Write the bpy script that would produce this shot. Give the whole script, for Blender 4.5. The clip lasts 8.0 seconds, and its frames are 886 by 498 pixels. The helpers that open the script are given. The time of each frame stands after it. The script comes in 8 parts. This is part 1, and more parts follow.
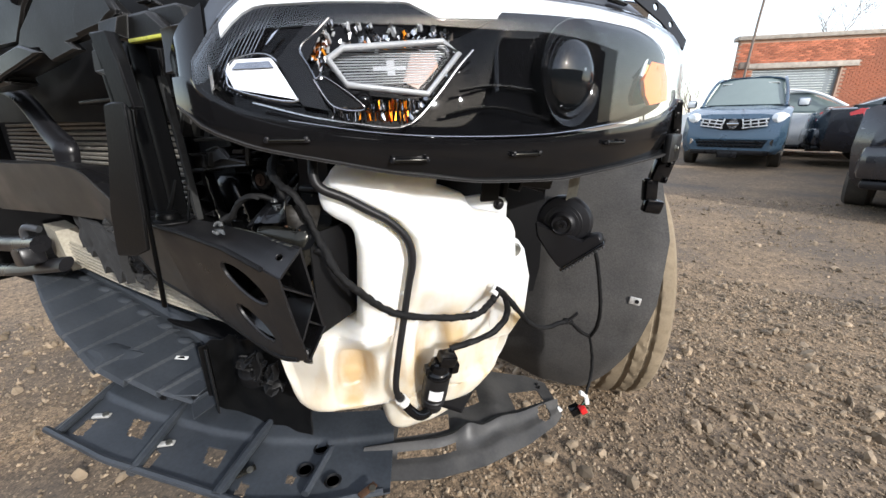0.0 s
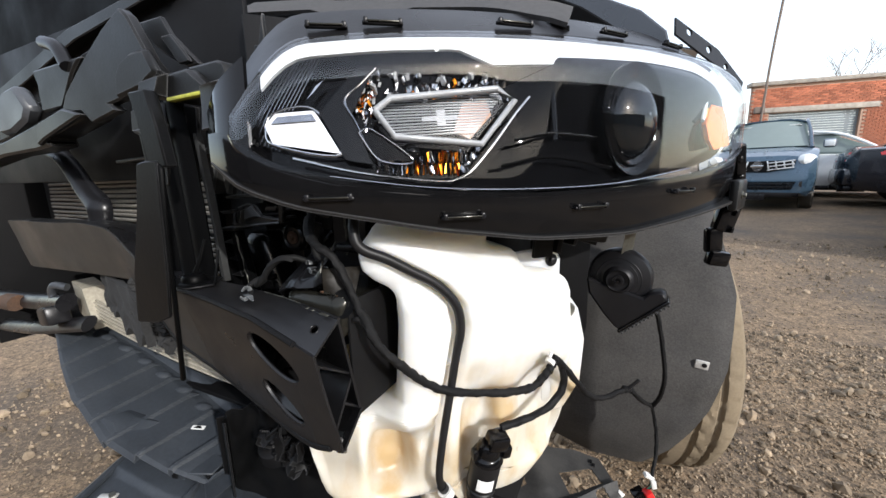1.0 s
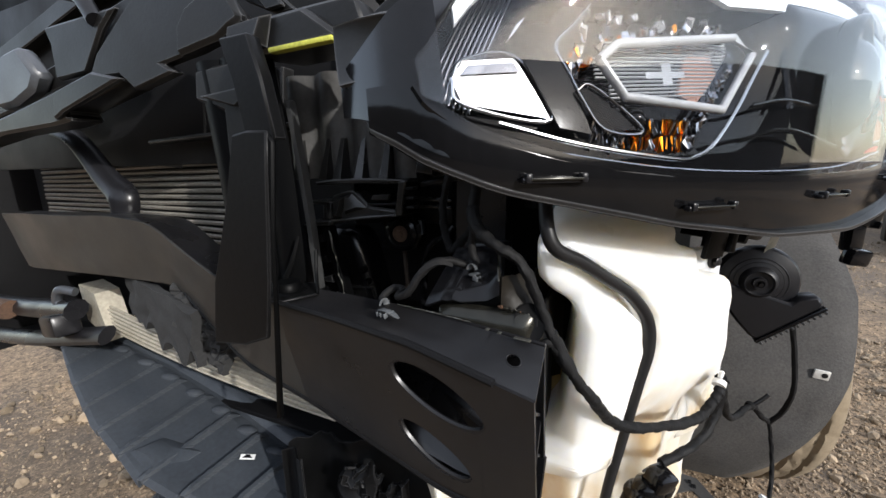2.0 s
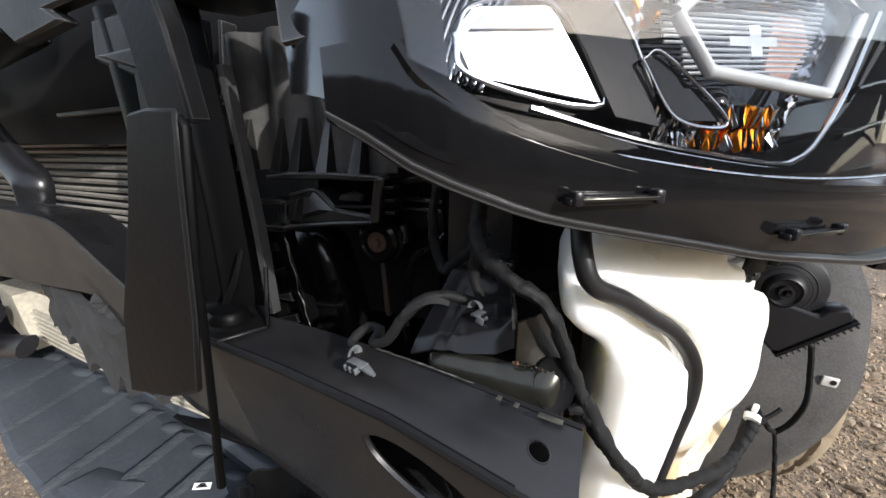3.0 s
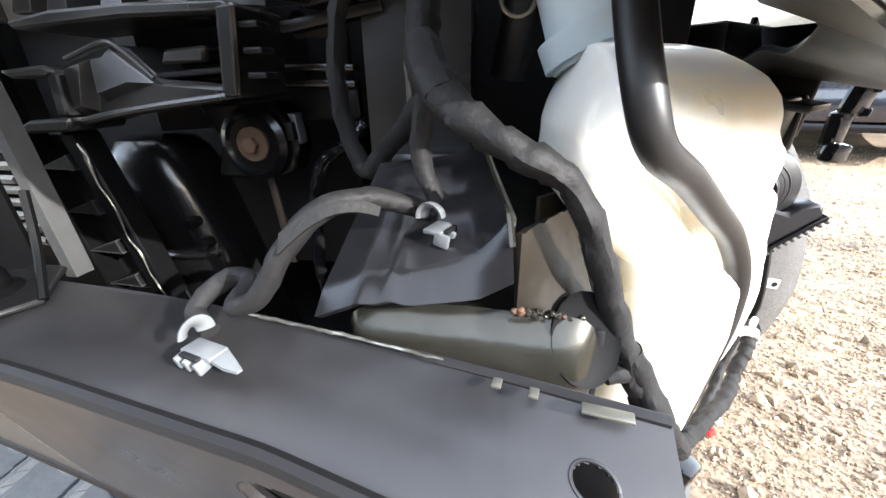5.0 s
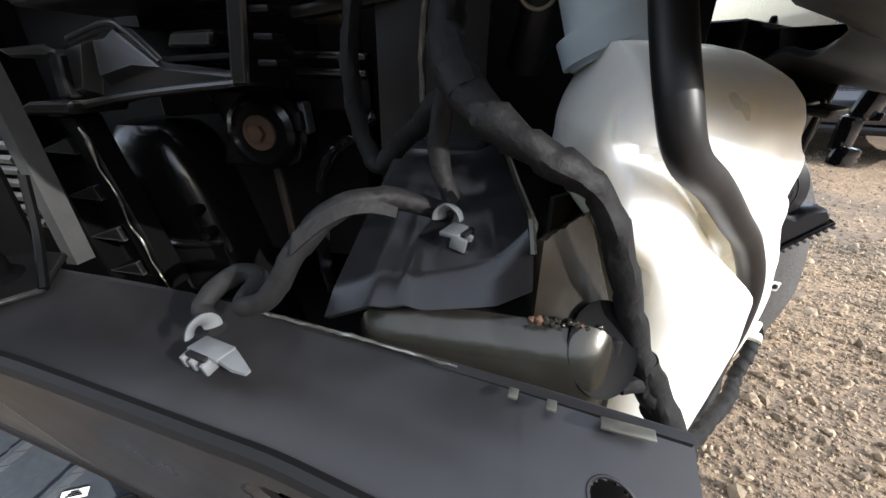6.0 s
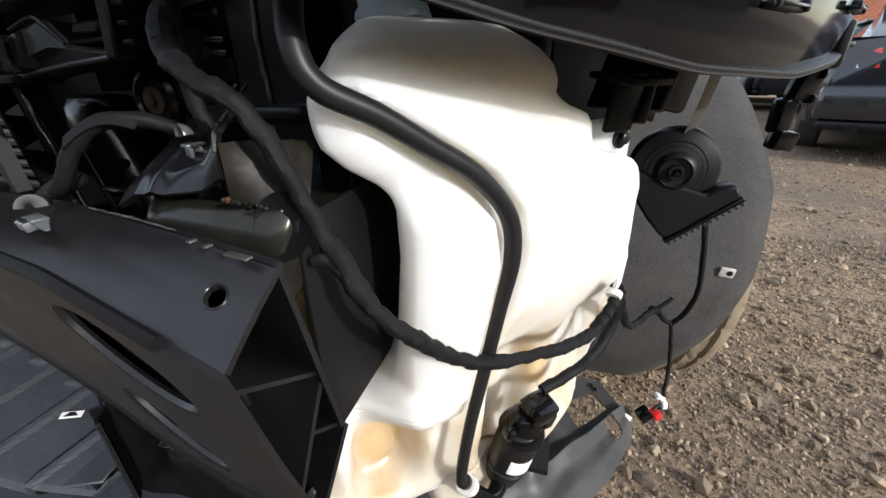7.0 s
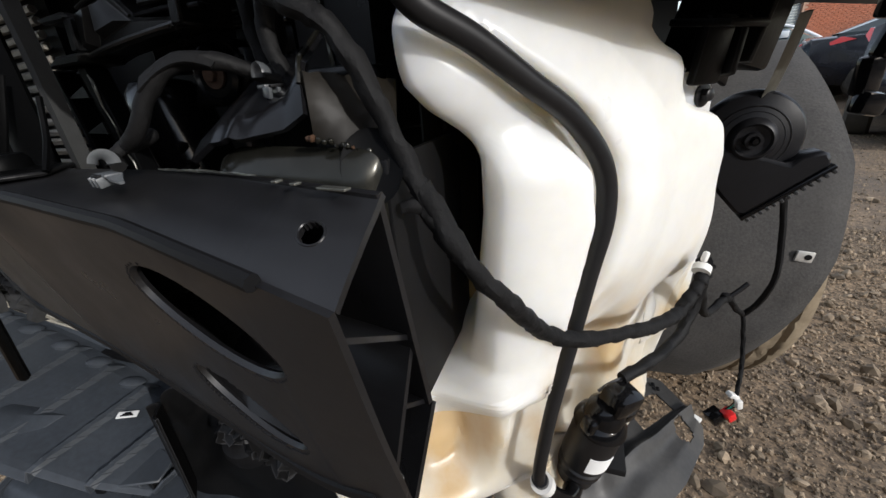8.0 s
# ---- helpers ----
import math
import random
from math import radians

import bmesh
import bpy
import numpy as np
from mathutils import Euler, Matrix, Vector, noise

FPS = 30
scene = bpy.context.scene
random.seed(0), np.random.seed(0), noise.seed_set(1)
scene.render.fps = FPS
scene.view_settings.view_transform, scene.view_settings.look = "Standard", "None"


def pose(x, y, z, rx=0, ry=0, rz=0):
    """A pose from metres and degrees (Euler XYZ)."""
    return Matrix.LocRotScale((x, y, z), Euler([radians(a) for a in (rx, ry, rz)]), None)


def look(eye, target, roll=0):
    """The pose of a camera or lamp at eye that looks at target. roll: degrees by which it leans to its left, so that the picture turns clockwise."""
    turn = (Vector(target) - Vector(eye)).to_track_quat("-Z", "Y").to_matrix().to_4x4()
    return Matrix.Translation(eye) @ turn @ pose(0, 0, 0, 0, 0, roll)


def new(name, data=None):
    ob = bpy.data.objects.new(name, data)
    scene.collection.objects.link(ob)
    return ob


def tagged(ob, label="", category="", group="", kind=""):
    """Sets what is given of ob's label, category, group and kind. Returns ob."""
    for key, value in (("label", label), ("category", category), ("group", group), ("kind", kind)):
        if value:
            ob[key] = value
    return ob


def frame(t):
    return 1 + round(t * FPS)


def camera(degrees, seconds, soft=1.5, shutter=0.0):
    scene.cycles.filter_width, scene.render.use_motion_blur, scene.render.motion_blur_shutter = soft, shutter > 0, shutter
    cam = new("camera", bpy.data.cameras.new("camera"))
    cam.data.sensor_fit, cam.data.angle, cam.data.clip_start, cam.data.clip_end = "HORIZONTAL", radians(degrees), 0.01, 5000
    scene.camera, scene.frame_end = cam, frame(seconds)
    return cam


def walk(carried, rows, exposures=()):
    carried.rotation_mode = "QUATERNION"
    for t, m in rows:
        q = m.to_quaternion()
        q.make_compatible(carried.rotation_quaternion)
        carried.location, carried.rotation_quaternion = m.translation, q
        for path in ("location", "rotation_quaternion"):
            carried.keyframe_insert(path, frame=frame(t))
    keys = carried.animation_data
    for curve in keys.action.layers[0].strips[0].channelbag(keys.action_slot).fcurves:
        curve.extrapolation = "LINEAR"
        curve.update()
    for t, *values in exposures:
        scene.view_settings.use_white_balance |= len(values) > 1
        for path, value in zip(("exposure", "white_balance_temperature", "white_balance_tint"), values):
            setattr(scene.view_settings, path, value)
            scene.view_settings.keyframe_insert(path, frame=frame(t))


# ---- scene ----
cam = camera(98.3, 8.0)
PATH = [
    (0.0, 0.0063, 0.0066, 0.9144, 71.90, 0.14, 23.72),
    (0.5, 0.0207, 0.0155, 0.9223, 76.20, -0.12, 26.44),
    (1.0, -0.0609, 0.0504, 0.9190, 78.78, 1.40, 26.23),
    (1.5, -0.2031, 0.0595, 0.9114, 78.27, 2.20, 25.54),
    (1.7, -0.2498, 0.0545, 0.9017, 78.39, 1.94, 24.74),
    (2.8, -0.3420, 0.1290, 0.9240, 75.60, -0.60, 21.75),
    (3.0, -0.3481, 0.1534, 0.9217, 74.51, 0.04, 20.65),
    (3.5, -0.3890, 0.2130, 0.8874, 72.39, 0.73, 16.47),
    (4.0, -0.4362, 0.2465, 0.8736, 66.63, -0.35, 11.77),
    (4.5, -0.4190, 0.2512, 0.8693, 66.53, 0.62, 9.67),
    (4.7, -0.3929, 0.2610, 0.8562, 66.84, 1.57, 9.46),
    (5.8, -0.3818, 0.2608, 0.8595, 64.54, 0.16, 9.89),
    (6.0, -0.3932, 0.2655, 0.8594, 64.91, -0.23, 9.98),
    (6.5, -0.3350, 0.2675, 0.8593, 65.00, 0.48, 11.48),
    (7.0, -0.2319, 0.2302, 0.8390, 65.64, 0.75, 15.82),
    (7.5, -0.2284, 0.2107, 0.8228, 66.73, 2.74, 17.18),
    (8.0, -0.2715, 0.2292, 0.8016, 67.33, 3.89, 18.60),
]
EXPOSURES = [(t, e, 6350, 10) for t, e in ((0.0, 0.9), (1.5, 0.7), (3.0, 1.3), (3.5, 1.68), (4.0, 3.1), (4.7, 3.5), (5.8, 1.85), (6.5, 1.85), (7.0, 0.8), (8.0, 0.3))]
walk(cam, [(t, pose(*row)) for t, *row in PATH], EXPOSURES)

# ---- light: hazy bright sky and a fairly high sun off the front corner ----
SUN_TO = Vector((0.86, -0.46, 0.44)).normalized()
world = bpy.data.worlds.new("sky")
scene.world = world
world.use_nodes = True
wn = world.node_tree
sky = wn.nodes.new("ShaderNodeTexSky")
sky.sky_type, sky.sun_disc = "NISHITA", False
sky.sun_elevation = math.asin(SUN_TO.z)
sky.sun_rotation = math.atan2(SUN_TO.x, SUN_TO.y)
sky.air_density, sky.dust_density, sky.ozone_density = 1.0, 1.2, 1.0
bg = wn.nodes["Background"]
bg.inputs["Strength"].default_value = 0.15
haze = wn.nodes.new("ShaderNodeMix")           # thin bright overcast veil over the clear sky
haze.data_type, haze.blend_type = "RGBA", "ADD"
haze.inputs["Factor"].default_value = 1.0
haze.inputs["B"].default_value = (3.0, 2.85, 2.65, 1)
wn.links.new(sky.outputs["Color"], haze.inputs["A"])
wn.links.new(haze.outputs["Result"], bg.inputs["Color"])
sun = new("sun", bpy.data.lights.new("sun", "SUN"))
sun.data.energy, sun.data.angle, sun.data.color = 2.7, radians(0.6), (1.0, 0.97, 0.93)
sun.matrix_world = look(SUN_TO * 30, (0, 0, 0))

# ---- materials ----
def material(name, base, rough=0.5, metal=0.0, dust=None, dust_amount=0.0, grain=60.0, bump=0.0, spread=0.25,
             spec=0.5, sss=0.0, transmit=0.0, emit=0.0, coat=0.0, grain_two=6.0, vary=0.12):
    """A surface with fine grain, broad blotches, dust on top and fine relief, in metres of object space."""
    m = bpy.data.materials.new(name)
    m.use_nodes = True
    nt = m.node_tree
    N, L = nt.nodes, nt.links
    p = N["Principled BSDF"]
    tc = N.new("ShaderNodeTexCoord")
    fine, broad = N.new("ShaderNodeTexNoise"), N.new("ShaderNodeTexNoise")
    fine.inputs["Scale"].default_value, fine.inputs["Detail"].default_value = grain, 6
    broad.inputs["Scale"].default_value, broad.inputs["Detail"].default_value = grain_two, 5
    for n in (fine, broad):
        L.new(tc.outputs["Object"], n.inputs["Vector"])
    mul = N.new("ShaderNodeMath"); mul.operation = "MULTIPLY_ADD"
    L.new(fine.outputs["Fac"], mul.inputs[0]); mul.inputs[1].default_value = 0.5
    half = N.new("ShaderNodeMath"); half.operation = "MULTIPLY"; half.inputs[1].default_value = 0.5
    L.new(broad.outputs["Fac"], half.inputs[0]); L.new(half.outputs[0], mul.inputs[2])
    ramp = N.new("ShaderNodeMapRange")
    ramp.inputs["From Min"].default_value, ramp.inputs["From Max"].default_value = 0.3, 0.7
    ramp.inputs["To Min"].default_value, ramp.inputs["To Max"].default_value = 1 - spread, 1 + spread
    L.new(mul.outputs[0], ramp.inputs["Value"])
    col = N.new("ShaderNodeMix"); col.data_type = "RGBA"; col.blend_type = "MULTIPLY"; col.inputs["Factor"].default_value = 1
    col.inputs["A"].default_value = (*base, 1)
    L.new(ramp.outputs["Result"], col.inputs["B"])
    out = col.outputs["Result"]
    if dust:
        dm = N.new("ShaderNodeTexNoise"); dm.inputs["Scale"].default_value, dm.inputs["Detail"].default_value, dm.inputs["Roughness"].default_value = 9, 8, 0.7
        L.new(tc.outputs["Object"], dm.inputs["Vector"])
        dr = N.new("ShaderNodeMapRange"); dr.inputs["From Min"].default_value, dr.inputs["From Max"].default_value = 0.42, 0.75
        dr.inputs["To Min"].default_value, dr.inputs["To Max"].default_value = dust_amount * 0.3, dust_amount
        L.new(dm.outputs["Fac"], dr.inputs["Value"])
        dx = N.new("ShaderNodeMix"); dx.data_type = "RGBA"; dx.inputs["B"].default_value = (*dust, 1)
        L.new(dr.outputs["Result"], dx.inputs["Factor"]); L.new(out, dx.inputs["A"])
        out = dx.outputs["Result"]
    L.new(out, p.inputs["Base Color"])
    rr = N.new("ShaderNodeMapRange"); rr.inputs["To Min"].default_value, rr.inputs["To Max"].default_value = max(0.02, rough - vary), min(1, rough + vary)
    rr.inputs["From Min"].default_value, rr.inputs["From Max"].default_value = 0.3, 0.7
    L.new(broad.outputs["Fac"], rr.inputs["Value"])
    L.new(rr.outputs["Result"], p.inputs["Roughness"])
    p.inputs["Metallic"].default_value = metal
    p.inputs["Specular IOR Level"].default_value = spec
    p.inputs["Coat Weight"].default_value = coat
    p.inputs["Coat Roughness"].default_value = 0.05
    if sss:
        p.inputs["Subsurface Weight"].default_value = sss
        p.inputs["Subsurface Radius"].default_value = (1.0, 0.9, 0.7)
        p.inputs["Subsurface Scale"].default_value = 0.05
    if transmit:
        p.inputs["Transmission Weight"].default_value = transmit
    if bump:
        b = N.new("ShaderNodeBump"); b.inputs["Strength"].default_value, b.inputs["Distance"].default_value = 0.6, bump
        L.new(mul.outputs[0], b.inputs["Height"]); L.new(b.outputs[0], p.inputs["Normal"])
    return m


def clear_cover(name, tint, low=0.045, rough=0.012):
    """Clear cover: lets the view through, mirrors more at grazing angles."""
    m = bpy.data.materials.new(name)
    m.use_nodes = True
    N, L = m.node_tree.nodes, m.node_tree.links
    N.remove(N["Principled BSDF"])
    t, g, f, x = N.new("ShaderNodeBsdfTransparent"), N.new("ShaderNodeBsdfGlossy"), N.new("ShaderNodeLayerWeight"), N.new("ShaderNodeMixShader")
    p, r = N.new("ShaderNodeMath"), N.new("ShaderNodeMapRange")
    p.operation, p.inputs[1].default_value = "POWER", 5.6
    r.inputs["To Min"].default_value = low
    t.inputs["Color"].default_value, g.inputs["Roughness"].default_value = (*tint, 1), rough
    L.new(f.outputs["Facing"], p.inputs[0]); L.new(p.outputs[0], r.inputs["Value"]); L.new(r.outputs["Result"], x.inputs[0])
    L.new(t.outputs[0], x.inputs[1]); L.new(g.outputs[0], x.inputs[2])
    L.new(x.outputs[0], N["Material Output"].inputs["Surface"])
    return m


DUST = (0.15, 0.135, 0.115)
black_plastic = material("black plastic", (0.0066, 0.0068, 0.0072), 0.40, dust=DUST, dust_amount=0.03, grain=220, bump=0.0006, spread=0.4, spec=0.24)
bracket_plastic = material("scuffed glossy moulding", (0.009, 0.0088, 0.0084), 0.27, dust=(0.16, 0.15, 0.13), dust_amount=0.05, grain=160, bump=0.0007, spread=0.5, spec=0.5)
# black taken down further: shade on the post and rails is in the colour
post_black = material("black post darkened for shade", (0.0020, 0.0021, 0.0023), 0.45, dust=DUST, dust_amount=0.003, grain=140, bump=0.0005, spec=0.06)
tank_black = material("shiny black end tank", (0.0028, 0.0028, 0.003), 0.22, dust=DUST, dust_amount=0.008, grain=120, bump=0.0004, spec=0.3)
# paler copy of bracket_plastic; the upper wall's sky sheen is painted in
upper_sheen = material("moulding with sheen in its colour", (0.045, 0.044, 0.0425), 0.38, dust=(0.16, 0.15, 0.13), dust_amount=0.14, grain=160, bump=0.0006, spread=0.5, spec=0.5)
zinc = material("bright zinc", (0.62, 0.61, 0.58), 0.38, metal=0.45, dust=DUST, dust_amount=0.2, grain=200, spread=0.15)
# darker copy of black_plastic, with the shade of the bay in its colour
shaded_plastic = material("black moulding darkened for shade", (0.0042, 0.0043, 0.0046), 0.38, dust=DUST, dust_amount=0.010, grain=220, bump=0.0006, spread=0.4, spec=0.11)
# paler than beam_paint: dust, plus the ground's reflection put into the colour
beam_ground_lit = material("steel with dust and painted ground reflection", (0.017, 0.017, 0.0165), 0.40, dust=(0.13, 0.12, 0.10), dust_amount=0.16, grain=90, bump=0.0003, spread=0.35, grain_two=7)
cream_fins = material("cream oxidised fins", (0.40, 0.365, 0.29), 0.6, dust=DUST, dust_amount=0.4, grain=120, spread=0.35)
gloss_black = material("gloss black plastic", (0.004, 0.004, 0.0045), 0.09, dust=DUST, dust_amount=0.012, grain=150, bump=0.00015, spread=0.4, spec=0.26, vary=0.03)
bezel_black = material("polished black bezel", (0.003, 0.003, 0.0035), 0.03, grain=60, spread=0.3, vary=0.01, spec=0.14)
hood_black = material("dull hood lining", (0.0022, 0.0023, 0.0026), 0.6, grain=40, bump=0.0004, spread=0.4, spec=0.06)
satin_black = material("satin black", (0.0075, 0.0075, 0.0088), 0.32, dust=DUST, dust_amount=0.02, grain=120, bump=0.0003, spec=0.24)
# near-black; on fill panels and hole insets it stands in for shade
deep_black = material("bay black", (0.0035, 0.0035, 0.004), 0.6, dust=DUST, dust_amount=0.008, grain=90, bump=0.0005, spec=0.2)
beam_paint = material("dipped black steel", (0.0058, 0.0061, 0.0074), 0.33, dust=(0.125, 0.105, 0.08), dust_amount=0.05, grain=90, bump=0.0003, spread=0.4, grain_two=11, spec=0.42)
bare_steel = material("bare galvanised steel", (0.22, 0.22, 0.20), 0.38, metal=0.8, dust=(0.075, 0.07, 0.045), dust_amount=0.75, grain=110, bump=0.0004, spread=0.4)
chrome = material("chrome", (0.55, 0.55, 0.56), 0.12, metal=1.0, spread=0.05)
mirror_silver = material("reflector silver", (0.58, 0.58, 0.59), 0.12, metal=1.0, spread=0.04)
dark_stain = material("brown stained steel", (0.026, 0.016, 0.009), 0.7, grain=120, spread=0.5)
gusset_black = material("scuffed enamel black", (0.0050, 0.0050, 0.0060), 0.28, dust=DUST, dust_amount=0.02, grain=140, bump=0.0003, spread=0.5, spec=0.26)
stained_steel = material("brown oily steel", (0.0075, 0.0062, 0.0045), 0.5, dust=(0.016, 0.012, 0.007), dust_amount=0.3, spec=0.15, grain=80, bump=0.0004, spread=0.5)
orange_rust = material("fresh orange rust", (0.045, 0.018, 0.005), 0.85, grain=200, bump=0.0008, spread=0.5)
rust = material("rust", (0.060, 0.030, 0.015), 0.85, grain=160, bump=0.0008, spread=0.6)
rubber = material("hose rubber", (0.008, 0.008, 0.009), 0.46, dust=DUST, dust_amount=0.03, grain=150, bump=0.0002, spec=0.3)
tape = material("cloth harness tape", (0.0044, 0.0044, 0.0047), 0.72, dust=DUST, dust_amount=0.016, grain=420, bump=0.0014, spread=0.45, spec=0.2)
grey_clip = material("grey nylon clip", (0.045, 0.050, 0.058), 0.42, grain=200, spread=0.35, dust=DUST, dust_amount=0.1)
clip_nylon = material("pale grey nylon", (0.070, 0.078, 0.085), 0.4, grain=200, spread=0.3, dust=DUST, dust_amount=0.15)
white_plastic = material("white plastic", (0.75, 0.74, 0.70), 0.45, dust=DUST, dust_amount=0.2, grain=150, spread=0.12)
label_white = material("label paper", (0.8, 0.8, 0.78), 0.7, spread=0.06)
red_plastic = material("red plastic", (0.6, 0.02, 0.02), 0.4, spread=0.2)
felt = material("pressed felt", (0.036, 0.035, 0.034), 0.95, dust=DUST, dust_amount=0.24, grain=260, bump=0.002, spread=0.7, grain_two=11)
tray_plastic = material("weathered blue grey plastic", (0.022, 0.027, 0.034), 0.5, dust=(0.10, 0.105, 0.11), dust_amount=0.24, grain=140, bump=0.0005, spread=0.4, grain_two=8, spec=0.4)
valance_plastic = material("weathered grey plastic", (0.022, 0.022, 0.023), 0.55, dust=(0.15, 0.14, 0.12), dust_amount=0.36, grain=160, bump=0.0005, spread=0.4, grain_two=9, spec=0.35)
fin_alu = material("dusty aluminium fins", (0.36, 0.33, 0.28), 0.55, metal=0.6, dust=DUST, dust_amount=0.5, grain=120, spread=0.35)
foam = material("torn black foam", (0.015, 0.015, 0.015), 0.95, grain=180, bump=0.003, spread=0.6)
amber = material("amber reflector", (0.72, 0.115, 0.002), 0.2, grain=300, spread=0.3, coat=0.5)
pale_amber = material("pale amber plastic", (0.50, 0.40, 0.10), 0.15, coat=0.5, spread=0.2)
shaded_poly = material("stained polyethylene with shade in its colour", (0.36, 0.235, 0.085), 0.4, grain=60, spread=0.3, sss=0.3)
satin_silver = material("satin silvered plastic", (0.90, 0.90, 0.91), 0.34, metal=0.55, spread=0.05)
neck_plastic = material("bluish white plastic", (0.55, 0.66, 0.70), 0.4, sss=0.3, spread=0.06)
green_mark = material("green paint mark", (0.03, 0.42, 0.33), 0.6, spread=0.3)
yellow_mark = material("yellow green residue", (0.42, 0.42, 0.06), 0.6, grain=250, spread=0.5)
navy_paint = material("dark body paint", (0.012, 0.013, 0.018), 0.25, metal=0.0, coat=0.8, spread=0.1)
blue_paint = material("blue car paint", (0.040, 0.082, 0.128), 0.32, metal=0.35, coat=0.8, dust=DUST, dust_amount=0.08, spread=0.06)
white_paint = material("white car paint", (0.86, 0.86, 0.85), 0.3, coat=0.7, spread=0.03)
rail_steel = material("oily bare steel", (0.028, 0.027, 0.023), 0.25, metal=0.6, dust=(0.020, 0.019, 0.013), dust_amount=0.7, grain=110, bump=0.0006, spread=0.5)
seal_grey = material("dull grey rubber", (0.045, 0.045, 0.047), 0.8, dust=DUST, dust_amount=0.15, grain=120, bump=0.0006, spread=0.3)
amber_soft = material("brownish amber cover", (0.34, 0.15, 0.075), 0.3, grain=220, spread=0.5, coat=0.4)
side_amber = material("deep orange lens", (0.92, 0.19, 0.0), 0.3, grain=200, spread=0.3)
amber_mirror = material("amber mirrored reflector", (0.80, 0.27, 0.02), 0.16, metal=1.0, grain=300, spread=0.3)
dull_silver = material("smoked reflector", (0.30, 0.30, 0.31), 0.10, metal=1.0, spread=0.3)
projector_glass = material("dark projector glass", (0.004, 0.005, 0.006), 0.03, spec=0.6, vary=0.01, spread=0.05)
grille_silver = material("scuffed pale silver trim", (0.62, 0.63, 0.64), 0.3, metal=0.5, spread=0.08)
car_glass = material("dark car glass", (0.03, 0.04, 0.045), 0.06, spec=0.7, spread=0.05)
side_glass = material("greenish car glass", (0.16, 0.20, 0.19), 0.08, spec=0.7, spread=0.05)
tail_red = material("red tail lamp", (0.65, 0.02, 0.02), 0.15, coat=0.8, spread=0.15)
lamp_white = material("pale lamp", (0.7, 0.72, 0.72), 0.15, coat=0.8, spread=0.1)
tyre_rubber = material("tyre rubber", (0.028, 0.027, 0.026), 0.75, dust=(0.22, 0.175, 0.115), dust_amount=0.25, grain=160, bump=0.0006)
tread_rubber = material("mud-dusted tyre tread", (0.15, 0.115, 0.072), 0.9, dust=(0.30, 0.24, 0.16), dust_amount=0.6, grain=160, bump=0.0008, spread=0.3)
brick_clay = material("red brick", (0.36, 0.125, 0.07), 0.9, grain=14, bump=0.004, spread=0.35, grain_two=1.2)
mortar = material("pale mortar", (0.33, 0.22, 0.165), 0.95, grain=16, spread=0.2)
shutter_metal = material("grey roller shutter", (0.22, 0.255, 0.28), 0.5, metal=0.2, dust=DUST, dust_amount=0.12, grain=12, spread=0.1)
weathered_trim = material("weathered trim", (0.30, 0.27, 0.235), 0.8, grain=8, spread=0.35)
blocker_dark = material("dark unseen blocker", (0.06, 0.055, 0.05), 0.9, grain=9, spread=0.4, grain_two=0.8)
bark = material("grey bark", (0.16, 0.13, 0.11), 0.95, spread=0.3)
stone_mix = material("gravel stones", (0.195, 0.149, 0.100), 0.9, grain=45, bump=0.002, spread=0.4)
lens_clear = clear_cover("clear lamp lens", (0.97, 0.975, 0.98), 0.032)
strip_grey = material("faded grey strip", (0.023, 0.0235, 0.023), 0.7, grain=120, spread=0.35)
frosted = material("frosted clear plastic", (0.34, 0.345, 0.35), 0.25, spread=0.15, coat=0.3)
# stones and bricks differ one from another
for m, lo, hi, src in ((stone_mix, 0.55, 1.7, "Geometry"), (brick_clay, 0.6, 1.35, "Object Info")):
    N, L = m.node_tree.nodes, m.node_tree.links
    info = N.new("ShaderNodeNewGeometry" if src == "Geometry" else "ShaderNodeObjectInfo")
    sock = info.outputs["Random Per Island"] if src == "Geometry" else info.outputs["Random"]
    mr, mx = N.new("ShaderNodeMapRange"), N.new("ShaderNodeMix")
    mr.inputs["To Min"].default_value, mr.inputs["To Max"].default_value = lo, hi
    mx.data_type, mx.blend_type = "RGBA", "MULTIPLY"
    mx.inputs["Factor"].default_value = 1
    p = N["Principled BSDF"]
    old = p.inputs["Base Color"].links[0].from_socket
    L.new(sock, mr.inputs["Value"]); L.new(old, mx.inputs["A"]); L.new(mr.outputs["Result"], mx.inputs["B"])
    L.new(mx.outputs["Result"], p.inputs["Base Color"])


def worn_edges(m, colour, radius=0.0022, strength=0.8):
    """Pale scuffing along the edges of moulded or stamped parts."""
    N, L = m.node_tree.nodes, m.node_tree.links
    p = N["Principled BSDF"]
    bev, geo, dot, mr, mx = N.new("ShaderNodeBevel"), N.new("ShaderNodeNewGeometry"), N.new("ShaderNodeVectorMath"), N.new("ShaderNodeMapRange"), N.new("ShaderNodeMix")
    bev.samples, bev.inputs["Radius"].default_value = 4, radius
    dot.operation = "DOT_PRODUCT"
    L.new(bev.outputs[0], dot.inputs[0]); L.new(geo.outputs["Normal"], dot.inputs[1])
    mr.inputs["From Min"].default_value, mr.inputs["From Max"].default_value = 0.985, 0.80
    mr.inputs["To Max"].default_value = strength
    L.new(dot.outputs["Value"], mr.inputs["Value"])
    mx.data_type, mx.inputs["B"].default_value = "RGBA", (*colour, 1)
    L.new(mr.outputs[0], mx.inputs["Factor"]); L.new(p.inputs["Base Color"].links[0].from_socket, mx.inputs["A"])
    L.new(mx.outputs["Result"], p.inputs["Base Color"])


worn_edges(black_plastic, (0.10, 0.10, 0.102), 0.0032, 0.85)
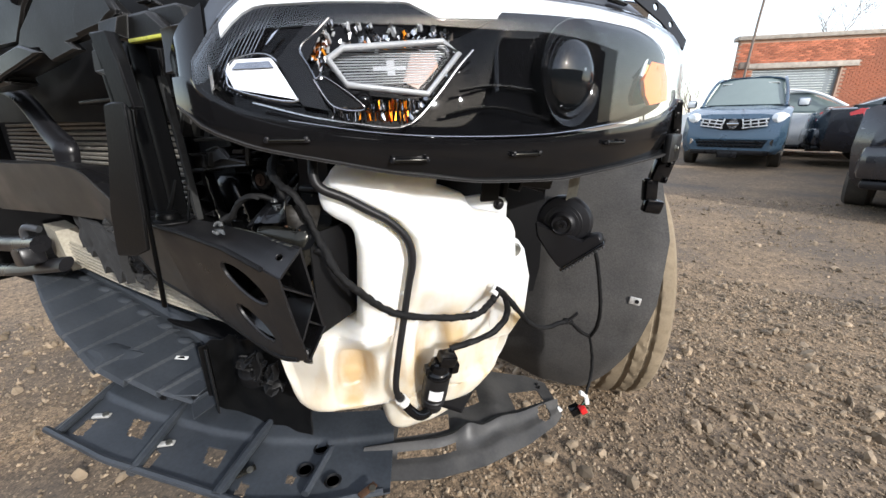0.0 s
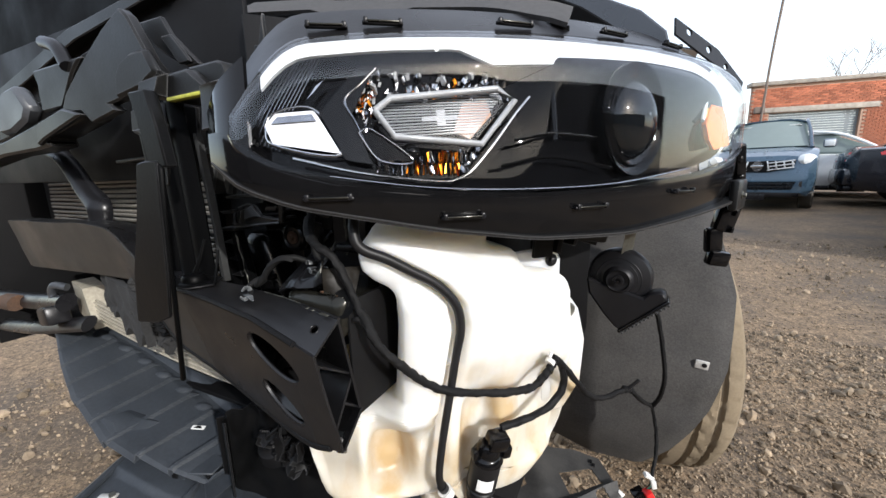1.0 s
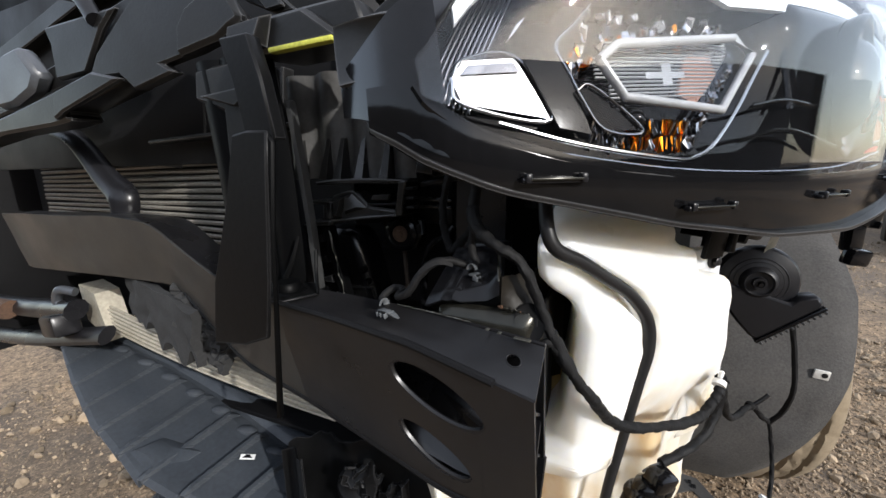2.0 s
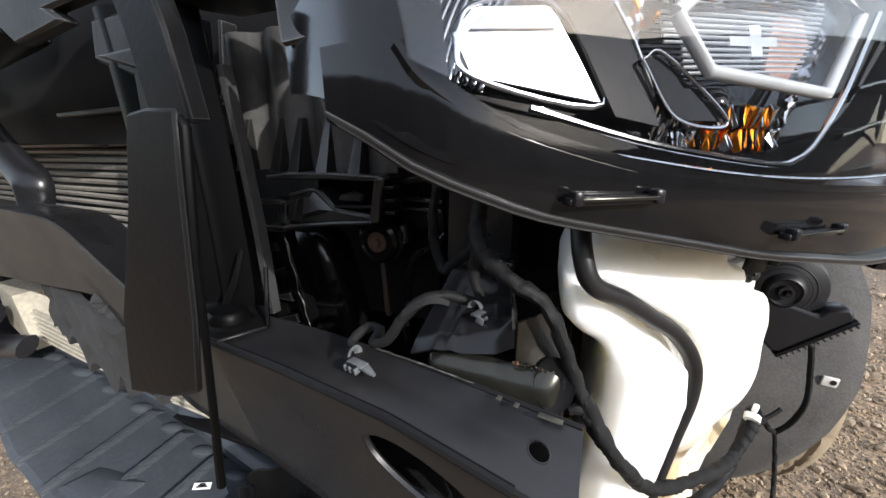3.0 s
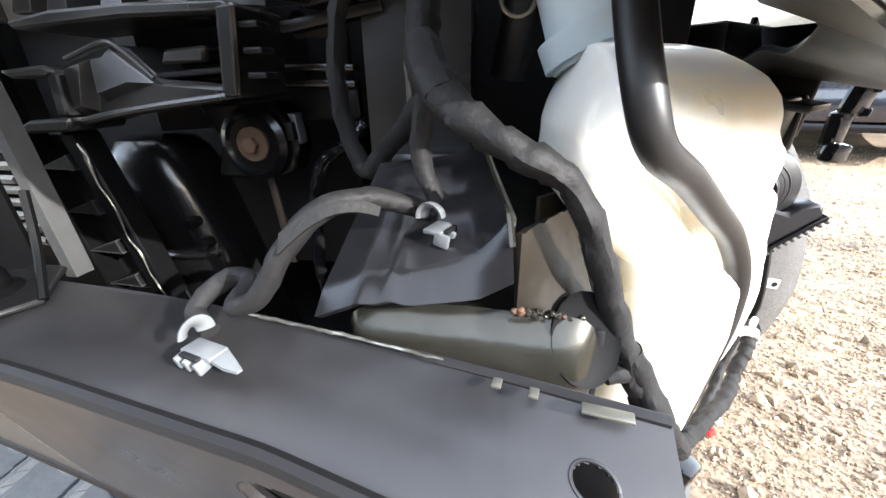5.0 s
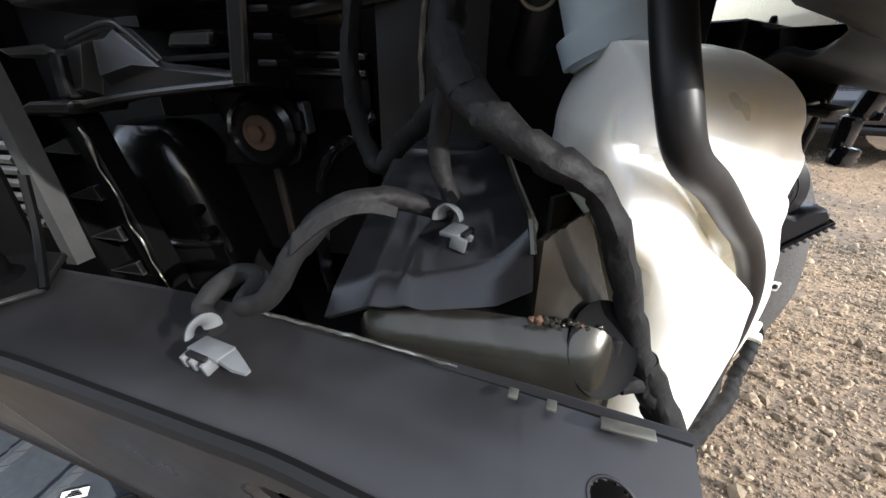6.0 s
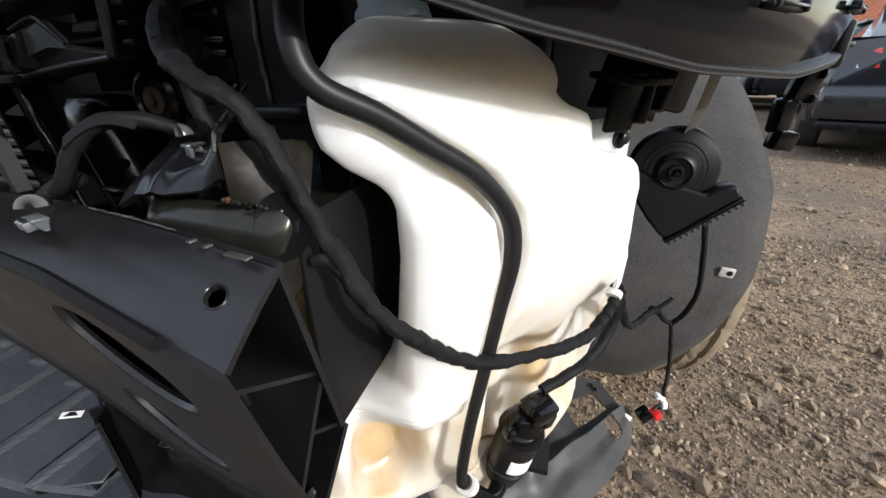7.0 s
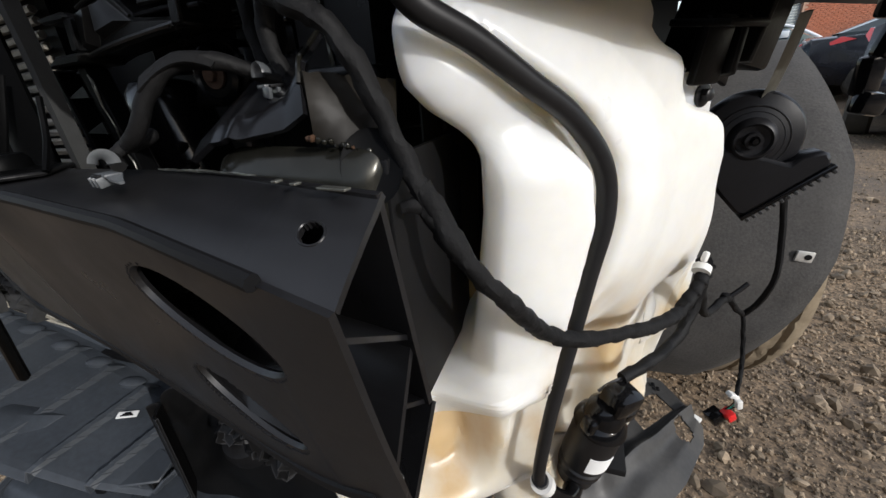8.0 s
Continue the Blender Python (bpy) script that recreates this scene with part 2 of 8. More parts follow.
worn_edges(bracket_plastic, (0.12, 0.115, 0.105), 0.0016, 0.55)
worn_edges(shaded_plastic, (0.040, 0.040, 0.042))
worn_edges(tray_plastic, (0.07, 0.075, 0.082), 0.002, 0.6)


def tank_material():
    """Milky polyethylene with brown run marks where water stood."""
    m = material("milky polyethylene", (0.72, 0.71, 0.67), 0.36, grain=80, bump=0.0003, spread=0.04, sss=0.75)
    N, L = m.node_tree.nodes, m.node_tree.links
    p = N["Principled BSDF"]
    tc = N.new("ShaderNodeTexCoord")
    big = N.new("ShaderNodeTexNoise"); big.inputs["Scale"].default_value, big.inputs["Detail"].default_value = 15, 6
    mp = N.new("ShaderNodeMapping"); mp.inputs["Scale"].default_value = (1, 1, 0.6)
    L.new(tc.outputs["Object"], mp.inputs["Vector"]); L.new(mp.outputs[0], big.inputs["Vector"])
    a = N.new("ShaderNodeMapRange"); a.inputs["From Min"].default_value, a.inputs["From Max"].default_value = 0.47, 0.66
    L.new(big.outputs["Fac"], a.inputs["Value"])
    sep = N.new("ShaderNodeSeparateXYZ"); L.new(tc.outputs["Object"], sep.inputs[0])
    low = N.new("ShaderNodeMapRange"); low.inputs["From Min"].default_value, low.inputs["From Max"].default_value = 0.70, 0.55
    L.new(sep.outputs["Z"], low.inputs["Value"])
    a.inputs["To Max"].default_value = 0.75
    mm = N.new("ShaderNodeMath"); mm.operation = "MULTIPLY"; L.new(a.outputs[0], mm.inputs[0]); L.new(low.outputs[0], mm.inputs[1])
    x = N.new("ShaderNodeMix"); x.data_type = "RGBA"; x.inputs["B"].default_value = (0.56, 0.39, 0.17, 1)
    L.new(mm.outputs[0], x.inputs["Factor"]); L.new(p.inputs["Base Color"].links[0].from_socket, x.inputs["A"])
    L.new(x.outputs["Result"], p.inputs["Base Color"])
    # painted shade: a tan tint that deepens towards the tank's foot
    foot_shade = N.new("ShaderNodeMapRange"); foot_shade.inputs["From Min"].default_value, foot_shade.inputs["From Max"].default_value = 0.60, 0.49
    foot_shade.inputs["To Max"].default_value = 0.9
    L.new(sep.outputs["Z"], foot_shade.inputs["Value"])
    y = N.new("ShaderNodeMix"); y.data_type, y.blend_type = "RGBA", "MULTIPLY"; y.inputs["B"].default_value = (0.76, 0.69, 0.58, 1)
    L.new(foot_shade.outputs[0], y.inputs["Factor"]); L.new(x.outputs["Result"], y.inputs["A"])
    L.new(y.outputs["Result"], p.inputs["Base Color"])
    return m


poly = tank_material()


def ground_material():
    m = material("dirt and gravel lot", (0.150, 0.104, 0.062), 0.95, grain=60, bump=0.006, spread=0.35, grain_two=2.2)
    N, L = m.node_tree.nodes, m.node_tree.links
    p = N["Principled BSDF"]
    tc = N.new("ShaderNodeTexCoord")
    vor = N.new("ShaderNodeTexVoronoi"); vor.inputs["Scale"].default_value = 75
    L.new(tc.outputs["Object"], vor.inputs["Vector"])
    sep = N.new("ShaderNodeSeparateColor"); L.new(vor.outputs["Color"], sep.inputs[0])
    mr = N.new("ShaderNodeMapRange"); mr.inputs["To Min"].default_value, mr.inputs["To Max"].default_value = 0.55, 1.5
    L.new(sep.outputs[0], mr.inputs["Value"])
    x = N.new("ShaderNodeMix"); x.data_type, x.blend_type = "RGBA", "MULTIPLY"; x.inputs["Factor"].default_value = 0.8
    L.new(p.inputs["Base Color"].links[0].from_socket, x.inputs["A"]); L.new(mr.outputs[0], x.inputs["B"])
    for scale, lo, hi, amount in ((230, 0.35, 1.9, 0.75), (24, 0.75, 1.3, 0.7)):
        v2 = N.new("ShaderNodeTexVoronoi"); v2.inputs["Scale"].default_value = scale
        L.new(tc.outputs["Object"], v2.inputs["Vector"])
        s2 = N.new("ShaderNodeSeparateColor"); L.new(v2.outputs["Color"], s2.inputs[0])
        m2 = N.new("ShaderNodeMapRange"); m2.inputs["To Min"].default_value, m2.inputs["To Max"].default_value = lo, hi
        L.new(s2.outputs[1], m2.inputs["Value"])
        x2 = N.new("ShaderNodeMix"); x2.data_type, x2.blend_type = "RGBA", "MULTIPLY"; x2.inputs["Factor"].default_value = amount
        L.new(x.outputs["Result"], x2.inputs["A"]); L.new(m2.outputs[0], x2.inputs["B"])
        x = x2
    oil = N.new("ShaderNodeTexNoise"); oil.inputs["Scale"].default_value, oil.inputs["Detail"].default_value = 0.9, 6
    L.new(tc.outputs["Object"], oil.inputs["Vector"])
    om = N.new("ShaderNodeMapRange"); om.inputs["From Min"].default_value, om.inputs["From Max"].default_value = 0.45, 0.65
    L.new(oil.outputs["Fac"], om.inputs["Value"])
    y = N.new("ShaderNodeMix"); y.data_type = "RGBA"; y.inputs["B"].default_value = (0.066, 0.055, 0.045, 1)
    hf = N.new("ShaderNodeMath"); hf.operation = "MULTIPLY"; hf.inputs[1].default_value = 0.7
    L.new(om.outputs[0], hf.inputs[0]); L.new(hf.outputs[0], y.inputs["Factor"]); L.new(x.outputs["Result"], y.inputs["A"])
    L.new(y.outputs["Result"], p.inputs["Base Color"])
    return m


dirt = ground_material()

# ---- builders ----
K = pose(-0.279, 0.480, 0, 0, 0, 45)          # frame of the front corner: x along lamp and reservoir, y into the car
A = pose(-0.72, 0.36, 0, 0, 0, -12)           # frame of the under tray


def mesh_of(bm, name, mat, smooth=True):
    me = bpy.data.meshes.new(name)
    bmesh.ops.recalc_face_normals(bm, faces=bm.faces[:])
    bm.to_mesh(me)
    bm.free()
    me.materials.append(mat)
    if smooth:
        me.polygons.foreach_set("use_smooth", [True] * len(me.polygons))
        me.set_sharp_from_angle(angle=radians(38))
    return me


def thing(name, label, category, at=(0, 0, 0), group="", kind=""):
    ob = new(name)
    ob.location = at
    return tagged(ob, label, category, group, kind)


def part(name, bm, mat, parent=None, label="", smooth=True):
    """Links a bmesh in world metres as one mesh object under a thing or a part."""
    ob = new(name, mesh_of(bm, name, mat, smooth))
    if parent:
        bpy.context.view_layer.update()
        ob.parent = parent
        ob.matrix_parent_inverse = parent.matrix_world.inverted()
    return tagged(ob, label)


def box(size, m=None, bevel=0.0, seg=2, bm=None):
    b = bmesh.new()
    bmesh.ops.create_cube(b, size=1, matrix=Matrix.Diagonal((*size, 1)))
    if bevel:
        bmesh.ops.bevel(b, geom=b.edges[:], offset=bevel, segments=seg, affect="EDGES", profile=0.5)
    if m is not None:
        b.transform(m)
    return joined(bm, b)


def joined(bm, b):
    if bm is None:
        return b
    me = bpy.data.meshes.new("tmp")
    b.to_mesh(me)
    b.free()
    bm.from_mesh(me)
    bpy.data.meshes.remove(me)
    return bm


def smooth_line(pts, n=8):
    """Catmull-Rom through points."""
    P = [Vector(p) for p in pts]
    if len(P) < 3:
        return P
    P = [2 * P[0] - P[1]] + P + [2 * P[-1] - P[-2]]
    out = []
    for i in range(1, len(P) - 2):
        for k in range(n):
            t = k / n
            a, b, c, d = P[i - 1], P[i], P[i + 1], P[i + 2]
            out.append(0.5 * ((2 * b) + (c - a) * t + (2 * a - 5 * b + 4 * c - d) * t * t + (3 * b - a - 3 * c + d) * t ** 3))
    return out + [P[-2]]


def tube(pts, r, sides=10, n=8, m=None, wrap=0.0, flat=1.0, bm=None, soft=True):
    """A pipe along a smooth line. r: radius or radii at the points. wrap: depth of a spiral of tape."""
    line = smooth_line(pts, n) if soft else [Vector(p) for p in pts]
    rs = [r] * len(line) if not isinstance(r, (list, tuple)) else list(np.interp(np.linspace(0, len(r) - 1, len(line)), range(len(r)), r))
    b = bmesh.new()
    rings, side = [], None
    for i, p in enumerate(line):
        d = (line[min(i + 1, len(line) - 1)] - line[max(i - 1, 0)]).normalized()
        if side is None:
            side = d.orthogonal().normalized()
        side = (side - d * side.dot(d)).normalized()
        up = d.cross(side)
        ring = []
        for k in range(sides):
            a = 2 * math.pi * k / sides
            rr = rs[i]
            if wrap:
                turn = ((a / 6.2832 + i * 0.17) % 1.0)
                rr *= 1 + wrap * (0.55 - turn) * 0.9 + wrap * 1.1 * noise.noise(p * 70 + Vector((math.cos(a), math.sin(a), 0)) * 0.8)
            ring.append(b.verts.new(p + side * (rr * math.cos(a)) + up * (rr * flat * math.sin(a))))
        rings.append(ring)
    for r0, r1 in zip(rings, rings[1:]):
        for k in range(sides):
            b.faces.new((r0[k], r0[(k + 1) % sides], r1[(k + 1) % sides], r1[k]))
    b.faces.new(rings[0]), b.faces.new(rings[-1])
    if m is not None:
        b.transform(m)
    return joined(bm, b)


def lathe(profile, sides=24, m=None, bm=None):
    """Turned shape: (radius, height) pairs round the local z."""
    b = bmesh.new()
    rings = [[b.verts.new((r * math.cos(2 * math.pi * k / sides), r * math.sin(2 * math.pi * k / sides), z)) for k in range(sides)] for r, z in profile]
    for r0, r1 in zip(rings, rings[1:]):
        for k in range(sides):
            b.faces.new((r0[k], r0[(k + 1) % sides], r1[(k + 1) % sides], r1[k]))
    b.faces.new(rings[0]), b.faces.new(rings[-1])
    if m is not None:
        b.transform(m)
    return joined(bm, b)


def plate(poly2, thick, m=None, bevel=0.0, holes=(), bm=None):
    """A plate cut from a flat outline (x, y), thickness along z, with round holes (x, y, r)."""
    b = bmesh.new()
    edges = []
    loops = [list(poly2)] + [[(hx + hr * math.cos(2 * math.pi * k / 14), hy + hr * math.sin(2 * math.pi * k / 14)) for k in range(14)] for hx, hy, hr in holes]
    for loop in loops:
        vs = [b.verts.new((x, y, 0)) for x, y in loop]
        edges += [b.edges.new((vs[i], vs[(i + 1) % len(vs)])) for i in range(len(vs))]
    bmesh.ops.triangle_fill(b, edges=edges, use_beauty=True)
    bmesh.ops.recalc_face_normals(b, faces=b.faces[:])
    ext = bmesh.ops.extrude_face_region(b, geom=b.faces[:])
    bmesh.ops.translate(b, vec=(0, 0, thick), verts=[v for v in ext["geom"] if isinstance(v, bmesh.types.BMVert)])
    bmesh.ops.recalc_face_normals(b, faces=b.faces[:])
    if bevel:
        rim = [e for e in b.edges if e.calc_face_angle(0) > 0.6]
        bmesh.ops.bevel(b, geom=rim, offset=bevel, segments=1, affect="EDGES")
    if m is not None:
        b.transform(m)
    return joined(bm, b)


def sheet(fn, nu, nv, thick, m=None, bm=None, keep=None):
    """A curved panel: fn(s, t) for s, t in 0..1 gives a point; thickness goes against the normal. keep(s, t): false where a hole is."""
    b = bmesh.new()
    g = [[b.verts.new(fn(i / nu, j / nv)) for j in range(nv + 1)] for i in range(nu + 1)]
    for i in range(nu):
        for j in range(nv):
            if keep is None or keep((i + 0.5) / nu, (j + 0.5) / nv):
                b.faces.new((g[i][j], g[i + 1][j], g[i + 1][j + 1], g[i][j + 1]))
    for v in [v for v in b.verts if not v.link_faces]:
        b.verts.remove(v)
    bmesh.ops.recalc_face_normals(b, faces=b.faces[:])
    if thick:
        bmesh.ops.solidify(b, geom=b.faces[:], thickness=thick)
    if m is not None:
        b.transform(m)
    return joined(bm, b)


def loft(rings, m=None, bm=None):
    b = bmesh.new()
    R = [[b.verts.new(p) for p in ring] for ring in rings]
    n = len(R[0])
    for r0, r1 in zip(R, R[1:]):
        for k in range(n):
            b.faces.new((r0[k], r0[(k + 1) % n], r1[(k + 1) % n], r1[k]))
    b.faces.new(R[0]), b.faces.new(R[-1])
    if m is not None:
        b.transform(m)
    return joined(bm, b)


def table(u, pairs):
    return float(np.interp(u, [p[0] for p in pairs], [p[1] for p in pairs]))


def curve(u, pairs, w=0.016):
    """Smoothed version of table()."""
    return sum(table(u + w * k / 3, pairs) for k in range(-3, 4)) / 7


def bolt_bm(r, h, m):
    b = lathe([(0.0005, 0), (r * 1.7, 0), (r * 1.7, h * 0.25), (r * 1.5, h * 0.3)], 16, m)
    return lathe([(r, h * 0.3), (r, h), (r * 0.8, h * 1.1), (0.0005, h * 1.1)], 6, m, b)

# ---- ground: one sheet, nearly level ----
def ground_z(x, y):
    """Level round the car, rising gently across the lot."""
    rise = 0.02 * max(0.0, min(y, 22.0) - 2.0)
    return rise + 0.02 * noise.noise((x * 0.15, y * 0.15, 11)) * min(1.0, math.hypot(x, y) / 6)


def build_ground():
    b = bmesh.new()
    radii = [0.0] + [0.12 * 1.062 ** i for i in range(140)]
    n, rings = 150, []
    for r in radii:
        ring = []
        for k in range(n):
            a = 2 * math.pi * k / n
            x, y = r * math.cos(a), 0.3 + r * math.sin(a)
            z = ground_z(x, y)
            if r < 12:
                z += 0.016 * noise.noise((x * 1.3, y * 1.3, 0)) + 0.007 * noise.noise((x * 5, y * 5, 3)) + 0.004 * noise.noise((x * 17, y * 17, 7))
            ring.append(b.verts.new((x, y, z - 0.004)))
            if r == 0:
                break
        rings.append(ring)
    for k in range(n):
        b.faces.new((rings[0][0], rings[1][k], rings[1][(k + 1) % n]))
    for r0, r1 in zip(rings[1:], rings[2:]):
        for k in range(n):
            b.faces.new((r0[k], r1[k], r1[(k + 1) % n], r0[(k + 1) % n]))
    ob = part("ground", b, dirt)
    tagged(ob, "brown dirt and crushed gravel of a car lot", "ground", kind="structure")


build_ground()


def build_gravel():
    rnd = random.Random(4)
    t = (1 + 5 ** 0.5) / 2
    ico = [Vector(v).normalized() for v in ((-1, t, 0), (1, t, 0), (-1, -t, 0), (1, -t, 0), (0, -1, t), (0, 1, t), (0, -1, -t), (0, 1, -t), (t, 0, -1), (t, 0, 1), (-t, 0, -1), (-t, 0, 1))]
    tri = [(0, 11, 5), (0, 5, 1), (0, 1, 7), (0, 7, 10), (0, 10, 11), (1, 5, 9), (5, 11, 4), (11, 10, 2), (10, 7, 6), (7, 1, 8), (3, 9, 4), (3, 4, 2), (3, 2, 6), (3, 6, 8), (3, 8, 9), (4, 9, 5), (2, 4, 11), (6, 2, 10), (8, 6, 7), (9, 8, 1)]
    V, F = [], []
    for i in range(60000):
        q = rnd.random()
        if q < 0.62:
            x, y = rnd.uniform(-0.35, 1.7), rnd.uniform(0.3, 2.6)
        elif q < 0.8:
            x, y = rnd.uniform(-2.6, -0.3), rnd.uniform(-0.3, 1.4)
        else:
            x, y = rnd.uniform(0.2, 4.0), rnd.uniform(0.8, 5.5)
        near = rnd.random()
        s = 0.0024 + 0.0050 * near ** 3 + (0.018 * rnd.random() if rnd.random() < 0.03 else 0) + (0.004 * rnd.random() if q >= 0.8 else 0)
        z = ground_z(x, y) + 0.016 * noise.noise((x * 1.3, y * 1.3, 0)) + 0.007 * noise.noise((x * 5, y * 5, 3)) - 0.004
        turn = Euler((rnd.uniform(0, 6), rnd.uniform(0, 6), rnd.uniform(0, 6))).to_matrix()
        stretch = Vector((rnd.uniform(0.7, 1.5), rnd.uniform(0.6, 1.2), rnd.uniform(0.4, 0.8)))
        o = len(V)
        for v in ico:
            w = v * rnd.uniform(0.75, 1.2)
            w = Vector((w.x * stretch.x, w.y * stretch.y, w.z * stretch.z))
            w = turn @ w * s
            V.append((x + w.x, y + w.y, z + s * 0.3 + w.z))
        F += [(a + o, b + o, c + o) for a, b, c in tri]
    me = bpy.data.meshes.new("gravel")
    me.from_pydata(V, [], F)
    me.materials.append(stone_mix)
    tagged(new("gravel", me), "loose grey and brown gravel lying on the dirt", "gravel", kind="stuff")


build_gravel()


# ---- the damaged car's front corner ----
LENS_LOW = ((-0.222, 0.962), (-0.212, 0.945), (-0.18, 0.926), (-0.11, 0.907), (-0.02, 0.896), (0.1, 0.890), (0.24, 0.893), (0.39, 0.908), (0.5, 0.926), (0.56, 0.945), (0.60, 0.975))
LENS_TOP = ((-0.222, 0.972), (-0.2, 1.015), (-0.16, 1.058), (-0.07, 1.068), (0.04, 1.075), (0.16, 1.081), (0.32, 1.088), (0.45, 1.090), (0.52, 1.083), (0.57, 1.05), (0.60, 0.985))
SHELF_LOW = ((-0.250, 0.938), (-0.228, 0.910), (-0.17, 0.886), (-0.02, 0.855), (0.1, 0.838), (0.24, 0.833), (0.45, 0.848), (0.60, 0.858))


def lamp_d(u, z):
    """Depth of the lamp's front skin at u along it and height z."""
    c = 0.050 * ((u - 0.1) / 0.34) ** 2 + 15 * max(0.0, -0.2 - u) ** 2 if u < 0.1 else 0.095 * ((u - 0.1) / 0.46) ** 2
    c += 0.9 * max(0.0, u - 0.54) ** 1.5
    return -0.075 + c + 0.05 * max(0.0, (z - 0.89) / 0.19) ** 1.5


def lens_off(u, z):
    """The clear cover stands upright and rolls back hard along its top edge."""
    top = curve(u, LENS_TOP)
    rake = lambda h: 0.05 * max(0.0, (h - 0.89) / 0.19) ** 1.5
    return -rake(z) + rake(top) * max(0.0, 1 - (top - z) / 0.05) ** 2


def lamp_sheet(u0, u1, low, top, off, nu, nv, thick, bm=None, keep=None):
    def fn(s, t):
        u = u0 + (u1 - u0) * s
        a = low(u) if callable(low) else curve(u, low)
        c = top(u) if callable(top) else curve(u, top)
        z = a + (c - a) * t
        return (u, lamp_d(u, z) + (off(u, z) if callable(off) else off), z)
    return sheet(fn, nu, nv, thick, K, bm, keep)


def lamp_patch(outline, off, thick, bm=None):
    """A plate whose outline (u, z) lies on the lamp's curved skin, set back by off."""
    b = bmesh.new()
    n = len(outline)
    cu, cz = sum(p[0] for p in outline) / n, sum(p[1] for p in outline) / n
    for o, flip in ((off, 0), (off + thick, 1)):
        rings = []
        for f in (0.02, 0.35, 0.7, 1.0):
            ring = []
            for i in range(n):
                (u0, z0), (u1, z1) = outline[i], outline[(i + 1) % n]
                for k in range(4):
                    u, z = u0 + (u1 - u0) * k / 4, z0 + (z1 - z0) * k / 4
                    u, z = cu + (u - cu) * f, cz + (z - cz) * f
                    ring.append(b.verts.new((u, lamp_d(u, z) + o, z)))
            rings.append(ring)
        for r0, r1 in zip(rings, rings[1:]):
            for k in range(len(r0)):
                b.faces.new((r0[k], r0[(k + 1) % len(r0)], r1[(k + 1) % len(r0)], r1[k]))
        b.faces.new(rings[0])
        if flip:
            for k in range(len(ring)):
                b.faces.new((first[k], first[(k + 1) % len(ring)], ring[(k + 1) % len(ring)], ring[k]))
        first = ring
    b.transform(K)
    return joined(bm, b)


def lamp_strip(line, off, width, thick, bm=None):
    """A moulding that follows a line (u, z) on the lamp's skin."""
    pts = [(u, lamp_d(u, z) + off, z) for u, z in line]
    return tube(pts, width / 2, 8, 6, K, flat=thick / width, bm=bm)


